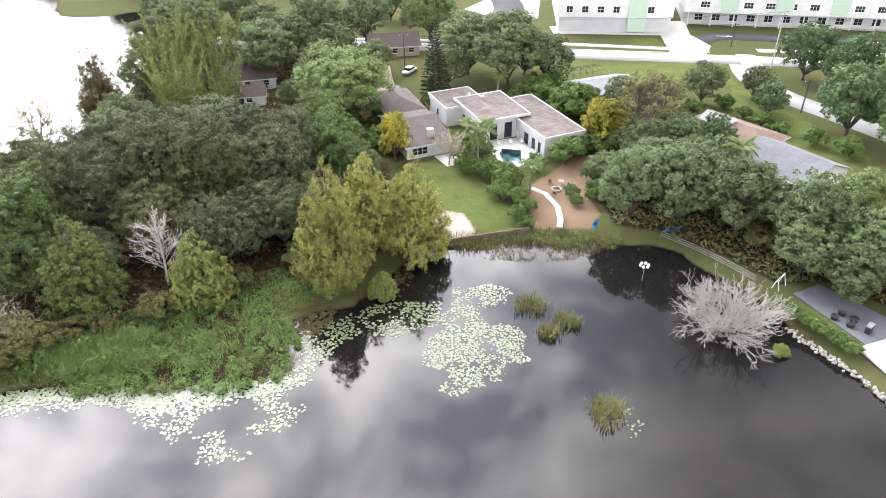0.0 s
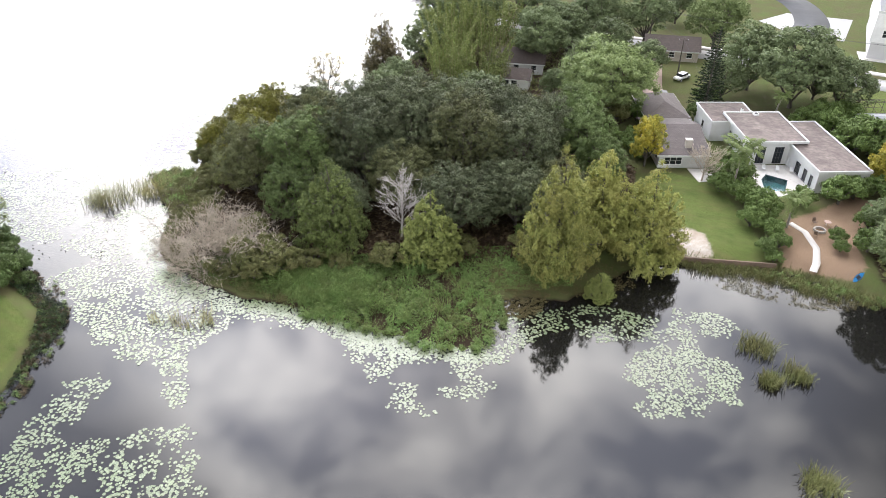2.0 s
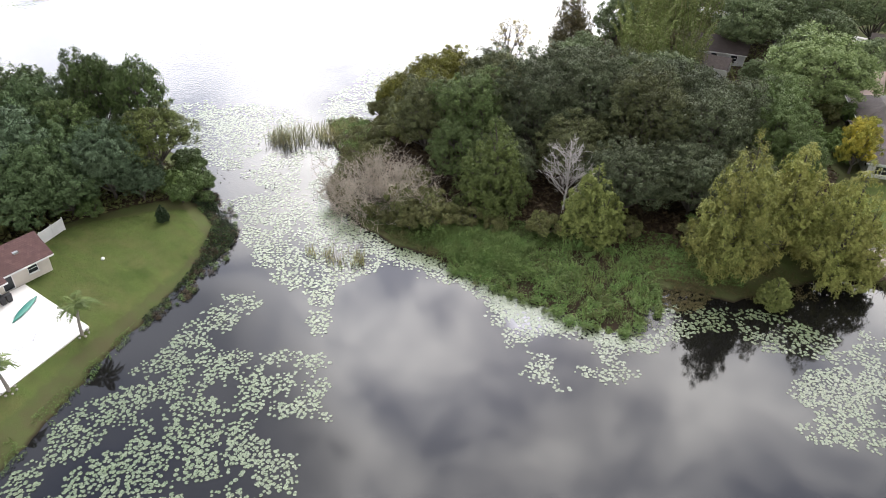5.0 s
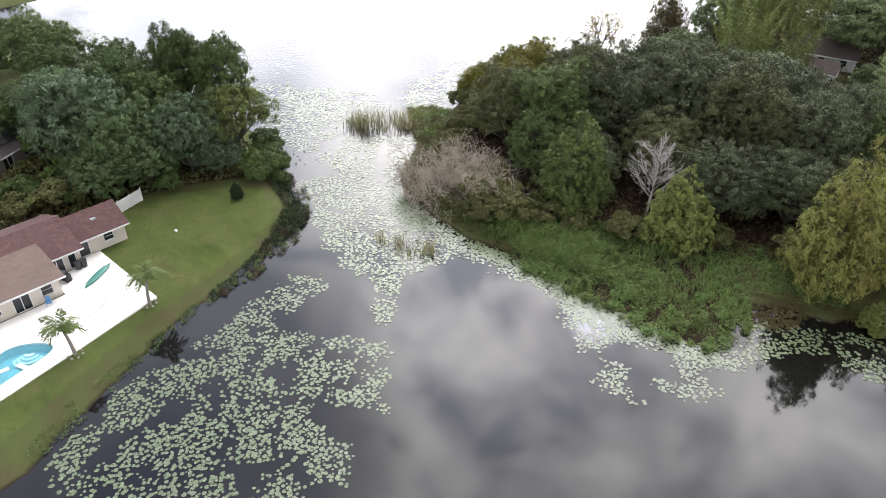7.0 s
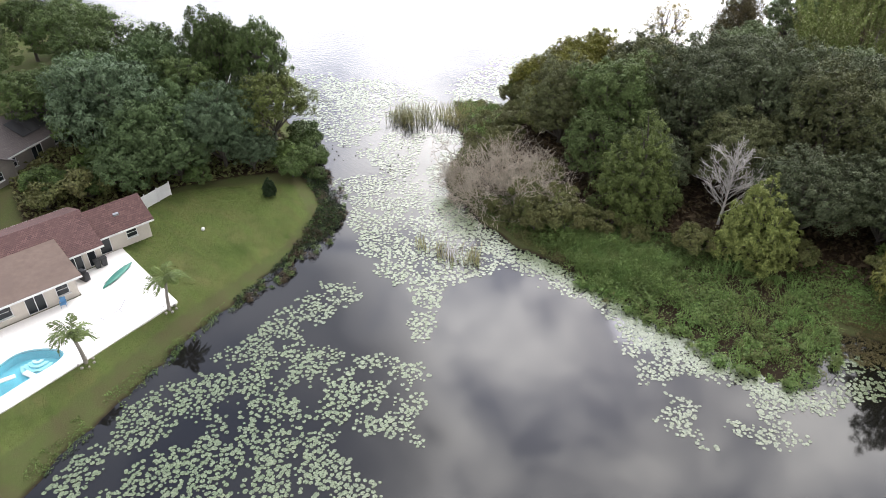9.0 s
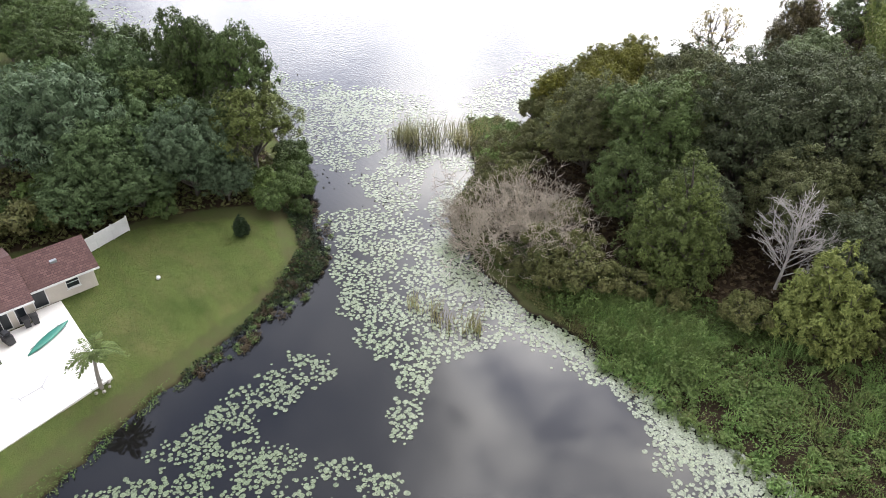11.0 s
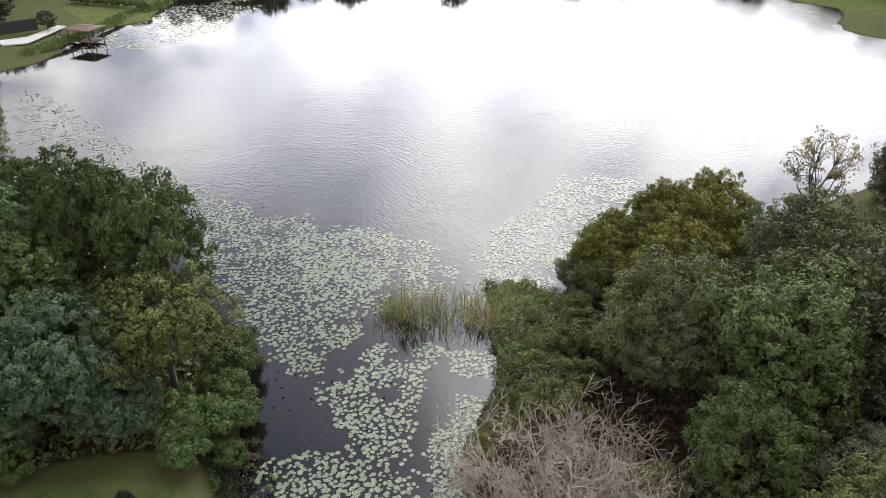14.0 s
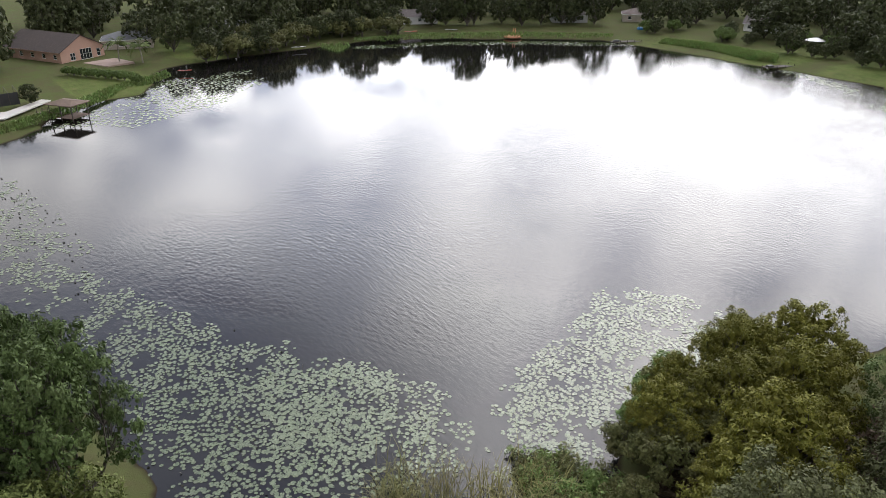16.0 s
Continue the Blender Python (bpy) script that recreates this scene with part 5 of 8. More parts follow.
# the brown-roofed house
brown = thing("bungalow", pose(-2.8, 114.9, LAND, 0, 0, 20), "white bungalow with a grey-brown shingle roof and brick chimney", "house")
fit_walls(brown, rect(0, 8.0, 0, 15.0), 2.6, M["stucco"], {0: [(1.0, 3.0, 0.55, 1.95, "window")], 1: spaced(15), 3: spaced(15)})
gable_roof(brown, 0, 8.0, 0, 15.0, 2.6, 4.6, M["greyshingle"], "x", 0.6, wall=M["stucco"])
ch = bmesh.new()
box(ch, 4.6, 5.6, 1.2, 2.0, 2.6, 4.5, 0.03)
cp = bmesh.new()
box(cp, 4.5, 5.7, 1.1, 2.1, 4.503, 4.62, 0.02)
chimney = part("chimney", ch, M["cream"], brown)
part("chimney_cap", cp, M["concrete"], chimney)
plate("patio", [(2.0, 116.2), (5.6, 117.4), (7.4, 113.6), (4.2, 111.8)], LAND + 0.1, M["concrete"], "pale concrete garden patio", "patio")
home("bungalow", -6.5, 129.5, 20, 7.5, 12.0, "stucco", "greyshingle", "grey-roofed rear wing of the white bungalow", "hip", along="y")

# houses across the gardens
home("bungalow", 58.9, 110.2, 36, 8.2, 15.5, "cream", "tile", "cream bungalow with an orange-brown hipped roof", "hip", rise=1.6)
tarp = slab([(0.9, 8.5), (4.3, 7.5), (4.4, 14.2), (1.0, 13.8)], 0, 0.03)
solo("roof_tarp", tarp, M["tarp"], pose(58.9, 110.2, LAND + 3.15, 0, -19.5, 36), "pale tarpaulin laid over the roof", "tarpaulin")
home("bungalow", 60.5, 96.5, 32, 11.5, 13.0, "whitepaint", "greyroof", "white bungalow with a grey metal roof", "gable", along="y", rise=2.3)
home("bungalow", 57.8, 93.2, 32, 7.0, 4.5, "whitepaint", "tarp", "white porch wing with a pale low roof", "gable", h=2.2, rise=0.5, along="x")
home("bungalow", 33.0, 137.0, 18, 13, 9, "whitepaint", "tarp", "white house with a pale patched roof", "gable", rise=1.4)
home("garden_shed", -39.0, 141.8, 4, 6.2, 5.0, "whitepaint", "darkshingle", "small white timber shed with a dark shingle roof", "gable", h=2.3, rise=1.5, door=(1.0, 1.0), over=0.35)
home("bungalow", -44, 150.5, 10, 12, 8, "greywall", "darkshingle", "grey house with a dark shingle roof among trees", "gable")
home("bungalow", -12.0, 172.0, 8, 12, 9, "tan", "darkshingle", "tan house with a mossy brown roof and porch", "gable")
neighbour = thing("neighbour_house", pose(-104.6, 21.5, LAND, 0, 0, 118), "grey-brown house with crossed grey shingle gables", "house")
fit_walls(neighbour, rect(0, 13, 0, 10.5), 2.7, M["greybrown"], {0: [(1.6, 1.2, 0.8, 2.1, "sash"), (5.4, 1.8, 0.02, 2.1, "door"), (9.4, 1.6, 0.8, 2.1, "window")], 1: [(2.4, 1.0, 0.9, 2.0, "sash"), (6.4, 1.0, 0.9, 2.0, "sash")]})
gable_roof(neighbour, 0, 13, 0, 10.5, 2.7, 5.2, M["greyshingle"], "x", 0.5, wall=M["greybrown"])
porch_wing = thing("house_wing", pose(-101.4, 18.6, LAND, 0, 0, 118), "low front wing of the grey-brown house", "house")
fit_walls(porch_wing, rect(0, 5.2, 0, 3.6), 2.5, M["greybrown"], {0: [(1.9, 1.3, 0.8, 2.0, "sash")]})
gable_roof(porch_wing, 0, 5.2, 0, 4.0, 2.5, 4.0, M["greyshingle"], "y", 0.4, wall=M["greybrown"])
for k in range(3):
    panel = thing("solar_panel", pose(-104.6, 21.5, LAND, 0, 0, 118) @ pose(5.6 + 1.7 * k, 0.9, 3.42, 25.5), "black solar panel on the grey roof", "solar panel", "solar panels")
    bm = bmesh.new()
    box(bm, 0, 1.62, 0, 3.2, 0.06, 0.11, 0.01)
    part("glass_sheet", bm, M["rubber"], panel)
    bm = bmesh.new()
    for y in (0.5, 2.6):
        box(bm, 0.05, 1.57, y, y + 0.06, -0.02, 0.057)
    part("rail", bm, M["metal"], panel)

# school
school = thing("school", pose(37.5, 191.4, LAND, 0, 0, -6.5), "large white and grey school building with mint panels", "building")
fit_walls(school, rect(0, 29.5, 0, 30), 4.0, M["greywall"], {})
fit_walls(school, rect(-0.4, 29.9, -0.4, 30.4), 7.0, M["whitepaint"], {0: [(2.2 + 4.1 * k, 1.7, 1.2, 2.9, "window") for k in range(4)] + [(23.5, 1.7, 1.2, 2.9, "window")]}, z=4.01)
pan = bmesh.new()
box(pan, 18.2, 22.8, -0.75, -0.41, 0.4, 10.9, 0.02)
part("panel", pan, M["mint"], school, "mint green wall panel")
flat_roof(school, rect(-0.4, 29.9, -0.4, 30.4), 11.0, M["greyroof"])
hall = thing("school", pose(73.5, 197.5, LAND, 0, 0, -11.5), "long white school wing with mint panels and a covered walk", "building")
fit_walls(hall, rect(0, 70, 0, 25), 3.6, M["greywall"], {0: [(3 + 4.6 * k, 2.2, 0.9, 2.7, "window") for k in range(14)]})
fit_walls(hall, rect(-0.3, 70.3, -2.6, 25.3), 7.6, M["whitepaint"], {0: [(4 + 5.6 * k, 2.4, 1.4, 3.0, "window") for k in range(11)]}, z=3.61)
for k in range(5):
    pn = bmesh.new()
    box(pn, 9 + 14 * k, 13.5 + 14 * k, -2.9, -2.61, 4.2, 8.5, 0.02)
    part("panel", pn, M["mint"], hall, "mint green wall panel")
for k in range(12):
    pc = bmesh.new()
    rod(pc, (1.0 + 6.0 * k, -2.2, 0), (1.0 + 6.0 * k, -2.2, 3.6), 0.16)
    part("column", pc, M["whitepaint"], hall)
flat_roof(hall, rect(-0.3, 70.3, -2.6, 25.3), 11.3, M["greyroof"])

# ---- trees, space by space ----
SPOTS = [(-280, 95, 22), (-262, 100, 16), (-280, 178, 14), (-274, 212, 12), (-188, 294, 18), (-226, 282, 12), (-160, 288, 12), (-222, 74, 12), (-244, 98, 18), (-256, 104, 16), (-236, 88, 14), (-254, 86, 16), (-243, 78, 10), (-265, 115, 10)]
OAK_L = "broad dark grey-green live oak with a dense crown"
for k, (x, y, s, h) in enumerate([(-61.5, 82.5, 0.82, 1.0), (-46.2, 90.6, 1.0, 1.02), (-40.0, 96.0, 1.05, 1.05), (-31.0, 95.7, 1.05, 1.0), (-23.4, 98.3, 0.95, 1.0), (-28.0, 82.5, 0.85, 0.85),
                                  (-37.5, 86.0, 0.8, 0.9), (-20.5, 88.0, 0.8, 0.85), (-50.0, 100.0, 1.0, 1.0), (-58.5, 98.0, 0.9, 0.95), (-30.0, 108.0, 1.0, 0.95), (-45.0, 79.5, 0.7, 0.8), (-54, 92, 0.9, 1.0), (-36, 104, 1.0, 1.0), (-24, 90, 0.75, 0.8), (-15, 92, 0.7, 0.85), (-44, 104, 1.0, 1.0), (-22, 107, 0.9, 1.0)]):
    plant("live_oak_tree", OAK[(k + 1) % 3], x, y, s, OAK_L, "tree", "oaks of the peninsula", high=h)
for k, (x, y, s) in enumerate([(-54.6, 84.5, 1.02), (-15.0, 108.1, 0.85), (-62.5, 105, 0.72), (-18.0, 118.0, 0.8), (-11.0, 103.0, 0.68)]):
    plant("green_tree", GREEN[k % 3], x, y, s, "fresh green broadleaf tree with a billowing crown", "tree", "green trees of the peninsula")
plant("fresh_green_tree", FRESH, -43.6, 74.2, 1.05, "light yellow-green broadleaf tree before the dark oaks", "tree", "green trees of the peninsula")
plant("green_tree", GREEN[1], -51.5, 76.8, 0.66, "fresh green broadleaf tree with a billowing crown", "tree", "green trees of the peninsula")
plant("bald_cypress_tree", CYP[0], -12.3, 79.0, 1.0, "bald cypress in yellow-green autumn needles at the waterside", "tree", "cypresses", high=1.18)
plant("bald_cypress_tree", CYP[1], -8.2, 86.0, 0.95, "bald cypress with olive-brown turning needles", "tree", "cypresses", high=1.16)
plant("bald_cypress_tree", CYP[0], -1.6, 86.2, 0.96, "bald cypress in yellow-green autumn needles beside the sea wall", "tree", "cypresses", turn=130, high=1.08)
plant("bald_cypress_tree", CYP[2], -29.2, 75.8, 1.12, "young yellow-green bald cypress at the marsh edge", "tree", "cypresses")
plant("cypress_sapling", CYP[2], -5.8, 76.4, 0.55, "low yellow-green cypress sapling standing in water", "sapling", "cypresses", high=0.75, z=0.0)
plant("big_camphor_tree", BRIGHT[0], -14.9, 134.3, 1.55, "large bright green tree with an open rounded crown", "tree", high=0.82)
plant("yellow_flowering_tree", YELLOW, -5.0, 114.6, 0.8, "tree covered in bright yellow blossom", "tree", "yellow trees", high=1.3)
plant("yellow_flowering_tree", YELLOW, 32.6, 118.5, 1.05, "tree covered in bright yellow blossom beside the white house", "tree", "yellow trees")
bamboo_clump(-48.0, 136.0, 1.1, 70, "tall arching clump of green bamboo")
bamboo_clump(-41.5, 140.5, 0.95, 200, "tall arching clump of green bamboo")
for x, y, k, turn in ((-47.0, 160.0, 1.35, 40), (-57.0, 161.0, 1.3, 110), (-53.5, 149.0, 1.15, 250)):
    bamboo_clump(x, y, k, turn, "tall feathery clump of green bamboo")
plant("rusty_pine_tree", PINE, -62.5, 133.5, 1.08, "rusty-brown conifer with thin foliage on the lake shore", "tree")
plant("sparse_tree", SPARSE, -66.5, 116.5, 0.95, "nearly bare tree with a few orange leaves", "tree")
plant("norfolk_pine_tree", NORFOLK, 3.1, 142.5, 1.0, "tall dark conical pine with tiered branches", "tree")
plant("thin_olive_tree", OLIVE, 41.7, 120.1, 1.12, "thin-leaved olive-brown tree with visible limbs", "tree")
for k, (x, y, s) in enumerate([(-34.6, 158, 1.15), (-26, 180, 1.2), (-14, 186, 1.1), (19.2, 151.5, 1.4), (11.0, 159, 1.15), (28, 152, 0.95), (-38, 175, 1.1), (-54, 178, 1.1), (-64, 186, 1.0),
                               (58.5, 138.6, 0.75), (70.2, 139.5, 0.6), (-22, 150, 0.9), (-36, 120, 0.95), (-52, 114, 0.9), (-42, 110, 0.9), (-56, 126, 0.8), (-27, 141, 0.5), (-60, 150, 0.85), (-64, 170, 1.0), (-30, 168, 1.0), (-20, 165, 0.9), (-10, 160, 0.7), (24, 158, 0.9), (6, 152, 0.75), (-20, 128, 0.7), (40, 132, 0.7), (47, 130, 0.75), (45, 112, 0.75), (38, 111, 0.7), (-72, 205, 1.0), (-66, 215, 1.0), (-50, 200, 1.0), (-30, 205, 1.0), (-8, 205, 0.9)]):
    plant("shade_tree", GREENLOW[k % 3], x, y, s, "dense dark green shade tree among the houses", "tree", "shade trees", high=0.85)
plant("willow_tree", BRIGHT[1], 2.7, 186.0, 1.2, "pale green spreading tree beside the street", "tree")
for k, (x, y, s) in enumerate([(85.7, 150.7, 1.05), (90.8, 141.2, 1.1), (79.8, 120.4, 1.15), (69.3, 131.2, 0.6), (88, 122, 1.1), (95, 131, 1.1), (84, 108, 1.0), (52.4, 115.0, 0.6)]):
    plant("grey_green_tree", GREYLOW[k % 2], x, y, s, "soft grey-green tree beside the side street", "tree", "street trees")
for k, (x, y, s) in enumerate([(31.6, 93.2, 0.84), (38.6, 91.2, 0.96), (45.6, 86.8, 0.94), (52.8, 81.0, 0.95), (58.5, 76.5, 0.9), (35.5, 99, 0.85), (42, 97, 0.9), (50.0, 88, 0.75), (62, 70, 0.8), (50.5, 76.5, 0.75), (54.5, 71.5, 0.7), (46, 96, 0.75), (56, 84, 0.7), (30, 104, 0.55), (38, 104, 0.75), (46, 104, 0.75), (66, 70, 0.8)]):
    plant("garden_tree", GREENLOW[(k + 1) % 3], x, y, s, "dense green garden tree beside the cove", "tree", "garden trees", high=0.98 if k < 4 else 0.78)
for x, y, s in ((-76.0, 102.5, 0.62), (-73.0, 107.0, 0.7), (-78.5, 106.5, 0.5), (-76.0, 92.0, 0.52), (-72.5, 97.0, 0.66), (-78.0, 97.0, 0.45), (-67.5, 92.5, 0.8), (-67.0, 87.5, 0.68), (-70.0, 100.0, 0.75)):
    plant("lakeside_willow", SMALLWILLOW, x, y, s, "yellow-green willow on the lake shore", "tree", "lakeside willows")
for x, y, s in ((-80.0, 97.5, 0.9), (-78.8, 93.5, 0.8), (-81.2, 101.0, 0.75), (-77.0, 85.5, 0.4)):
    plant("lakeside_bush", LAKEBUSH, x, y, s, "fresh green bush hanging over the lake", "bush", "lakeside bushes")
plant("light_green_tree", BRIGHT[1], 67.6, 92.3, 0.6, "light green young tree", "tree")
palm(9.5, 111.2, 7.4, 4.2, 1, "queen palm with a drooping green crown", "palms")
palm(17.4, 101.7, 5.2, 2.6, 2, "slender palm above the garden path", "palms")
palm(16.1, 143.4, 5.5, 2.2, 3, "palm behind the white house", "palms")
palm(52.8, 104.9, 6.0, 3.3, 4, "queen palm between the houses", "palms")
palm(-62.7, 16.2, 4.0, 2.1, 5, "small palm at the edge of the pool deck", "pool palms")
palm(-64.8, 25.2, 4.2, 2.2, 6, "small palm at the corner of the pool deck", "pool palms")
for k, (x, y, s) in enumerate([(13.5, 103.5, 1.2), (11.5, 107.0, 1.1), (25.1, 112.0, 1.25), (15.2, 98.5, 0.75), (16.2, 95.5, 0.6), (23.9, 100.1, 0.55), (30, 136.5, 1.5), (26, 140.5, 1.3), (28.5, 131.5, 1.7), (31.5, 133, 1.8)]):
    plant("garden_bush", BUSH[k % 2], x, y, s, "rounded green garden bush", "bush", "garden bushes")
for k, (x, y, s) in enumerate([(-64.5, 73, 1.0), (-66, 67, 0.55), (-63, 64.8, 0.5), (-59.5, 63.3, 0.45), (-56, 63.0, 0.5), (-53, 62.6, 0.55), (-49.6, 63.2, 0.75), (-69, 72, 0.4), (-71.5, 75.5, 0.4), (-66, 77.5, 0.8), (-69.5, 80.5, 0.75), (-71, 83.5, 0.7), (-66, 83, 1.2), (-75.5, 94, 1.2), (-74, 90, 1.1), (-79.5, 98, 0.9), (-51, 64.3, 0.9), (-54, 66.5, 0.9), (-47.0, 65.5, 1.15), (-43.8, 68.2, 0.9), (-34.3, 72.4, 0.95), (-50.5, 68.5, 0.9), (-75.0, 81.5, 0.4), (-77.0, 90, 0.95), (-73.5, 86, 0.55), (-72, 78, 0.45), (-55, 72, 0.9), (-40, 69.5, 0.7)]):
    plant("waterside_shrub", SHRUB[k % 2], x, y, s, "olive-brown willow shrub at the water's edge", "shrub", "waterside shrubs")
for k, (x, y, s, h) in enumerate([(-99.5, 35.0, 1.35, 0.95), (-88.0, 44.5, 0.9, 1.05), (-92, 36, 0.9, 1.0), (-104, 44, 1.1, 1.1), (-84.5, 46.8, 0.62, 0.85), (-94.5, 41.5, 0.9, 1.0), (-90, 32.5, 0.75, 0.8), (-88.5, 38.5, 0.75, 0.8), (-110, 36, 1.0, 1.0)]):
    plant("willow_oak_tree", SILVER if k in (0, 1, 4) else GREYT[k % 2], x, y, s, "grey-green willow-like oak with hanging sprays", "tree", "trees of the west bank", high=h)
for k, (x, y, s, h) in enumerate([(-99.5, 51.5, 0.78, 1.55), (-93.5, 54.5, 0.8, 1.45), (-86.6, 51.8, 0.92, 1.0), (-115, 48.1, 0.8, 1.1), (-131, 46, 0.85, 1.0), (-136, 42, 0.95, 0.9), (-120, 40, 0.9, 1.0), (-148, 40, 0.9, 0.9), (-112, 30, 0.85, 0.9), (-126, 26, 0.9, 0.9), (-106, 54, 0.7, 1.2), (-90.5, 49.5, 0.72, 1.0), (-98, 46, 0.8, 1.1), (-140, 30, 0.9, 0.9), (-150, 48, 0.9, 0.9), (-104, 16, 0.7, 0.7)]):
    plant("bank_tree", DARKT if k in (0, 1) or 3 <= k <= 11 else LIMBY if k in (2, 17) else GREEN[k % 3], x, y, s, "green broadleaf tree on the west bank", "tree", "trees of the west bank", high=h)
for k, (x, y, s) in enumerate([(-81.0, 51.5, 0.95), (-83.5, 54.5, 0.9), (-79.5, 49.5, 0.75), (-78.0, 52.2, 0.5), (-81.5, 54.6, 0.7), (-86.5, 56.5, 0.9), (-89.5, 58.0, 0.9), (-95.5, 24.4, 1.1), (-92, 29, 1.0), (-86, 39.5, 0.7)]):
    plant("bank_bush", DARKBUSH[k % 2], x, y, s, "low dark bush at the edge of the lawn", "bush", "bank bushes")
VIEWS = [(-274, 212), (-188, 294), (-226, 282), (-160, 288), (-280, 178)]


def in_garden(q):
    """Whether a place lies in one of the open gardens between the far houses and the lake."""
    for h in VIEWS:
        a, d = np.array(h, float), np.array((-110.0, 110.0)) - np.array(h, float)
        t = np.clip(np.dot(q - a, d) / np.dot(d, d), 0, 1)
        if np.linalg.norm(q - a - d * t) < 8.5:
            return True
    return False


rng = np.random.default_rng(3)
far_line = smooth_line(FAR_SHORE[1:], 4.5)
for row, (lo, hi) in enumerate(((24, 36), (42, 58), (64, 86), (96, 130))):
    for k, q in enumerate(far_line):
        o = q - np.array((-165, 165))
        o /= np.linalg.norm(o)
        q = q + o * rng.uniform(lo, hi) + rng.normal(size=2) * 2.0
        lawn_spot = row == 0 and (inside(*q, FAR_LAWN) or inside(*q, FAR_LAWN_EAST))
        if any(np.hypot(q[0] - a, q[1] - b) < r * 0.8 for a, b, r in SPOTS) or (lawn_spot and rng.random() < 0.8) or ground_height(*q) < 0.8 or in_garden(q):
            continue
        plant("far_tree", FAR[(k + row) % 4], q[0], q[1], rng.uniform(0.75, 1.15) + 0.1 * row, "dark green tree on the far shore", "tree", "far shore trees", high=rng.uniform(0.9, 1.3))

for k, (x, y) in enumerate(scatter(np.random.default_rng(9), [(-247, 122), (-249, 142), (-261, 160), (-259, 180), (-250, 198), (-268, 196), (-272, 160), (-262, 130)], 22)):
    plant("far_tree", FAR[k % 4], x, y, 0.42 + 0.06 * (k % 5), "dark green tree on the far shore", "tree", "far shore trees")

for k, (x, y) in enumerate(scatter(np.random.default_rng(15), [(-206, 258), (-190, 261), (-165, 262), (-146, 262), (-120, 256), (-104, 246), (-112, 262), (-150, 282), (-200, 276)], 26)):
    plant("far_tree" if k % 3 else "garden_bush", FAR[k % 4] if k % 3 else BUSH[k % 2], x, y, (0.28 + 0.07 * (k % 4)) if k % 3 else 1.1, "small dark green tree in a far garden" if k % 3 else "round green bush in a far garden", "tree" if k % 3 else "bush", "far garden plants")

# bare branches
def dead_thing(name, x, y, z, seed, H, R, mat, stems, limbs, thick, base, label, category, levels=4):
    t = thing(name, Matrix.Translation((x, y, z)), label, category)
    for k in range(limbs):
        part("branch", twiggy(name, seed + k, H, R, mat, max(1, stems // limbs), levels, thick, 3, base, 0.75 if mat == "deadbrown" else 0.5), None, t)


dead_thing("dead_willow_bush", -58.2, 67.9, 0.1, 30, 8.0, 7.2, "deadbrown", 64, 64, 0.10, 0.75, "leafless grey-brown willow thicket at the shore", "dead bush")
dead_thing("dead_willow_bush", -53.4, 68.8, 0.3, 60, 6.6, 5.4, "deadbrown", 35, 35, 0.075, 0.7, "low leafless grey-brown willow thicket", "dead bush")
dead_thing("dead_willow_bush", -62.2, 66.0, 0.0, 90, 5.0, 4.6, "deadbrown", 35, 35, 0.07, 0.7, "low leafless willow thicket hanging over water", "dead bush")
dead_thing("dead_bush", 38.0, 68.0, 0.0, 40, 6.8, 7.0, "deadgrey", 60, 60, 0.115, 0.42, "bleached leafless bush standing in the cove", "dead bush")


def bare_tree(x, y, seed, H, R, label, mat="deadwood"):
    """A leafless tree: a leading stem with limbs that rise and fork into fine twigs."""
    rng = np.random.default_rng(seed)
    t = thing("bare_tree", Matrix.Translation((x, y, float(ground_height(x, y)))), label, "bare tree")
    stem = bent(rng, (0, 0, -0.3), (0.3, 0.2, H * 0.9), 9, 0.02)
    part("trunk", np_mesh("bare_trunk", *tubes([(stem, np.linspace(0.19, 0.03, 9))], 7), M[mat], True), None, t)
    for k in range(22):
        u = 0.22 + 0.72 * k / 21
        a = 2.4 * k + rng.normal() * 0.3
        root = np.array([np.interp(u * H * 0.9, stem[:, 2], stem[:, j]) for j in range(3)])
        reach = R * (1.15 - 0.75 * u) * rng.uniform(0.8, 1.15)
        tip = root + np.array([np.cos(a) * reach, np.sin(a) * reach, reach * rng.uniform(0.75, 1.25)])
        limb = bent(rng, root, tip, 6, 0.05)
        paths = [(limb, np.linspace(0.062 * (1.1 - 0.6 * u), 0.018, 6))]
        for _ in range(13):
            b = limb[rng.integers(1, 6)]
            e = (tip - root) / np.linalg.norm(tip - root) + 0.5 * rng.normal(size=3) + (0, 0, 0.15)
            q = b + e * reach * rng.uniform(0.2, 0.42)
            twig = bent(rng, b, q, 3, 0.06)
            paths.append((twig, np.array([0.025, 0.02, 0.014])))
            for _ in range(4):
                g = twig[rng.integers(1, 3)]
                paths.append((bent(rng, g, g + (e + 0.6 * rng.normal(size=3)) * reach * rng.uniform(0.08, 0.2), 3, 0.05), np.array([0.017, 0.015, 0.012])))
        part("limb", np_mesh("bare_limb", *tubes(paths, 4), M[mat], True), None, t)


bare_tree(-34.8, 78.6, 50, 10.2, 3.6, "bleached bare tree before the oaks")
bare_tree(4.6, 112.4, 71, 5.6, 2.6, "small pinkish leafless tree beside the patio", "deadbrown")

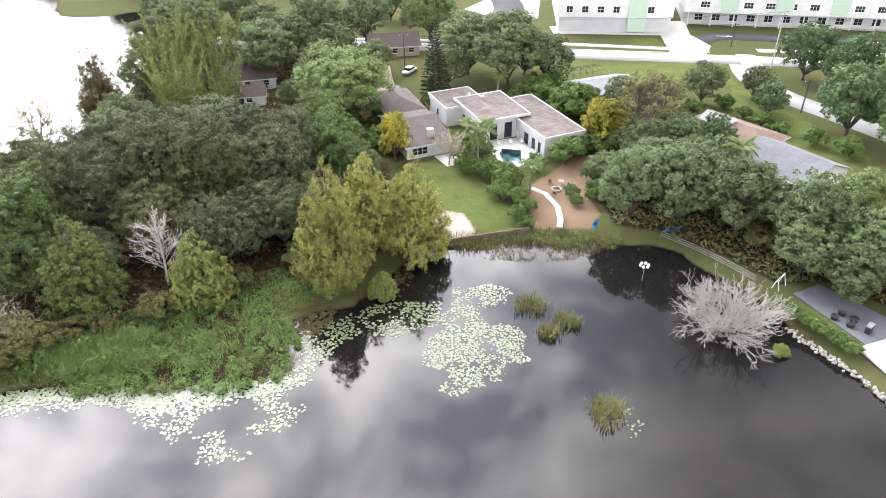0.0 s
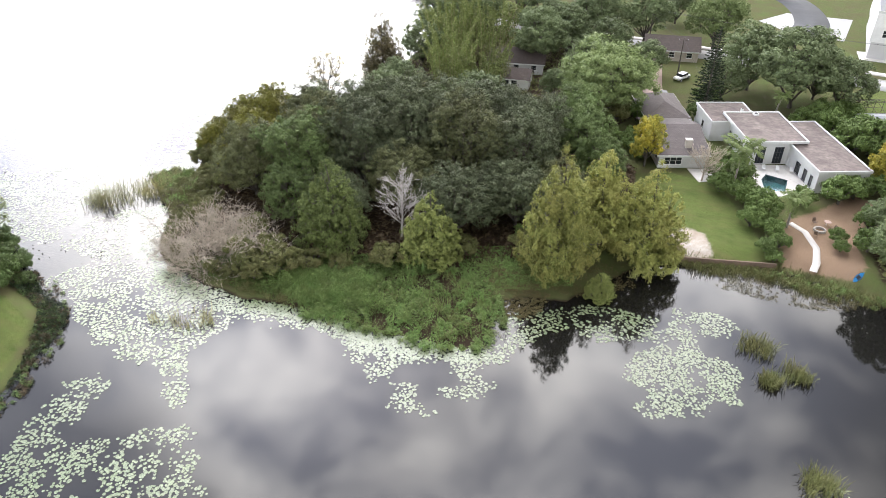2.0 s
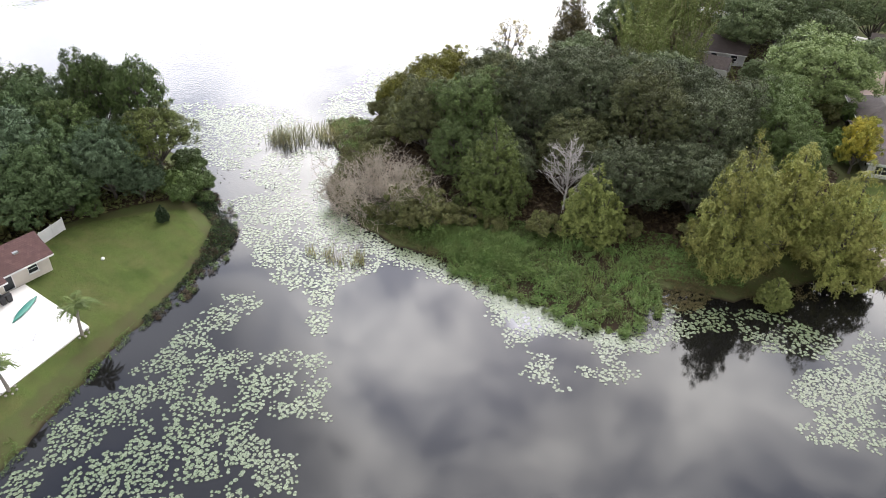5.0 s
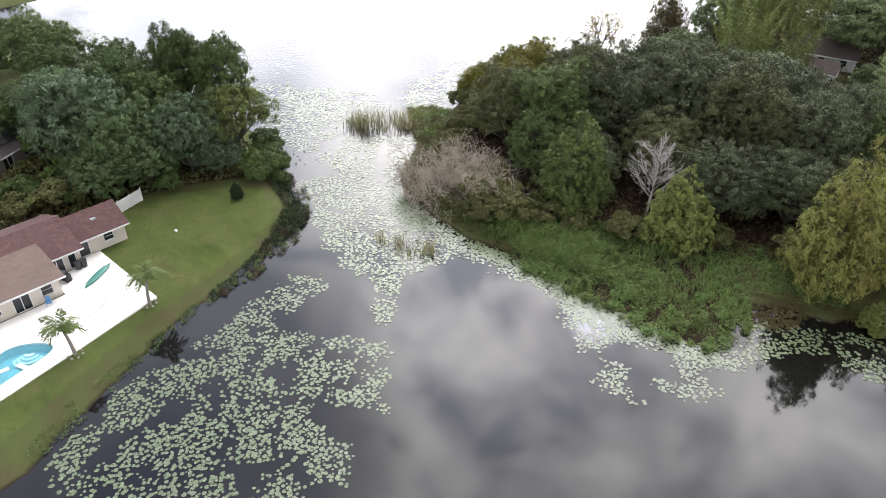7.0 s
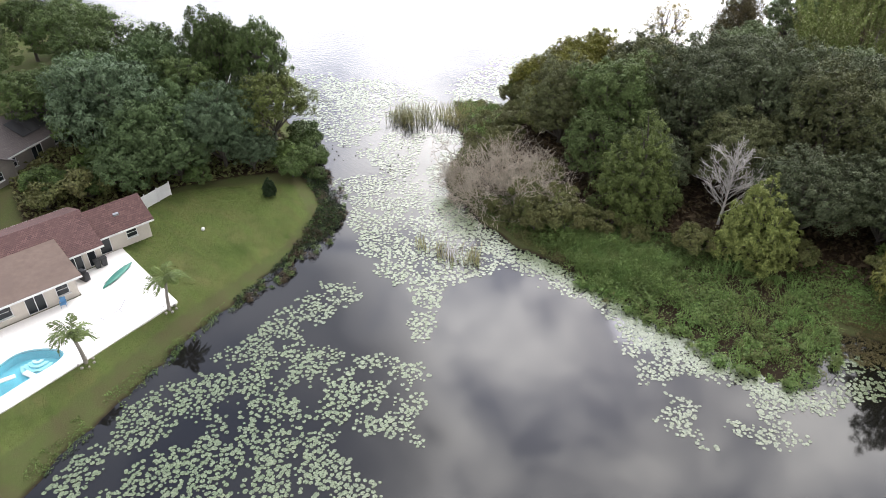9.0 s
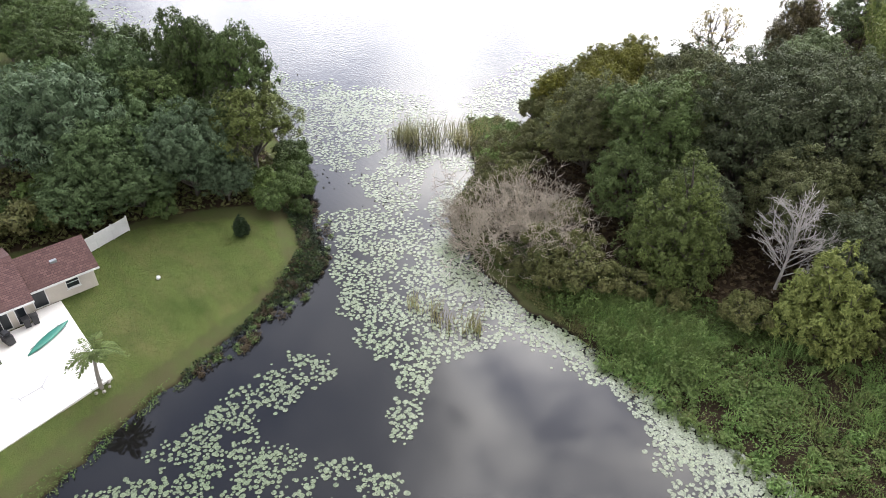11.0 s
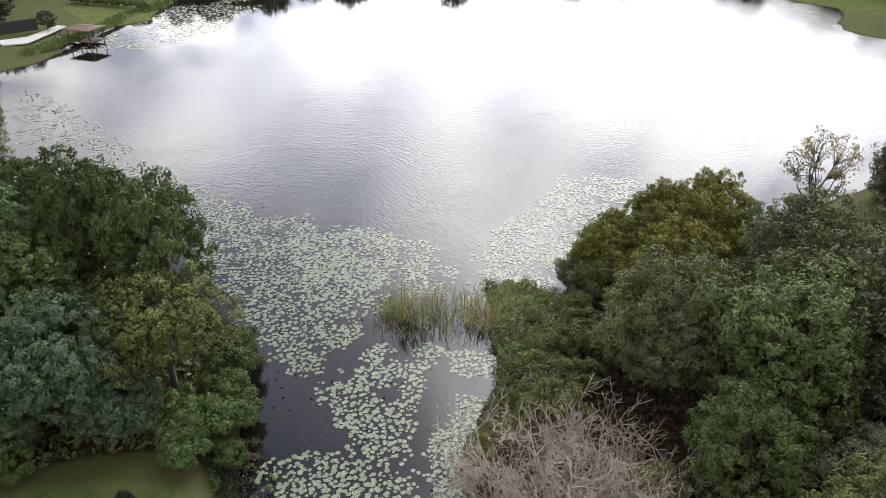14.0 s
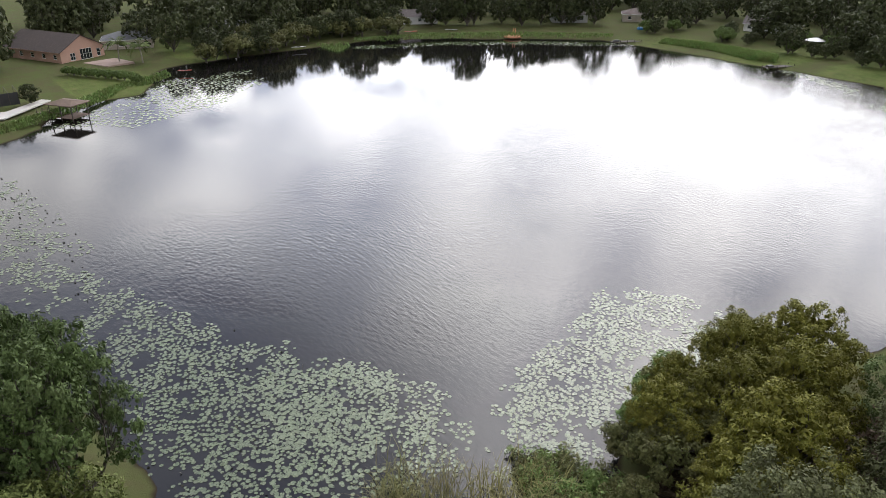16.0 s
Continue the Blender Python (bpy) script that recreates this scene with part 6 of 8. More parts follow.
# ---- lily pads, reeds and marsh ----
def pads(name, outlines, density, seed, label, size=0.165, holes=0.45, grain=0.33, edge=2.0):
    """Floating round leaves in ragged rafts with open water between them."""
    rng = np.random.default_rng(seed)
    ps = []
    for o in outlines:
        q = np.asarray(o)
        cell = density ** -0.5
        lo, hi = q.min(0), q.max(0)
        p = np.stack(np.meshgrid(np.arange(lo[0], hi[0], cell), np.arange(lo[1], hi[1], cell)), -1).reshape(-1, 2)
        p = p + rng.uniform(-0.46, 0.46, p.shape) * cell
        p = p[inside(p[:, 0], p[:, 1], o)]
        d = np.clip(away(p[:, 0], p[:, 1], o) / edge, 0, 1)
        f = np.array([noise.fractal((x * grain, y * grain, seed), 1.0, 2.0, 3) for x, y in p])
        ps.append(p[f * 0.75 + d * 0.5 > holes - 0.12 + 0.5 * rng.random(len(p))])
    p = np.concatenate(ps)
    p = p[ground_height(p[:, 0], p[:, 1]) < 0.0]
    n, k = len(p), 9
    r = size * (0.5 + 0.8 * rng.random(n) ** 0.8)
    a0 = rng.uniform(0, 2 * np.pi, n)
    ang = a0[:, None] + np.linspace(0.22, 2 * np.pi - 0.22, k)[None]
    tilt = rng.normal(size=(n, 2)) * 0.05
    x = np.concatenate([np.zeros((n, 1)), np.cos(ang) * r[:, None]], 1)
    y = np.concatenate([np.zeros((n, 1)), np.sin(ang) * r[:, None]], 1)
    z = 0.012 + rng.uniform(0, 0.02, n)[:, None] + np.abs(x * tilt[:, :1] + y * tilt[:, 1:])
    V = np.stack([x + p[:, :1], y + p[:, 1:], z], -1).reshape(-1, 3)
    b = (np.arange(n) * (k + 1))[:, None]
    i = np.arange(1, k)[None]
    F = np.stack([np.broadcast_to(b, (n, k - 1)), b + i, b + i + 1], -1).reshape(-1, 3)
    return tagged(new(name, np_mesh(name, V, F, M["pad"])), label, "lily pads", kind="stuff")


def blades(name, outlines, count, seed, height, mat, label, category, lean=0.25, width=0.05, z=None, tuft=0.0):
    """Upright narrow leaves or stalks, too many to count."""
    rng = np.random.default_rng(seed)
    p = np.concatenate([scatter(rng, o, int(count / len(outlines))) for o in outlines])
    if tuft:
        cen = p[rng.integers(0, len(p), max(4, len(p) // 14))]
        own = rng.integers(0, len(cen), len(p))
        p = cen[own] + rng.normal(size=p.shape) * tuft
    n = len(p)
    zz = np.maximum(ground_height(p[:, 0], p[:, 1]), -0.05) if z is None else np.full(n, z)
    h = height * rng.uniform(0.55, 1.2, n)
    a = rng.uniform(0, 2 * np.pi, n)
    if tuft:
        a = (own * 2.4) % (2 * np.pi) + rng.normal(size=n) * 0.7
        h = h * (0.65 + 0.6 * ((own * 0.618) % 1.0))
    ln = lean * rng.uniform(0.2, 1.4, n)
    w = np.stack([-np.sin(a), np.cos(a), 0 * a], 1) * width
    b = np.c_[p, zz]
    m = b + np.stack([np.cos(a) * ln * h * 0.4, np.sin(a) * ln * h * 0.4, h * 0.6], 1)
    t = b + np.stack([np.cos(a) * ln * h, np.sin(a) * ln * h, h * (1 - 0.25 * ln)], 1)
    V = np.stack([b - w, b + w, m + w * 0.8, m - w * 0.8, t], 1).reshape(-1, 3)
    i = (np.arange(n) * 5)[:, None]
    F = np.concatenate([i + np.array([[0, 1, 2]]), i + np.array([[0, 2, 3]]), i + np.array([[3, 2, 4]])])
    return tagged(new(name, np_mesh(name, V, F, M[mat])), label, category, kind="stuff")


def herbage(name, outline, count, seed, height, mat, label, category, leaf=0.3, wild=0.55, gaps=-9.0, dry=-9.0):
    """A tangle of broad marsh leaves."""
    rng = np.random.default_rng(seed)
    p = scatter(rng, outline, count)
    f = np.array([0.5 * noise.noise((x * 0.16, y * 0.16, seed)) + noise.noise((x * 0.45, y * 0.45, seed)) + 0.8 * noise.noise((x * 1.4, y * 1.4, seed)) + 0.5 * noise.noise((x * 3.1, y * 3.1, seed)) for x, y in p])
    keep = (f > gaps) & (ground_height(p[:, 0], p[:, 1]) > dry)
    p, f = p[keep], f[keep]
    z = np.maximum(ground_height(p[:, 0], p[:, 1]), 0.0) + rng.uniform(0.05, 1, len(p)) ** 0.6 * height * np.clip(0.6 + 0.75 * f, 0.08, 1.6)
    nrm = np.array([0, 0, 1.0]) + wild * rng.normal(size=(len(p), 3))
    nrm /= np.linalg.norm(nrm, axis=1, keepdims=True)
    d = rng.normal(size=(len(p), 3))
    d -= nrm * (d * nrm).sum(1, keepdims=True)
    d /= np.linalg.norm(d, axis=1, keepdims=True)
    c, w = np.c_[p, z], np.cross(nrm, d)
    ln = (leaf * rng.uniform(0.6, 1.4, len(p)))[:, None]
    V = np.stack([c - d * ln / 2, c + w * ln / 4, c + d * ln / 2 - (0, 0, 0.06), c - w * ln / 4], 1).reshape(-1, 3)
    F = np.arange(4 * len(p)).reshape(-1, 4)
    return tagged(new(name, np_mesh(name, V, F, M[mat])), label, category, kind="stuff")


def mounds(name, outline, count, seed, radius, mat, label, category, per=44, leaf=0.24, aspect=1.7, flat=0.8, gaps=-9.0, grain=0.3, sag=0.0):
    """Low rounded tussocks of leaves with dark gaps between them."""
    rng = np.random.default_rng(seed)
    p = scatter(rng, outline, count)
    f = np.array([noise.fractal((x * grain, y * grain, seed), 1.0, 2.0, 3) for x, y in p])
    p = p[f > gaps]
    z = np.maximum(ground_height(p[:, 0], p[:, 1]), 0.0) + radius * flat * rng.uniform(0.0, 0.9, len(p))
    V, F = puffs(rng, np.c_[p, z], np.repeat(np.array([[0, 0, 1.0]]), len(p), 0), radius, per, leaf, aspect, flat, sag)
    V[:, 2] = np.maximum(V[:, 2], 0.01)
    return tagged(new(name, np_mesh(name, V, F, M[mat])), label, category, kind="stuff")


pads("lily_pads", [[(-51.8, 7.9), (-56.2, 15.2), (-56.7, 21.1), (-57.2, 27.8), (-59.1, 33.9), (-59.4, 39.6), (-57.1, 42.7), (-54.4, 41.5), (-53.0, 37.1), (-51.5, 34.0), (-47.8, 35.2), (-44.7, 39.5),
                    (-42.6, 40.3), (-38.8, 37.7), (-37.7, 35.0), (-34.8, 32.7), (-38.5, 30.4), (-38.7, 27.9), (-34.7, 28.5), (-31.4, 26.0), (-29.6, 20.6), (-44.9, 5.6)]], 7.2, 1, "raft of green lily pads along the west bank", size=0.18, holes=0.24, edge=1.2)
pads("lily_pads", [[(-70.0, 50.6), (-62.7, 46.3), (-58.7, 45.1), (-53.9, 44.3), (-50.8, 45.0), (-48.9, 42.0), (-45.0, 40.5), (-43.2, 41.5), (-45.6, 44.4), (-48.0, 47.8), (-49.6, 48.5), (-47.7, 53.5), (-47.2, 56.4), (-42.2, 55.8), (-35.7, 57.7), (-42.5, 60.3), (-47.8, 60.2),
                    (-53.9, 60.6), (-60.6, 61.1), (-64.0, 62.2), (-71.1, 64.1), (-76.5, 70.0), (-72.2, 73.4), (-73.8, 76.6), (-78.3, 74.8), (-83.3, 69.0), (-80.2, 60.8), (-74.8, 59.9), (-76.9, 54.7), (-76.0, 52.4)]], 6.6, 2, "lily pads scattered through the narrow channel and its mouth", size=0.19, holes=0.12, edge=1.2)
pads("lily_pads", [[(-93.9, 59.4), (-86.6, 59.9), (-80.2, 60.8), (-83.3, 69.0), (-86.2, 69.4), (-90.2, 74.9), (-88.3, 81.1), (-89.6, 82.9), (-95.5, 80.5), (-94.9, 82.6), (-98.3, 83.9), (-101.8, 81.1), (-110.1, 77.0), (-114.0, 73.9),
                    (-128.1, 69.5), (-138.3, 65.6), (-123.3, 60.6), (-109.4, 61.0)]], 6.4, 3, "wide raft of lily pads at the mouth of the channel", size=0.19, holes=0.13, edge=3.0)
pads("lily_pads", [[(-106, 72), (-104, 80), (-97, 84), (-90, 85), (-83, 79), (-87, 71), (-96, 67)]], 5.0, 19, "loose lily pads drifting between the reeds", size=0.19, holes=0.15, edge=2.0)
pads("lily_pads", [[(-188.4, 61.7), (-173.7, 67.2), (-152.5, 69.2), (-136.6, 67.7), (-126.9, 63.2), (-132.9, 57.5), (-150, 54), (-170, 54)]], 4.2, 20, "thin lily pads along the south shore of the lake", size=0.22, holes=0.34, edge=4.0)
pads("lily_pads", [[(-90.1, 87.2), (-92.3, 92.9), (-93.0, 98.3), (-97.4, 107.7), (-96.3, 113.3), (-90.6, 116.1), (-83.9, 116.6), (-77.4, 108.5), (-80.3, 99.4), (-80.0, 92.6), (-77.5, 86.0), (-81.0, 80.5), (-85.3, 81.6), (-87.8, 85.1)]], 8.0, 4, "pale lily pads along the lake side of the peninsula", size=0.19, holes=0.17)
MOUTH = [(-93.9, 59.4), (-80.0, 57.0), (-70.0, 60.0), (-66.0, 62.0), (-76.5, 70.0), (-82, 72), (-92, 82), (-110.1, 77.0), (-124, 69.5), (-112, 62)]
FAR_MOUTH = [(-188.4, 61.7), (-173.7, 66.0), (-152.5, 68.0), (-136.6, 66.0), (-126.9, 63.2), (-150, 58)]
pads("lily_pads", [[(-52.8, 60.9), (-43, 60.4), (-36, 60.3), (-29, 60.6), (-23, 61), (-18.5, 62), (-14.1, 60.8), (-17, 58.1), (-20.7, 58.1), (-25, 56.5), (-28.1, 56), (-32.3, 54.6), (-33.1, 58), (-39, 58.3), (-46.7, 58.6)]], 11.0, 5, "dense lily pads along the marsh edge", holes=0.02, edge=1.0)
pads("lily_pads", [[(-33.6, 56.8), (-33.0, 59.8), (-28.4, 60.0), (-22.1, 62.0), (-15.3, 63.1), (-12.7, 62.4), (-13.9, 59.4), (-16.6, 57.8), (-16.8, 56.7), (-13.8, 57.4), (-13.4, 54.7), (-16.3, 52.4), (-19.4, 52.1), (-19.8, 53.6), (-17.4, 55.0), (-20.5, 57.0), (-24.4, 56.0), (-25.8, 52.3), (-27.4, 51.4), (-29.3, 53.5), (-32.0, 54.2)],
                   [(-21.6, 53.8), (-20.6, 50.4), (-18.1, 50.0), (-19.5, 48.7), (-21.3, 49.0), (-25.0, 47.7), (-23.9, 51.4), (-25.8, 52.3), (-24.4, 53.2)]], 7.5, 6, "loose clusters of lily pads on open water", size=0.18, holes=0.04, grain=0.5, edge=0.9)
pads("lily_pads", [[(-16.0, 65.8), (-16.5, 68.5), (-14.1, 71.0), (-9.9, 73.1), (-4.1, 75.2), (2.6, 75.1), (2.8, 69.8), (-1.2, 68.9), (-4.7, 66.9), (-8.2, 67.6), (-10.9, 66.1), (-12.0, 63.6), (-13.5, 61.5), (-15.3, 62.3)]], 7.0, 7, "green lily pads in the shade of the cypresses", size=0.19, holes=0.18, edge=1.0)
pads("lily_pads", [[(3.5, 77.6), (8.2, 78.7), (11.9, 76.6), (10.8, 73.5), (6.9, 72.5), (8.1, 69.5), (10.4, 70.6), (12.8, 66.6), (12.2, 62.5), (9.4, 61.6), (8.4, 58.9), (2.5, 56.9), (0.7, 58.3), (1.4, 61.1), (-0.9, 62.1), (-0.9, 66.2), (2.4, 69.2), (0.3, 71.6), (3.3, 73.9)]], 10.5, 8, "pale drifting raft of lily pads in the cove", holes=0.14, size=0.165, edge=1.0)
pads("lily_pads", [[(18, 55.5), (22, 56), (23, 52.5), (21.5, 50), (18.5, 51)]], 5.0, 9, "small raft of lily pads round a reed clump", holes=0.2, size=0.155)
pads("lily_pads", [[(-73, 70), (-70, 64), (-64, 60), (-58, 56.5), (-50, 56.8), (-40, 57.6), (-33, 56.4), (-28, 57.6), (-20, 59), (-20, 63), (-30, 62), (-46, 63.5), (-60, 65.5), (-70, 74)]], 9.5, 11, "lily pads pressed against the reedy shore", holes=0.06, edge=1.0)
pads("lily_pads", [[(-214, 82), (-208, 76), (-196, 90), (-205, 112), (-222, 132), (-236, 140), (-237, 112)], [(-244, 162), (-250, 176), (-240, 196), (-226, 218), (-204, 242), (-192, 248), (-194, 242), (-220, 214), (-234, 190)],
                   [(-152, 245), (-142, 249), (-126, 240), (-112, 226), (-100, 216), (-112, 218), (-128, 232)]], 1.2, 10, "distant lily pads fringing the far shore", holes=0.25, size=0.34, grain=0.08)
MARSH_WET = [(-45.5, 61.5), (-43.0, 59.8), (-36.3, 58.8), (-30.6, 59.4), (-24.1, 58.9), (-17.4, 60.2), (-15.0, 66.3), (-19.2, 73.2), (-24.2, 75), (-29.1, 74), (-34.1, 71.3), (-43, 69)]
herbage("marsh_plants", MARSH_WET, 13000, 1, 0.9, "marsh", "rank green marsh plants on the low shore", "marsh plants", 0.21, 0.9, -0.12)
herbage("marsh_plants", MARSH_WET, 12000, 6, 1.4, "shrub", "brown and olive marsh weeds on the low shore", "marsh plants", 0.19, 0.9, 0.2)
herbage("marsh_plants", [(-48, 62), (-40, 60.2), (-32, 60.5), (-30, 64), (-36, 68), (-45, 66)], 16000, 9, 2.3, "hedge", "tall dark green marsh plants at the shrubs' foot", "marsh plants", 0.24, 0.9, 0.0)
mounds("marsh_tussocks", MARSH_WET, 620, 51, 0.68, "marsh", "lush emerald tussocks on the low shore", "marsh plants", 44, 0.34, gaps=-0.12)
mounds("marsh_tussocks", [(-48, 63), (-40, 60.5), (-32, 61), (-26, 62), (-24, 68), (-36, 70), (-45, 68)], 260, 52, 0.8, "hedge", "taller green tussocks at the shrubs' foot", "marsh plants", 50, 0.28, gaps=0.0, flat=1.1)
mounds("marsh_tussocks", MARSH_WET, 260, 53, 0.5, "shrub", "brownish tussocks among the marsh plants", "marsh plants", 36, 0.22, gaps=0.15)
mounds("dead_undergrowth", [(-66, 66), (-62, 62.8), (-54, 62.6), (-49.5, 66), (-51, 72), (-58, 74.5), (-64.5, 71)], 170, 61, 0.7, "deadleaf", "grey-brown withered leaves inside the dead thicket", "dead leaves", 34, 0.22, gaps=-0.2, flat=1.4)
mounds("shore_tussocks", [(-67, 66.4), (-60, 62.4), (-52, 61.2), (-44, 60.6), (-43, 62.2), (-52, 62.8), (-60, 64.4), (-66, 68)], 150, 62, 0.5, "shrub", "olive tussocks at the water's edge", "marsh plants", 40, 0.22, gaps=-0.3)
mounds("shore_thicket", [(-84, 83.5), (-80, 88), (-74, 88), (-69, 82), (-69.5, 72), (-73.5, 75.0), (-78.5, 79.4)], 230, 54, 0.75, "shrub", "olive tangle of plants at the peninsula's tip", "marsh plants", 46, 0.24, gaps=-0.1)
mounds("shore_thicket", [(-84, 83.5), (-80, 88), (-74, 88), (-69, 82), (-69.5, 72), (-73.5, 75.0), (-78.5, 79.4)], 110, 55, 0.7, "hedge", "green plants at the peninsula's tip", "marsh plants", 46, 0.24, gaps=0.05)
mounds("tip_thicket", [(-79, 80.5), (-75, 84), (-67, 77), (-62, 71), (-65.5, 66.8), (-69.5, 70), (-73, 74.6)], 230, 63, 0.7, "shrub", "olive and brown tangle along the peninsula's channel side", "marsh plants", 44, 0.24, gaps=-0.3, flat=1.1)
mounds("tip_thicket", [(-79, 80.5), (-75, 84), (-67, 77), (-62, 71), (-65.5, 66.8), (-69.5, 70), (-73, 74.6)], 120, 64, 0.6, "deadleaf", "withered brown tangle along the peninsula's channel side", "dead leaves", 40, 0.22, gaps=-0.1, flat=1.2)
mounds("bank_fringe", FRINGE, 130, 56, 0.45, "darkleaf", "dark ragged plants hanging over the lawn's water edge", "weeds", 34, 0.22, gaps=-0.15, grain=0.5)
mounds("bank_fringe", FRINGE, 280, 57, 0.42, "brownweed", "brown half-drowned weeds along the lawn's water edge", "weeds", 30, 0.2, gaps=0.0, grain=0.5)
blades("curled_lily_pads", [MOUTH, FAR_MOUTH], 240, 58, 0.2, "curl", "dark curled lily pads standing above the water", "lily pads", 0.9, 0.11, 0.0)
blades("marsh_grass", [[(-46, 64), (-40, 61.5), (-35, 62), (-34, 68), (-40, 68)]], 7000, 2, 2.0, "marsh", "tall green marsh grass", "grass", 0.6, 0.03, None, 0.4)
blades("marsh_grass", [MARSH_WET], 1500, 12, 1.8, "marsh", "bright green marsh grass", "grass", 0.8, 0.03, None, 0.4)
herbage("shore_weeds", [(-60, 62.5), (-52, 61.3), (-46, 61.2), (-42.5, 67.8), (-34, 70), (-29, 72.6), (-27, 76), (-34, 75), (-42, 71.5), (-50, 67.5), (-59, 65)], 12000, 13, 0.9, "hedge", "green weeds between shrubs and marsh", "weeds", 0.3)
mounds("bog_plants", [(-20.6, 77.2), (-16.1, 76.6), (-11.8, 74.7), (-12.5, 69.7), (-14.9, 67.1), (-17.5, 66.9), (-20.0, 71.4)], 420, 17, 0.34, "bogweed", "brown floating bog plants at the foot of the cypresses", "bog plants", 30, 0.17, flat=0.4, gaps=-0.25)
herbage("bog_plants", [(-12, 74), (-8, 75.5), (-1.5, 80), (-3.5, 84.5), (-9, 82), (-13, 78)], 5000, 18, 0.3, "bogweed", "brown weeds in the shallows under the cypresses", "bog plants", 0.18, 0.7, -0.1)
herbage("shallow_weeds", [(3.9, 87.6), (9, 89.2), (15.1, 90.6), (25.4, 88.6), (27.5, 86.6), (24.2, 84.4), (20.4, 83.4), (16.4, 83.2), (9.4, 84.0)], 9000, 24, 0.14, "bogweed", "thin brownish weeds in the shallows before the lawn", "water weeds", 0.16, 0.8, -0.05)
mounds("bank_grass_tussocks", [(13, 89.4), (16, 91.4), (25, 90), (29.5, 88), (28.5, 86.2), (24, 86.4), (19, 87.6)], 160, 25, 0.42, "marsh", "bright green grass tussocks along the garden bank", "grass", 36, 0.2, gaps=-0.2)
herbage("ground_plants", GRASSY_FOOT, 16000, 2, 0.4, "marsh", "low weeds and grass under the cypresses", "weeds", 0.2)
blades("reeds", [[(-88, 72.6), (-85.5, 71.6), (-82, 71.6), (-80, 75.2), (-83, 76.6), (-86.8, 75.2)]], 480, 3, 2.9, "reed", "tall yellow-green reeds at the mouth of the channel", "reeds", 1.0, 0.03, -0.1, 0.75)
blades("reeds", [[(-82, 77.8), (-79, 76.8), (-77, 78.3), (-77.4, 84), (-80.5, 83)]], 480, 33, 2.4, "reed", "tall yellow-green reeds beside the peninsula's tip", "reeds", 1.0, 0.03, -0.1, 0.7)
herbage("shore_plants", [(-84, 83.5), (-80, 86.5), (-74, 86), (-70, 80), (-70.5, 73), (-73.5, 75.5), (-78.5, 79.8)], 15000, 3, 1.2, "shrub", "tangle of olive shore plants at the peninsula's tip", "marsh plants", 0.24, 0.9, -0.25)
herbage("shore_plants", [(-84, 83.5), (-80, 86.5), (-74, 86), (-70, 80), (-70.5, 73), (-73.5, 75.5), (-78.5, 79.8)], 9000, 23, 1.5, "marsh", "rank green shore plants at the peninsula's tip", "marsh plants", 0.24, 0.9, 0.1)
blades("reeds", [[(-57.5, 50.5), (-50, 53), (-49.5, 55.5), (-57, 53.5)]], 260, 4, 1.6, "reed", "thin reeds among lily pads", "reeds", 0.5, 0.03, -0.1, 0.5)
blades("reed_clump", [[(11.6, 71.5), (15, 71.5), (15, 74.5), (11.8, 74.8)], [(16.9, 68.5), (18.9, 68.5), (18.9, 70.3), (16.9, 70.3)], [(14.5, 66.6), (15.7, 66.6), (15.7, 68), (14.5, 68)], [(18.2, 51.8), (20.3, 51.8), (20.3, 55), (18.2, 55)]], 2000, 5, 1.35, "shrub", "clumps of dark rushes standing in the cove", "rushes", 0.7, 0.035, -0.1, 0.45)
blades("bank_grass", [[(2, 88.8), (15, 91.5), (25, 90), (29, 87.6), (27, 86.6), (22, 86), (14, 88), (6, 86.5)]], 6000, 6, 0.8, "shrub", "coarse brown-green grass along the garden bank", "grass", 0.6, 0.03, None, 0.5)
blades("lawn_grass", [LAWN_WEST], 45000, 14, 0.075, "lawnblade", "short mown grass on the west lawn", "grass", 0.9, 0.02)
herbage("bank_weeds", WEEDY, 5000, 18, 0.35, "marsh", "low green weeds at the lawn's water edge", "weeds", 0.16, 0.9, -0.1, -0.3)
herbage("bank_weeds", FRINGE, 9000, 7, 0.8, "norfolk", "dark weeds along the lawn's water edge", "weeds", 0.24, 0.9, -0.8, -0.2)
herbage("bank_weeds", FRINGE, 3500, 8, 0.7, "darkleaf", "low dark green weeds along the lawn's water edge", "weeds", 0.2, 0.9, -0.4, -0.2)
for k, (area, count, lb) in enumerate(((UNDER_PENINSULA, 22000, "undergrowth with shade in its colour beneath the oaks"), (UNDER_EAST, 12000, "undergrowth beneath the garden trees"), (UNDER_WEST, 13000, "undergrowth beneath the bank trees"), (UNDER_NORTH, 16000, "undergrowth beneath the shade trees"))):
    # under the oaks a darker leaf colour stands in for the understorey's shade
    herbage("undergrowth", area, count, 40 + k, 1.1, "brownweed" if k == 0 else "shrub", ("tangled brown " if k == 0 else "tangled olive ") + lb, "undergrowth", 0.62)
rng = np.random.default_rng(77)
for area, count, keep in ((UNDER_PENINSULA, 14, "thicket of the peninsula"), (UNDER_EAST, 16, "thicket of the east garden"), (UNDER_WEST, 14, "thicket of the west bank"), (UNDER_NORTH, 16, "thicket among the houses")):
    for k, (x, y) in enumerate(scatter(rng, area, count)):
        plant("thicket_bush", (MINI if k % 2 else OLIVEBUSH)[k // 2 % 2], x, y, rng.uniform(0.7, 1.25), "tangled green bush beneath the trees", "bush", keep)
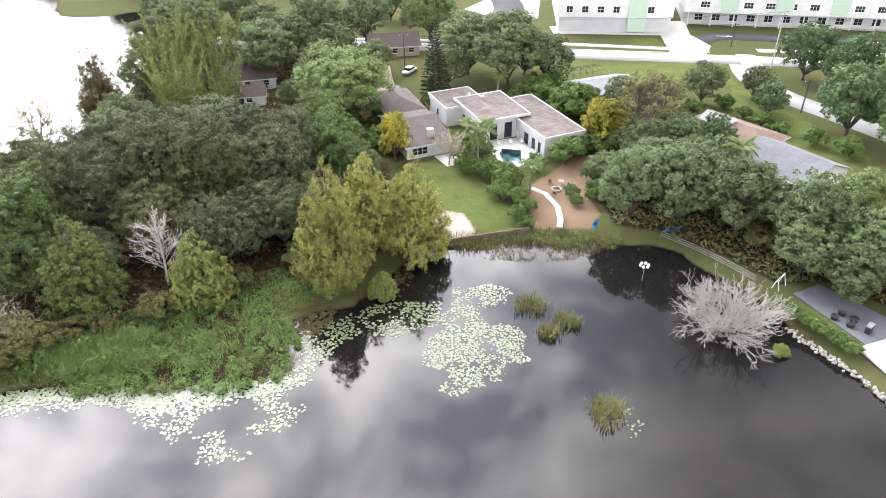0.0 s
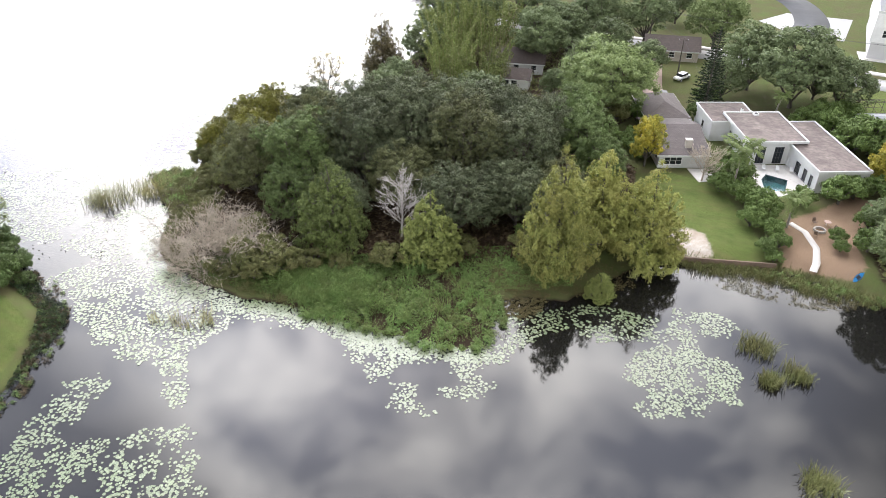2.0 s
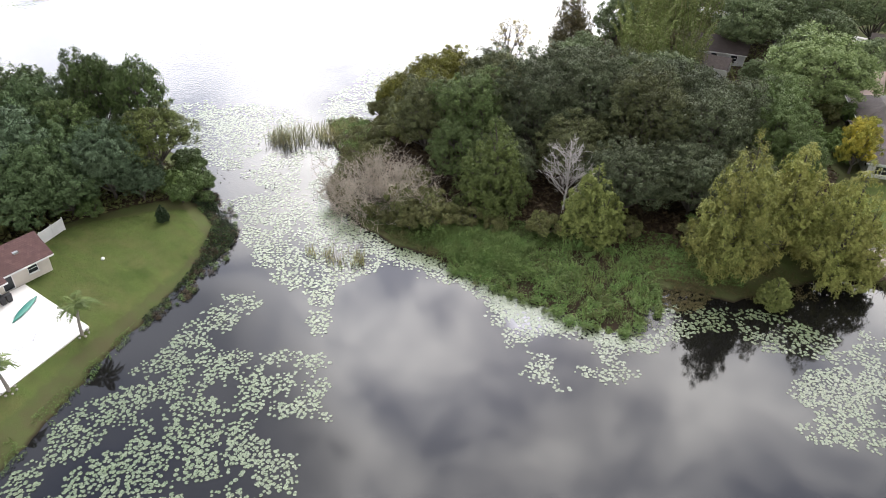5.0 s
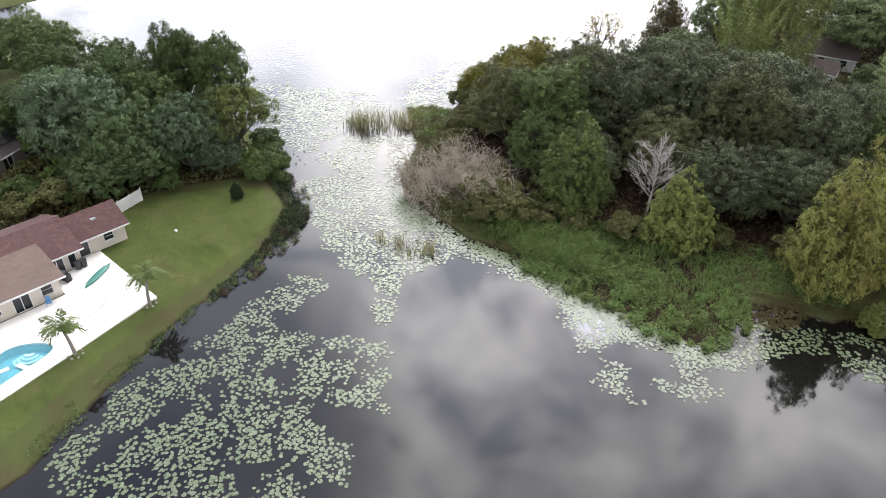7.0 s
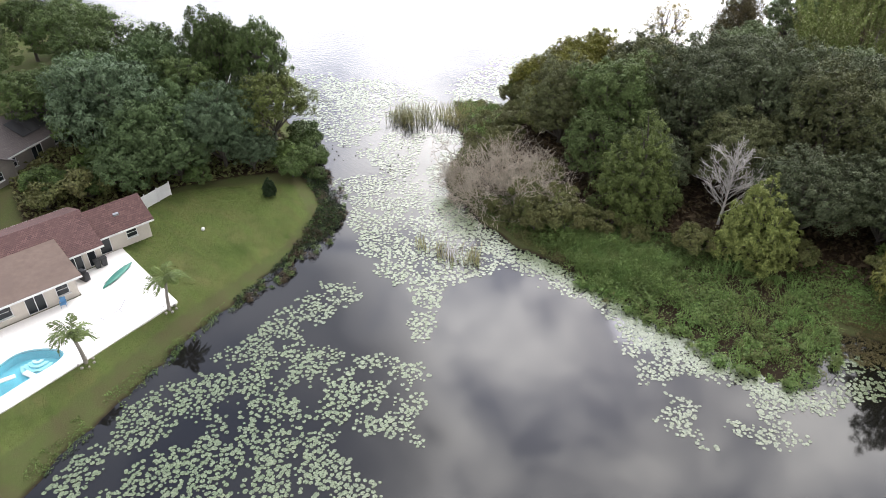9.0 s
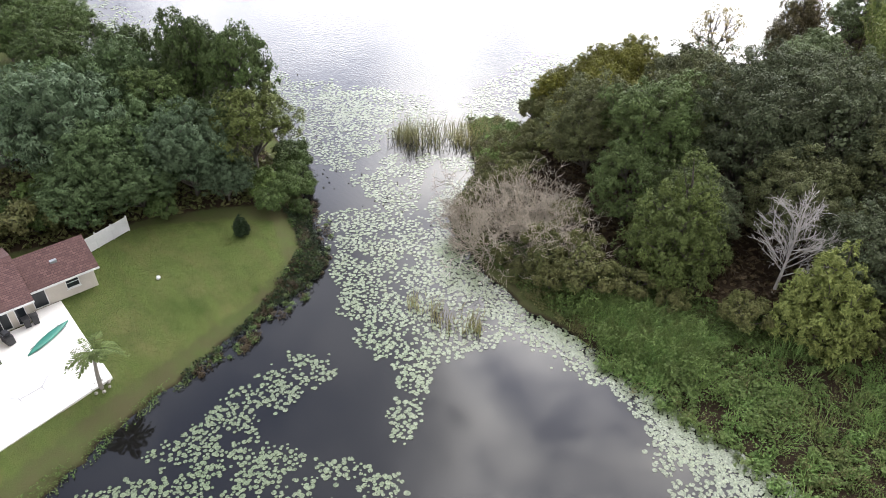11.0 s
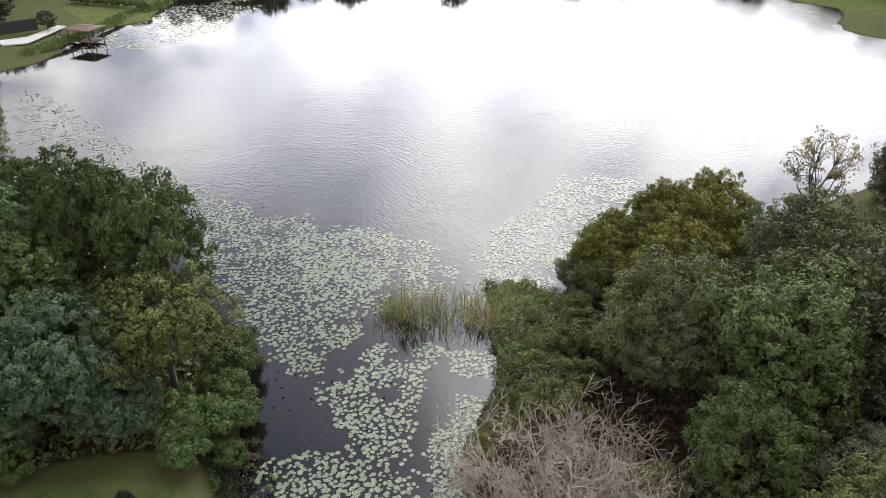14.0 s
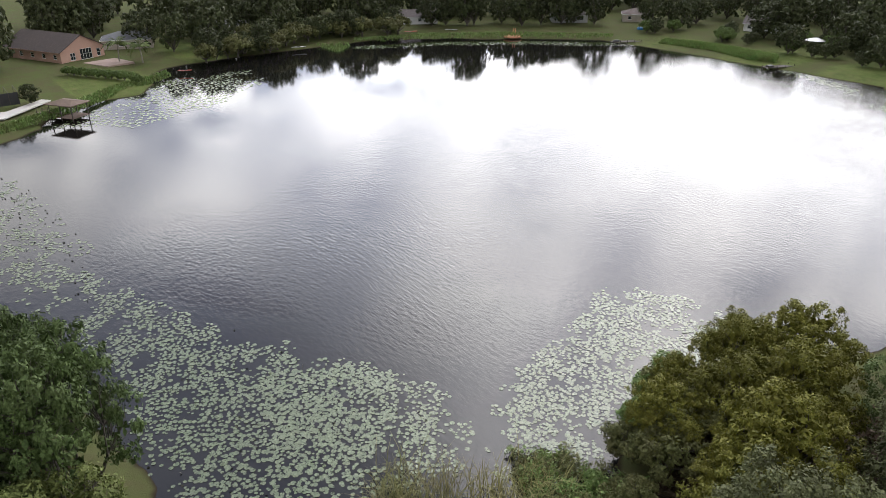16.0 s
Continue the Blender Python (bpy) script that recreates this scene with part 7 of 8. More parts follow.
for k, (x, y, s) in enumerate(((-0.5, 119, 0.6), (-6, 118, 0.9), (-9, 121, 1.0), (7.5, 109.8, 0.9), (6.5, 114.5, 0.7), (10.6, 114.4, 0.9), (9.2, 118.2, 0.9), (12.2, 100.2, 0.9), (14.4, 94.0, 0.6), (15.6, 92.6, 0.5), (19.6, 109.6, 0.8), (27.5, 114.6, 1.0), (30.5, 117, 0.9), (28.6, 105.5, 0.9), (27.8, 98.5, 0.9), (24.2, 97.2, 0.5), (34.5, 127, 1.1), (37, 131, 1.1), (33, 133, 1.2),
                                 (44, 138, 1.0), (50, 140, 0.9), (54, 132, 0.9), (62, 135, 0.8), (66, 126, 0.8), (64, 130, 0.7), (68, 122, 0.7), (72, 117, 0.9), (76, 112, 1.0), (47, 125, 1.1), (52, 107, 1.0), (56, 104, 0.8), (2, 139, 0.9), (-2, 134, 0.8), (-9, 134, 1.0), (-12, 140, 0.9), (3, 147, 1.1), (25, 145, 1.3), (29, 147, 1.2), (21, 142, 1.0))):
    plant("garden_bush", (MINI, BUSH)[k % 4 == 3][k // 2 % 2], x, y, s, "leafy green garden shrub beside the houses", "bush", "garden bushes")

# ---- things round the pool house ----
def hull(bm, length, width, height, decked=True):
    """A canoe or kayak: pointed, round-bottomed, upturned ends."""
    n, k = 13, 7
    rings = []
    for i in range(n):
        u = -1 + 2 * i / (n - 1)
        w = width / 2 * max(1 - abs(u) ** 2.2, 0.03)
        up = height * 0.35 * abs(u) ** 3
        rings.append([bm.verts.new((u * length / 2, w * math.sin(a), up + height * (1 - math.cos(a)) * 0.0 + height * 0.5 - height * 0.5 * math.cos(a)))
                      for a in [math.pi * (-0.5 + j / (k - 1)) for j in range(k)]])
    for i in range(n - 1):
        for j in range(k - 1):
            bm.faces.new((rings[i][j], rings[i][j + 1], rings[i + 1][j + 1], rings[i + 1][j]))
    if decked:
        for i in range(n - 1):
            bm.faces.new((rings[i][0], rings[i + 1][0], rings[i + 1][-1], rings[i][-1]))
    bmesh.ops.recalc_face_normals(bm, faces=bm.faces)
    return bm


def boat(name, x, y, z, turn, length, width, mat, label, flip=False, tilt=0):
    t = thing(name, pose(x, y, z, 180 if flip else tilt, 0, turn), label, "boat")
    part("hull", hull(bmesh.new(), length, width, 0.34), M[mat], t)
    bm = bmesh.new()
    for s in (-1, 1):
        rod(bm, (-length * 0.36, s * width * 0.40, 0.2), (length * 0.36, s * width * 0.40, 0.2), 0.022, sides=6)
    part("gunwale", bm, M["rubber"], t)
    if not flip:
        bm = bmesh.new()
        box(bm, -0.45, 0.45, -width * 0.28, width * 0.28, 0.175, 0.21, 0.03)
        part("cockpit", bm, M["rubber"], t)
    return t


boat("canoe", -73.6, 23.7, LAND + 0.44, 121, 4.8, 0.95, "green_hull", "green canoe lying upside down on the white deck", True)


def lounge_chair(x, y, turn, mat, label, up=0.12):
    t = thing("garden_chair", pose(x, y, LAND + up, 0, 0, turn), label, "chair", "garden chairs")
    bm = bmesh.new()
    box(bm, -0.26, 0.26, -0.26, 0.26, 0.38, 0.44, 0.015)
    part("seat", bm, M[mat], t)
    bm = bmesh.new()
    box(bm, -0.26, 0.26, -0.03, 0.03, 0, 0.55, 0.015)
    part("backrest", bm, M[mat], t).matrix_local = pose(0, 0.27, 0.42, -14)
    for sx in (-1, 1):
        bm = bmesh.new()
        box(bm, -0.03, 0.03, -0.26, 0.27, 0.62, 0.66, 0.01)
        part("armrest", bm, M[mat], t).matrix_local = Matrix.Translation((0.28 * sx, 0, 0))
        for sy in (-1, 1):
            bm = bmesh.new()
            rod(bm, (0.25 * sx, 0.24 * sy, 0), (0.25 * sx, 0.24 * sy, 0.62 if sy < 0 else 0.4), 0.02, sides=6)
            part("leg", bm, M[mat], t)


lounge_chair(-72.2, 17.7, 70, "blue_fabric", "small blue plastic garden chair on the deck")
grill = thing("covered_grill", pose(-75.4, 20.9, LAND + 0.12, 0, 0, 15), "black covered barbecue beside the doors", "barbecue")
bm = bmesh.new()
box(bm, -0.65, 0.65, -0.33, 0.33, 0.0, 0.95, 0.06)
part("cabinet", bm, M["rubber"], grill)
bm = bmesh.new()
box(bm, -0.45, 0.45, -0.3, 0.3, 0.953, 1.22, 0.1)
part("lid", bm, M["rubber"], grill)
bm = bmesh.new()
rod(bm, (-0.3, -0.34, 1.05), (0.3, -0.34, 1.05), 0.015, sides=6)
part("handle", bm, M["metal"], grill)
for y in (21.9, 22.6):
    b = thing("rubbish_bin", pose(-76.5, y + 0.9, LAND + 0.12, 0, 0, 90), "black wheeled rubbish bin beside the wall", "bin", "bins")
    bm = bmesh.new()
    r = bmesh.ops.create_cone(bm, cap_ends=True, segments=4, radius1=0.33, radius2=0.42, depth=0.95)
    bmesh.ops.rotate(bm, verts=bm.verts, matrix=Matrix.Rotation(radians(45), 3, "Z"))
    bmesh.ops.translate(bm, verts=bm.verts, vec=(0, 0, 0.5))
    part("body", bm, M["rubber"], b)
    bm = bmesh.new()
    box(bm, -0.33, 0.33, -0.34, 0.32, 0.98, 1.05, 0.02)
    part("lid", bm, M["rubber"], b)
# hammock frame: thin bent rod on the deck
hf = thing("hammock_stand", pose(-67.7, 20.6, LAND + 0.12, 0, 0, 98), "thin metal hammock stand without its hammock", "hammock stand")
for a, b in (((-1.7, 0, 0.9), (-0.9, 0, 0.06)), ((-0.9, 0, 0.06), (0.9, 0, 0.06)), ((0.9, 0, 0.06), (1.7, 0, 0.9)), ((-0.9, -0.55, 0.03), (-0.9, 0.55, 0.03)), ((0.9, -0.55, 0.03), (0.9, 0.55, 0.03))):
    bm = bmesh.new()
    rod(bm, a, b, 0.03, sides=8)
    part("tube", bm, M["metal"], hf)
for k, (x, y) in enumerate(((-65.3, 13.2), (-66.2, 12.4))):
    bm = bmesh.new()
    box(bm, -0.8, 0.8, -0.28, 0.28, 0, 0.12, 0.05)
    solo("pool_float", bm, M["whitepaint"], pose(x + 0.7, y - 1.2 - k, LAND - 0.04, 0, 0, 20 + 60 * k), "white pool float on the water", "pool float", "pool floats")
# steps into the pool and the planting bed before the windows
for k in range(4):
    bm = bmesh.new()
    r0 = 0.5 + 0.38 * k
    pts = [(r0 * math.cos(a), r0 * math.sin(a)) for a in np.linspace(radians(-120), radians(45), 14)] + [((r0 - 0.3) * math.cos(a), (r0 - 0.3) * math.sin(a)) for a in np.linspace(radians(45), radians(-120), 14)]
    solo("pool_step", slab(pts, -0.12, 0, 0.0), M["deck"], Matrix.Translation((-66.3, 13.2, LAND - 0.08 - 0.17 * k)), "curved white pool step under water", "step", "pool steps", "structure")
for k, y in enumerate((4.5, 6.0, 7.5, 9.0, 10.4)):
    plant("foundation_shrub", MINI[k % 2], -72.3, y, 0.24, "low dark green shrub before the house wall", "shrub", "foundation shrubs", z=LAND + 0.1)
# wall lamps, one between each pair of windows
for y in (13.3, 18.3, 9.9):
    t = thing("wall_lantern", pose(-73.2, y, LAND + 1.75, 0, 0, 90), "small black wall lantern on the cream wall", "lantern", "wall lanterns")
    bm = bmesh.new()
    box(bm, -0.08, 0.08, -0.2, -0.04, -0.16, 0.14, 0.02)
    part("case", bm, M["rubber"], t)
    bm = bmesh.new()
    box(bm, -0.05, 0.05, -0.05, -0.002, -0.08, 0.1, 0.01)
    part("bracket", bm, M["rubber"], t)

# white board fence behind the end wing
fence = thing("white_fence", pose(-84.3, 30.2, LAND, 0, 0, 107), "white vinyl privacy fence beside the lawn", "fence")
for k in range(3):
    bm = bmesh.new()
    box(bm, 0.06 + 1.9 * k, 1.84 + 1.9 * k, -0.025, 0.025, 0.08, 1.8, 0.008)
    pn = part("panel", bm, M["whitepaint"], fence)
    for j in range(8):
        bm = bmesh.new()
        box(bm, 0.1 + 1.9 * k + 0.215 * j, 0.295 + 1.9 * k + 0.215 * j, -0.034, -0.027, 0.12, 1.7)
        part("board", bm, M["whitepaint"], pn)
for k in range(4):
    bm = bmesh.new()
    box(bm, -0.06 + 1.9 * k, 0.055 + 1.9 * k, -0.06, 0.06, 0, 1.9, 0.01)
    p_ = part("post", bm, M["whitepaint"], fence)
    bm = bmesh.new()
    bmesh.ops.create_cone(bm, cap_ends=True, segments=4, radius1=0.11, radius2=0.0, depth=0.1)
    bmesh.ops.rotate(bm, verts=bm.verts, matrix=Matrix.Rotation(radians(45), 3, "Z"))
    bmesh.ops.translate(bm, verts=bm.verts, vec=(1.9 * k, 0, 1.953))
    part("cap", bm, M["whitepaint"], p_)
# clipped conical shrub on the lawn
CONE = cypress("clipped_conifer", 90, 2.7, 0.95, "norfolk", 40, 20, 0.14)
plant("clipped_conifer", CONE, -77.2, 44.6, 1.0, "small dark clipped conifer on the lawn", "shrub")
bm = bmesh.new()
bmesh.ops.create_icosphere(bm, subdivisions=2, radius=0.22)
solo("white_ball", bm, M["whitepaint"], Matrix.Translation((-75.6, 34.6, LAND + 0.21)), "white plastic ball on the grass", "ball")
for x, y in ((-62.7, 16.2), (-64.8, 25.2)):
    rngs = np.random.default_rng(int(abs(x) * 10))
    for k in range(7):
        bm = bmesh.new()
        bmesh.ops.create_icosphere(bm, subdivisions=1, radius=rngs.uniform(0.12, 0.2))
        solo("edging_stone", bm, M["stone"], pose(x + 0.7 * math.cos(k * 0.9), y + 0.7 * math.sin(k * 0.9), LAND + 0.03, k * 40, k * 25, k * 70), "rounded stone round the palm's foot", "stone", "palm edging stones")

# ---- east bank of the cove ----
seawall = bmesh.new()
for a, b in (((0.6, 87.9), (8.4, 89.6)), ((8.4, 89.6), (15.9, 91.3))):
    d = Vector(b) - Vector(a)
    r = bmesh.ops.create_cube(seawall, size=1.0)
    bmesh.ops.transform(seawall, verts=r["verts"], matrix=pose((a[0] + b[0]) / 2, (a[1] + b[1]) / 2, 0.35, 0, 0, math.degrees(math.atan2(d.y, d.x))) @ Matrix.Diagonal((d.length + 0.02, 0.22, 1.3, 1)))
solo("seawall", seawall, M["wood"], Matrix(), "low weathered timber retaining wall between lawn and water", "retaining wall", kind="structure")
road("garden_path", [(17.9, 103.2), (19.9, 101.2), (21.2, 97.0), (21.0, 93.0), (20.4, 90.6)], 0.95, LAND + 0.06, M["concrete"], "pale curving concrete garden path", "path")
boat("kayak", 25.7, 90.6, LAND + 0.35, 60, 3.2, 0.75, "blue_hull", "blue kayak leaning on the bank", False, 35)
boat("kayak", 37.0, 88.9, LAND + 0.05, 20, 3.2, 0.75, "blue_hull", "blue kayak under the garden trees")
pit = thing("fire_pit", pose(21.9, 102.3, LAND), "round stone fire pit in the mulch yard", "fire pit")
for k in range(12):
    bm = bmesh.new()
    box(bm, -0.2, 0.2, -0.12, 0.12, 0, 0.35, 0.03)
    part("stone", bm, M["stone"], pit).matrix_local = pose(0.75 * math.cos(k * math.pi / 6), 0.75 * math.sin(k * math.pi / 6), 0, 0, 0, k * 30 + 90)
for a in (20, 110, 250):
    lounge_chair(21.9 + 1.9 * math.cos(radians(a)), 102.3 + 1.9 * math.sin(radians(a)), a - 90, "wood", "wooden garden chair beside the fire pit", 0.0)
bistro = thing("garden_table", pose(23.0, 104.2, LAND), "small round garden table with pale top", "table")
bm = bmesh.new()
bmesh.ops.create_cone(bm, cap_ends=True, segments=20, radius1=0.5, radius2=0.5, depth=0.04)
bmesh.ops.translate(bm, verts=bm.verts, vec=(0, 0, 0.73))
part("tabletop", bm, M["paving"], bistro)
for k in range(3):
    bm = bmesh.new()
    rod(bm, (0.36 * math.cos(2.1 * k), 0.36 * math.sin(2.1 * k), 0), (0.1 * math.cos(2.1 * k), 0.1 * math.sin(2.1 * k), 0.71), 0.02, sides=6)
    part("leg", bm, M["metal"], bistro)
# gourd rack: white nesting gourds on a pole in the water
rack = thing("gourd_rack", pose(29.7, 78.0, 0), "white nesting gourds on a pole in the cove", "bird house")
bm = bmesh.new()
rod(bm, (0, 0, -1.2), (0, 0, 3.1), 0.035, sides=8)
part("pole", bm, M["metal"], rack)
for k in range(6):
    a = k * math.pi / 3
    bm = bmesh.new()
    rod(bm, (0, 0, 2.9), (0.55 * math.cos(a), 0.55 * math.sin(a), 2.9), 0.014, sides=6)
    arm = part("arm", bm, M["metal"], rack)
    bm = bmesh.new()
    bmesh.ops.create_uvsphere(bm, u_segments=12, v_segments=8, radius=0.2)
    for v in bm.verts:
        v.co.z *= 1.25 if v.co.z > 0 else 0.95
    bmesh.ops.translate(bm, verts=bm.verts, vec=(0.55 * math.cos(a), 0.55 * math.sin(a), 2.62))
    part("gourd", bm, M["whitepaint"], arm, "white plastic nesting gourd")
# wire fence along the east garden
wf = thing("wire_fence", Matrix(), "low timber and wire fence along the bank", "fence")
fl = smooth_line([(34.9, 87.4), (38.4, 83.8), (41.6, 79.6), (44.2, 75.6)], 1.9)
for k, q in enumerate(fl):
    bm = bmesh.new()
    box(bm, q[0] - 0.05, q[0] + 0.05, q[1] - 0.05, q[1] + 0.05, 0.2, 2.15, 0.01)
    part("post", bm, M["wood"], wf)
    if k:
        for h in (1.35, 1.7, 2.05):
            bm = bmesh.new()
            rod(bm, (*fl[k - 1], h), (*q, h), 0.02, sides=5)
            part("rail", bm, M["metal"], wf)
gf = thing("swing_frame", pose(46.8, 74.2, LAND, 0, 0, 40), "white garden swing frame under trees", "swing frame")
for a, b in (((-0.9, -0.5, 0), (-0.9, 0, 1.7)), ((-0.9, 0.5, 0), (-0.9, 0, 1.7)), ((0.9, -0.5, 0), (0.9, 0, 1.7)), ((0.9, 0.5, 0), (0.9, 0, 1.7)), ((-1.0, 0, 1.7), (1.0, 0, 1.7))):
    bm = bmesh.new()
    rod(bm, a, b, 0.045, sides=7)
    part("bar", bm, M["whitepaint"], gf)
plate("patio", [(48.0, 72.6), (52.4, 74.4), (58.5, 65.5), (55.4, 63.2), (52.0, 62.2)], LAND + 0.08, M["greypaving"], "grey paved patio behind the hedge", "patio")
plate("driveway", [(50.9, 61.6), (52.0, 62.2), (55.4, 63.2), (62, 60), (62, 48), (53.6, 50)], LAND + 0.078, M["concrete"], "pale concrete drive beside the cove", "driveway")
for k, (x, y) in enumerate(((50.7, 67.1), (52.0, 67.9), (51.9, 65.6), (52.9, 66.6))):
    t = thing("wicker_chair", pose(x, y, LAND + 0.08, 0, 0, 50 + 90 * k), "black rounded wicker patio chair", "chair", "patio chairs")
    bm = bmesh.new()
    bmesh.ops.create_cone(bm, cap_ends=True, segments=16, radius1=0.42, radius2=0.48, depth=0.4)
    bmesh.ops.translate(bm, verts=bm.verts, vec=(0, 0, 0.2))
    part("seat", bm, M["rubber"], t)
    bm = bmesh.new()
    ring = [(0.46 * math.cos(a), 0.46 * math.sin(a)) for a in np.linspace(0, math.pi, 12)]
    for p0, p1 in zip(ring, ring[1:]):
        rod(bm, (*p0, 0.52), (*p1, 0.52), 0.1, sides=8)
    part("backrest", bm, M["rubber"], t)
g2 = thing("barbecue", pose(53.6, 64.5, LAND + 0.08, 0, 0, 40), "stainless steel barbecue on the patio", "barbecue")
bm = bmesh.new()
box(bm, -0.6, 0.6, -0.3, 0.3, 0.0, 0.9, 0.02)
part("cabinet", bm, M["rubber"], g2)
bm = bmesh.new()
box(bm, -0.62, 0.62, -0.32, 0.32, 0.903, 1.12, 0.06)
part("lid", bm, M["metal"], g2)
for k, u in enumerate(np.linspace(0, 1, 11)):
    plant("hedge_bush", MINI[k % 2], 45.8 + 4.2 * u, 69.2 - 8.0 * u, 0.42, "clipped green hedge bush along the patio", "hedge", "patio hedge", z=0.9)
plant("yellow_bush", CYP[2], 42.3, 62.6, 0.28, "small yellow-green bush standing in shallow water", "bush", z=-0.1, high=0.6)
riprap = thing("riprap_bank", Matrix(), "bank of pale broken stones at the waterline", "riprap", kind="structure")
rk = np.random.default_rng(8)
STONES = []
for k in range(4):
    bm = bmesh.new()
    bmesh.ops.create_icosphere(bm, subdivisions=1, radius=0.22)
    for v in bm.verts:
        v.co *= rk.uniform(0.7, 1.2)
    me = bpy.data.meshes.new("stone")
    bm.to_mesh(me)
    bm.free()
    me.materials.append(M["stone"])
    STONES.append(me)
rl = smooth_line([(44.9, 66.3), (46.2, 63.2), (47.8, 60.8), (49.4, 56.8), (50.4, 53.0), (52, 47)], 0.33)
for k, q in enumerate(np.repeat(rl, 3, 0)):
    o = part("stone", STONES[k % 4], None, riprap)
    o.matrix_local = pose(q[0] + rk.normal() * 0.28 + 0.25, q[1] + rk.normal() * 0.25, 0.1 + 0.12 * (k % 3), *(rk.uniform(0, 360, 3)))

# ---- street furniture ----
def utility_pole(x, y, h, label, arms=1):
    t = thing("utility_pole", pose(x, y, LAND, 0, 0, 10), label, "utility pole", "utility poles")
    bm = bmesh.new()
    rod(bm, (0, 0, -0.3), (0, 0, h), 0.17, 0.11, 10)
    part("pole", bm, M["concrete"] if h > 9 else M["bark"], t)
    for k in range(arms):
        bm = bmesh.new()
        box(bm, -1.1, 1.1, -0.06, 0.06, h - 0.5 - 0.8 * k, h - 0.38 - 0.8 * k, 0.01)
        arm = part("crossarm", bm, M["darkwood"], t)
        for sx in (-0.95, 0, 0.95):
            bm = bmesh.new()
            rod(bm, (sx, 0, h - 0.38 - 0.8 * k), (sx, 0, h - 0.2 - 0.8 * k), 0.04, sides=8)
            part("insulator", bm, M["whitepaint"], arm)


def wire(a, b, sag, label="dark overhead power line"):
    u = np.linspace(0, 1, 12)[:, None]
    pts = np.array(a) + (np.array(b) - np.array(a)) * u - np.array([0, 0, 1.0]) * sag * 4 * u * (1 - u)
    solo("power_line", np_mesh("power_line", *tubes([(pts, np.full(12, 0.018))], 4), M["wire"]), None, Matrix(), label, "power line", "power lines")


utility_pole(82.0, 158.8, 13.4, "tall pale concrete utility pole at the junction", 2)
utility_pole(78.8, 175.2, 6.0, "low pale lamp standard before the school")
utility_pole(76.9, 132.4, 6.8, "wooden utility pole beside the side street")
utility_pole(-3.7, 164.0, 8.2, "wooden utility pole beside the driveway")
utility_pole(-12.4, 182.8, 9.0, "wooden utility pole beside the street")
for dx in (-0.95, 0.95):
    wire((82 + dx, 158.8, LAND + 13), (77 + dx, 132.4, LAND + 6.6), 0.9)
    wire((77 + dx, 132.4, LAND + 6.6), (90 + dx, 100, LAND + 7), 0.7)
    wire((82 + dx, 158.8, LAND + 13), (-12.4 + dx, 182.8, LAND + 9), 2.0)
    wire((-3.7 + dx, 164.0, LAND + 8), (-12.4 + dx, 182.8, LAND + 8.8), 0.6)
wire((-3.7, 164.0, LAND + 8), (6, 132, LAND + 4.5), 0.5)


def car(x, y, turn, mat, label):
    t = thing("car", pose(x, y, LAND + 0.06, 0, 0, turn), label, "car", "parked cars")
    bm = bmesh.new()
    box(bm, -2.2, 2.2, -0.88, 0.88, 0.3, 0.85, 0.16)
    part("body", bm, M[mat], t)
    bm = bmesh.new()
    box(bm, -1.2, 1.4, -0.78, 0.78, 0.8, 1.42, 0.2)
    part("cabin", bm, M["glass"], t, "dark car windows")
    bm = bmesh.new()
    box(bm, -0.85, 1.05, -0.7, 0.7, 1.40, 1.46, 0.03)
    part("roof", bm, M[mat], t)
    for sx in (-1.4, 1.4):
        for sy in (-0.85, 0.85):
            bm = bmesh.new()
            rod(bm, (sx, sy - 0.1, 0.33), (sx, sy + 0.1, 0.33), 0.33, sides=16)
            w = part("wheel", bm, M["rubber"], t)
            bm = bmesh.new()
            rod(bm, (sx, sy - 0.11, 0.33), (sx, sy + 0.11, 0.33), 0.19, sides=12)
            part("rim", bm, M["metal"], w)


car(-2.6, 160.8, 60, "whitepaint", "white car parked in the driveway")
car(-5.2, 147.5, 105, "rubber", "dark car parked beside the house")
car(73.0, 139.0, 112, "greywall", "silver car parked beside the garden")

# screened pool cage behind the white house
cage = thing("pool_cage", pose(32.5, 147.0, LAND, 0, 0, 18), "dark aluminium screen enclosure over a pool", "pool cage")
for k in range(7):
    for a, b in (((1.6 * k, 0, 0), (1.6 * k, 0, 2.6)), ((1.6 * k, 7, 0), (1.6 * k, 7, 2.6)), ((1.6 * k, 0, 2.6), (1.6 * k, 3.5, 3.4)), ((1.6 * k, 3.5, 3.4), (1.6 * k, 7, 2.6))):
        bm = bmesh.new()
        rod(bm, a, b, 0.05, sides=6)
        part("strut", bm, M["darkwood"], cage)
for y, z in ((0, 2.6), (1.75, 3.0), (3.5, 3.4), (5.25, 3.0), (7, 2.6), (0, 1.3)):
    bm = bmesh.new()
    rod(bm, (0, y, z), (9.6, y, z), 0.05, sides=6)
    part("strut", bm, M["darkwood"], cage)
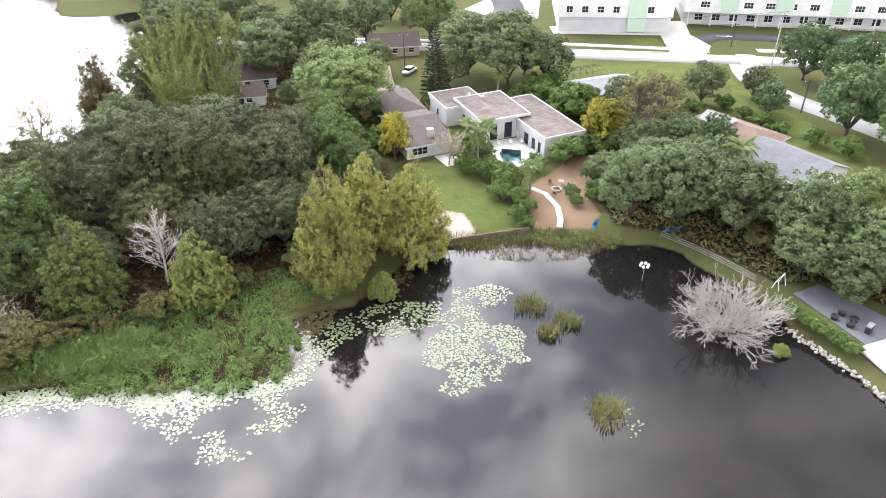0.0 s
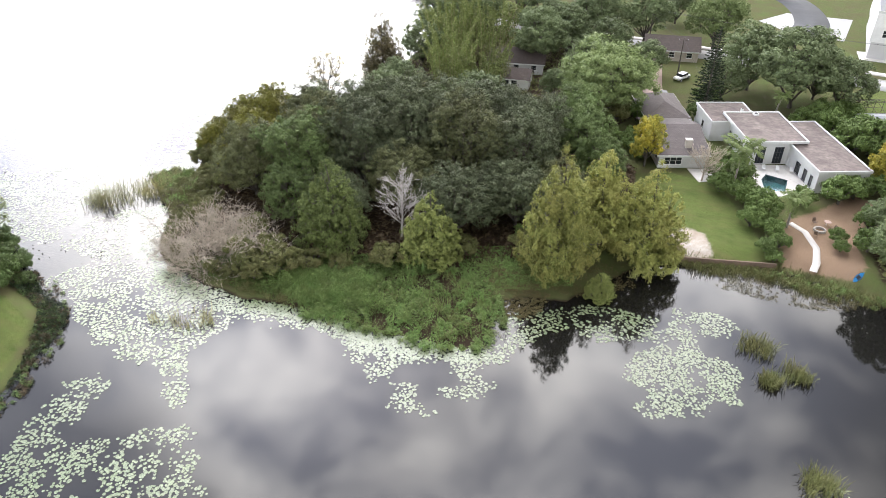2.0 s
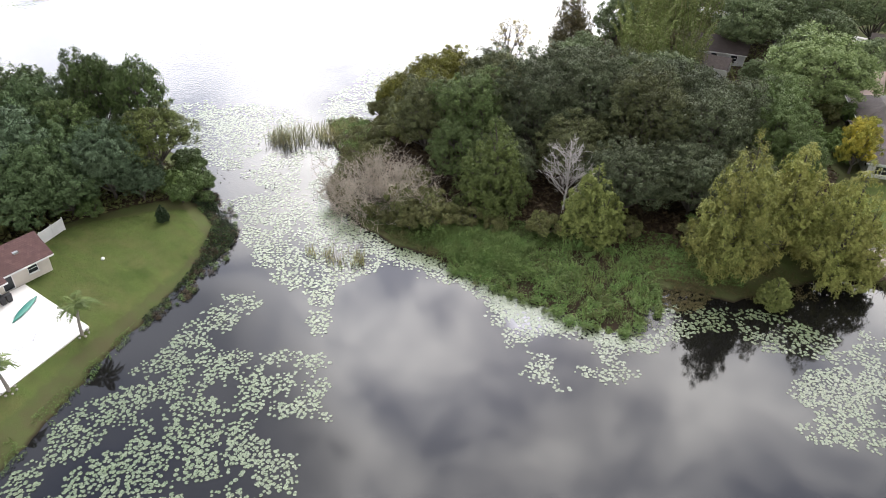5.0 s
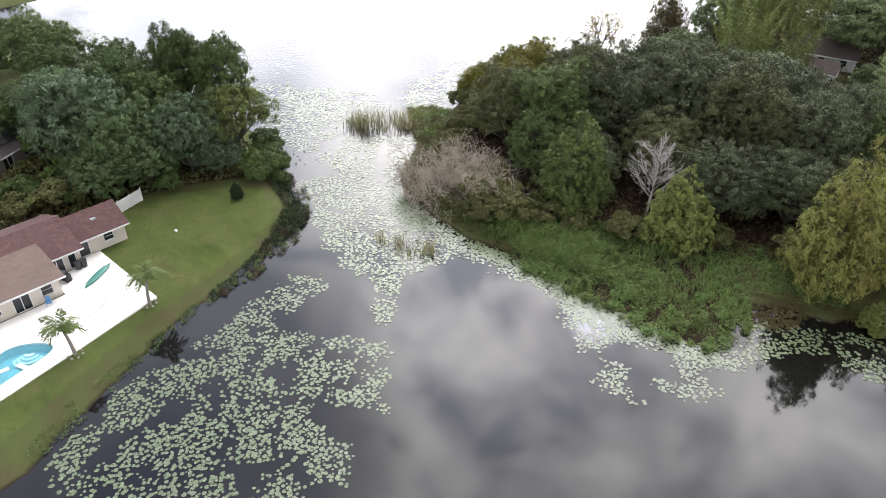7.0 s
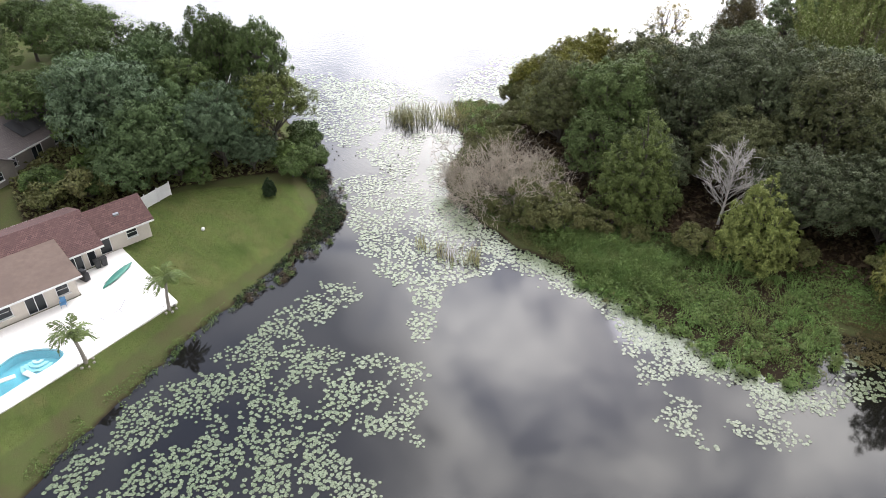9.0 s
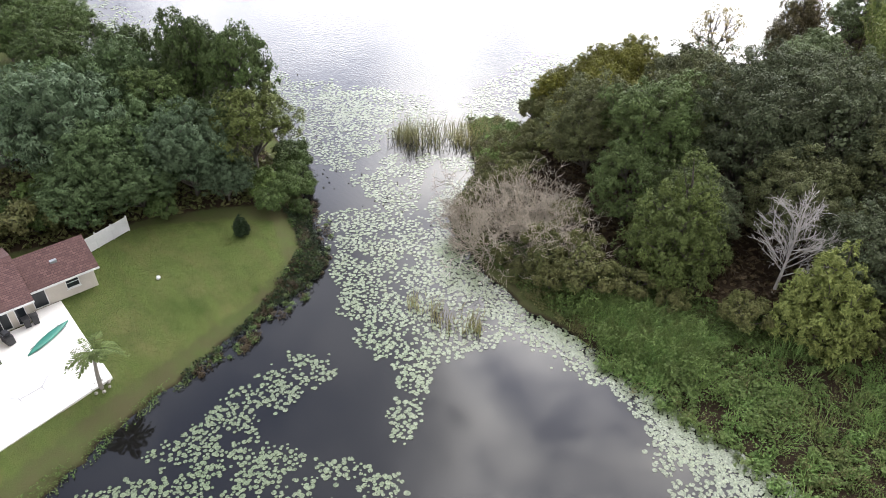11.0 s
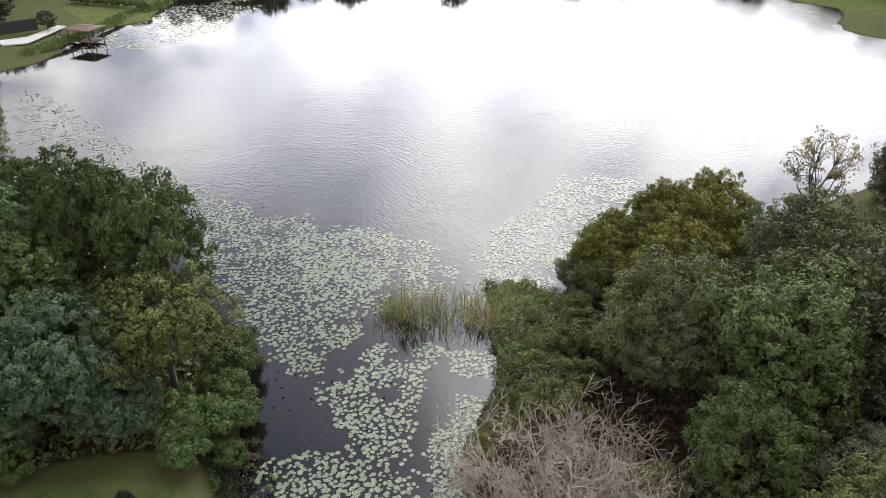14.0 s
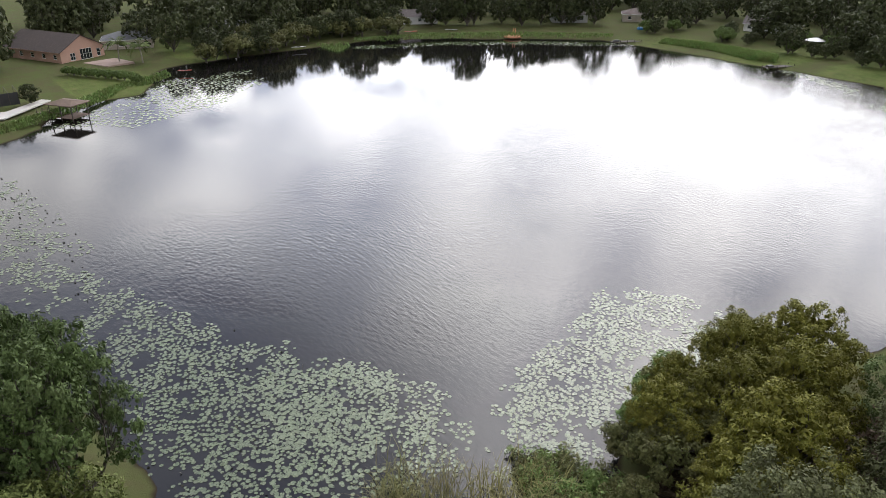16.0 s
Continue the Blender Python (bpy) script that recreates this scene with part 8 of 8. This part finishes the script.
# roof fittings of the white house
for x, y, z, w in ((12.0, 133.8, LAND + 3.8, 0.9), (9.6, 135.2, LAND + 3.8, 0.4)):
    t = thing("roof_air_conditioner", pose(x, y, z, 0, 0, 20), "white air conditioner on the flat roof", "air conditioner", "roof units")
    bm = bmesh.new()
    box(bm, -w / 2, w / 2, -w / 2, w / 2, 0.06, 0.9, 0.03)
    part("case", bm, M["whitepaint"], t)
    bm = bmesh.new()
    rod(bm, (0, 0, 0.9), (0, 0, 0.94), w * 0.35, sides=16)
    part("fan_grille", bm, M["rubber"], t)
for x, y in ((14.2, 119.9), (16.4, 120.3), (18.6, 120.6)):
    lounge_chair(x, y, 10, "whitepaint", "white patio chair beside the small pool", 0.095)
umb = thing("folded_parasol", pose(17.8, 121.6, LAND + 0.1), "folded pale parasol on the patio", "parasol")
bm = bmesh.new()
rod(bm, (0, 0, 0), (0, 0, 2.5), 0.025, sides=8)
part("pole", bm, M["metal"], umb)
bm = bmesh.new()
rod(bm, (0, 0, 1.0), (0, 0, 2.45), 0.17, 0.04, 10)
part("canopy", bm, M["stucco"], umb)

# ---- far shore ----
pinkh = thing("pink_house", pose(-268.7, 93.5, LAND, 0, 0, 115), "pink house with a large brown gabled roof", "house")
fit_walls(pinkh, rect(0, 14, 0, 23), 3.0, M["pink"], {0: [(6.2, 3.8, 0.02, 2.9, "window"), (11.6, 1.2, 0.3, 2.3, "window"), (3.0, 1.6, 0.3, 2.2, "window")], 3: spaced(23, 4.5)})
gable_roof(pinkh, 0, 14, 0, 23, 3.0, 6.6, M["darkshingle"], "y", 0.6, wall=M["pink"], trim="pink")
for x, y, turn, w, d, wl_, rf, lb, kd in ((-283, 108, 70, 14, 9, "tan", "greyroof", "house with a grey roof behind palms", "hip"), (-273, 174, 52, 9, 10, "whitepaint", "greyshingle", "white lakeside house with large windows", "gable"),
                                          (-270, 208, 62, 13, 9, "whitepaint", "greyshingle", "white bungalow with a grey roof on the far shore", "gable"), (-185, 292, 20, 15, 9, "whitepaint", "greyshingle", "white bungalow with a grey roof above a lawn", "gable"),
                                          (-225, 277, 40, 10, 8, "tan", "flatroof", "low tan house among trees", "hip"), (-152, 300, 5, 14, 9, "greywall", "darkshingle", "grey house with a dark roof", "hip"),
                                          (-290, 145, 75, 13, 9, "tan", "greyroof", "pale-roofed house among dark trees", "hip"), (-240, 255, 50, 13, 9, "greywall", "greyshingle", "grey bungalow among trees", "hip"),
                                          (-232, 56, 80, 9, 10, "greywall", "darkshingle", "dark-roofed house beside a screened porch", "hip")):
    home("lakeside_house", x, y, turn, w, d, wl_, rf, lb, kd)
# screened porch and its path
porch = thing("screened_porch", pose(-226.5, 66.5, LAND, 0, 0, 90), "dark screened porch on the lake shore", "porch")
for k in range(6):
    for y in (0, 5):
        bm = bmesh.new()
        rod(bm, (1.8 * k, y, 0), (1.8 * k, y, 2.8), 0.06, sides=6)
        part("post", bm, M["darkwood"], porch)
    bm = bmesh.new()
    rod(bm, (1.8 * k, 0, 2.8), (1.8 * k, 5, 3.3), 0.06, sides=6)
    part("rafter", bm, M["darkwood"], porch)
bm = bmesh.new()
box(bm, 0, 9, 0.02, 0.05, 0.1, 2.7)
part("screen", bm, M["rubber"], porch)
plate("path", [(-217, 66), (-215.5, 70.5), (-226.5, 81.5), (-228.5, 80), (-221.5, 72), (-222, 66)], LAND + 0.06, M["concrete"], "pale concrete path along the shore", "path")
gaz = thing("boat_dock", pose(-212.8, 81.9, 0, 0, 0, 32), "roofed timber dock standing in the lake", "dock")
for k in range(16):
    bm = bmesh.new()
    box(bm, -3.2 + 0.4 * k, -2.83 + 0.4 * k, -2.4, 2.4, 0.62, 0.7, 0.008)
    part("plank", bm, M["wood"], gaz)
for sx in (-2.8, 0, 2.9):
    for sy in (-2.1, 2.1):
        bm = bmesh.new()
        rod(bm, (sx, sy, -2.0), (sx, sy, 3.2), 0.1, sides=8)
        part("post", bm, M["darkwood"], gaz)
for y in (-2.35, 2.35):
    bm = bmesh.new()
    rod(bm, (-3.2, y, 1.6), (3.0, y, 1.6), 0.05, sides=6)
    part("rail", bm, M["wood"], gaz)
bm = bmesh.new()
v = [bm.verts.new(q) for q in ((-3.4, -2.7, 3.2), (3.5, -2.7, 3.2), (3.5, 2.7, 3.2), (-3.4, 2.7, 3.2), (-3.4, -2.7, 3.34), (3.5, -2.7, 3.34), (3.5, 2.7, 3.34), (-3.4, 2.7, 3.34), (-1.2, 0, 3.95), (1.3, 0, 3.95))]
for f in ((3, 2, 1, 0), (0, 1, 5, 4), (1, 2, 6, 5), (2, 3, 7, 6), (3, 0, 4, 7), (4, 5, 9, 8), (5, 6, 9), (6, 7, 8, 9), (7, 4, 8)):
    bm.faces.new([v[k] for k in f])
part("roof", bm, M["wood"], gaz)
for k in range(11):
    bm = bmesh.new()
    box(bm, -8.2 + 0.45 * k, -7.78 + 0.45 * k, -0.7, 0.7, 0.6, 0.68, 0.008)
    part("plank", bm, M["wood"], gaz)
for sy in (-0.7, 0.7):
    bm = bmesh.new()
    rod(bm, (-8.2, sy, 1.55), (-3.2, sy, 1.55), 0.045, sides=6)
    part("rail", bm, M["wood"], gaz)
    for sx in (-8.0, -6.4, -4.8):
        bm = bmesh.new()
        rod(bm, (sx, sy, -1.5), (sx, sy, 1.6), 0.06, sides=6)
        part("post", bm, M["darkwood"], gaz)
for x, y, turn, ln, lb in ((-181, 54.6, 20, 9, "dark timber jetty off the south shore"), (-147, 247, 70, 12, "low dark timber jetty among lily pads"), (-199, 246, 60, 10, "dark jetty with a moored boat")):
    t = thing("jetty", pose(x, y, 0, 0, 0, turn), lb, "jetty", "jetties")
    for k in range(int(ln / 0.5)):
        bm = bmesh.new()
        box(bm, -ln / 2 + 0.5 * k, -ln / 2 + 0.46 + 0.5 * k, -1.2, 1.2, 0.55, 0.62, 0.008)
        part("plank", bm, M["darkwood"], t)
    for k in range(5):
        for sy in (-1.1, 1.1):
            bm = bmesh.new()
            rod(bm, (-ln / 2 + 0.2 + k * (ln - 0.4) / 4, sy, -1.8), (-ln / 2 + 0.2 + k * (ln - 0.4) / 4, sy, 1.1), 0.1, sides=7)
            part("pile", bm, M["darkwood"], t)
    if ln > 9:
        bm = bmesh.new()
        box(bm, -ln / 2 + 0.6, -ln / 2 + 2.6, -0.7, 0.7, 0.63, 1.1, 0.15)
        part("locker", bm, M["rubber"], t)
od = thing("round_dock", pose(-229.0, 224.0, 0), "round orange floating dock with a post", "dock")
bm = bmesh.new()
bmesh.ops.create_cone(bm, cap_ends=True, segments=24, radius1=3.0, radius2=3.0, depth=0.35)
bmesh.ops.translate(bm, verts=bm.verts, vec=(0, 0, 0.55))
part("platform", bm, M["terracotta"], od)
for sx in (-0.5, 0.5):
    bm = bmesh.new()
    rod(bm, (sx, 0.6, 0.7), (sx, 0.6, 3.2), 0.12, sides=8)
    part("post", bm, M["terracotta"], od)
boat("kayak", -240.5, 116.5, 0.9, 60, 3.6, 0.9, "red_hull", "orange-red kayak on the far bank")
boat("rowing_boat", -255.5, 201.0, 1.1, 60, 4.4, 1.3, "red_hull", "reddish boat drawn up on the far bank")
boat("rowing_boat", -250.0, 214.5, 1.1, 50, 4.4, 1.2, "whitepaint", "white boat drawn up on the far bank")
boat("rowing_boat", -252.6, 156.4, 1.0, 75, 4.6, 1.2, "whitepaint", "pale boat drawn up on the far bank")
bm = bmesh.new()
box(bm, -1.6, 1.6, -1.0, 1.0, 0, 0.9, 0.3)
solo("covered_boat", bm, M["blue_hull"], pose(-208.4, 266.5, LAND, 0, 0, 30), "bright blue tarpaulin over a low heap", "tarpaulin")
par = thing("parasol", pose(-153.5, 278.0, LAND), "white open parasol on the lawn", "parasol")
bm = bmesh.new()
rod(bm, (0, 0, 0), (0, 0, 2.7), 0.04, sides=8)
part("pole", bm, M["metal"], par)
bm = bmesh.new()
bmesh.ops.create_cone(bm, cap_ends=True, segments=10, radius1=3.2, radius2=0.1, depth=0.8)
bmesh.ops.translate(bm, verts=bm.verts, vec=(0, 0, 2.7))
part("canopy", bm, M["whitepaint"], par)
plate("terrace", [(-266, 98), (-268, 107), (-259, 109.5), (-257, 102)], LAND + 0.12, M["paving"], "pinkish stone terrace before the pink house", "terrace", 0.5)
for k, u in enumerate(np.linspace(0, 1, 12)):
    plant("hedge_bush", MINI[k % 2], -252 + 18 * u, 91.0 + 11.5 * u, 0.6, "clipped dark green hedge bush on the far lawn", "hedge", "far hedge")
palm(-262.0, 106.5, 5.0, 4.2, 21, "stout palm before the pink house", "far palms")
palm(-258.0, 111.5, 4.6, 4.0, 22, "stout palm beside the terrace", "far palms")
for x, y, s in ((-226, 77.5, 0.34), (-153.5, 262, 0.7), (-147, 284, 0.9), (-139, 276, 0.8), (-128, 262, 0.7)):
    plant("lakeside_tree", FAR[1], x, y, s, "rounded green tree beside the lake", "tree", "lakeside trees")
blades("reed_bed", [[(-190, 250.5), (-172, 251.5), (-158, 248), (-150, 249), (-152, 254), (-172, 257), (-190, 254)]], 9000, 21, 1.3, "marsh", "tall green reeds along the far shore", "reeds", 0.3, 0.1)
blades("bank_grass", [[(-206, 68), (-214, 83), (-228, 96), (-238, 112), (-241, 112), (-231, 95), (-217, 81), (-209, 67)], [(-242, 164), (-256, 164), (-250, 178), (-243, 197), (-228, 222), (-205, 247), (-208, 250), (-232, 226), (-248, 200), (-254, 178)]], 12000, 22, 0.8, "marsh", "rank green grass along the far shore", "grass", 0.5, 0.12)
for k, (x, y) in enumerate(scatter(np.random.default_rng(5), [(-244, 120), (-246, 142), (-258, 160), (-256, 180), (-246, 200), (-268, 196), (-272, 160), (-262, 130)], 26)):
    plant("far_bush", OLIVEBUSH[k % 2], x, y, 1.0 + 0.3 * (k % 3), "dense dark bush on the far bank", "bush", "far bushes")
plate("car_park", [(13.5, 216), (21, 227), (38, 226), (34, 204), (27, 203), (22, 206)], LAND + 0.05, M["oldasphalt"], "worn grey asphalt of a car park beside the school", "car park", 0.3)
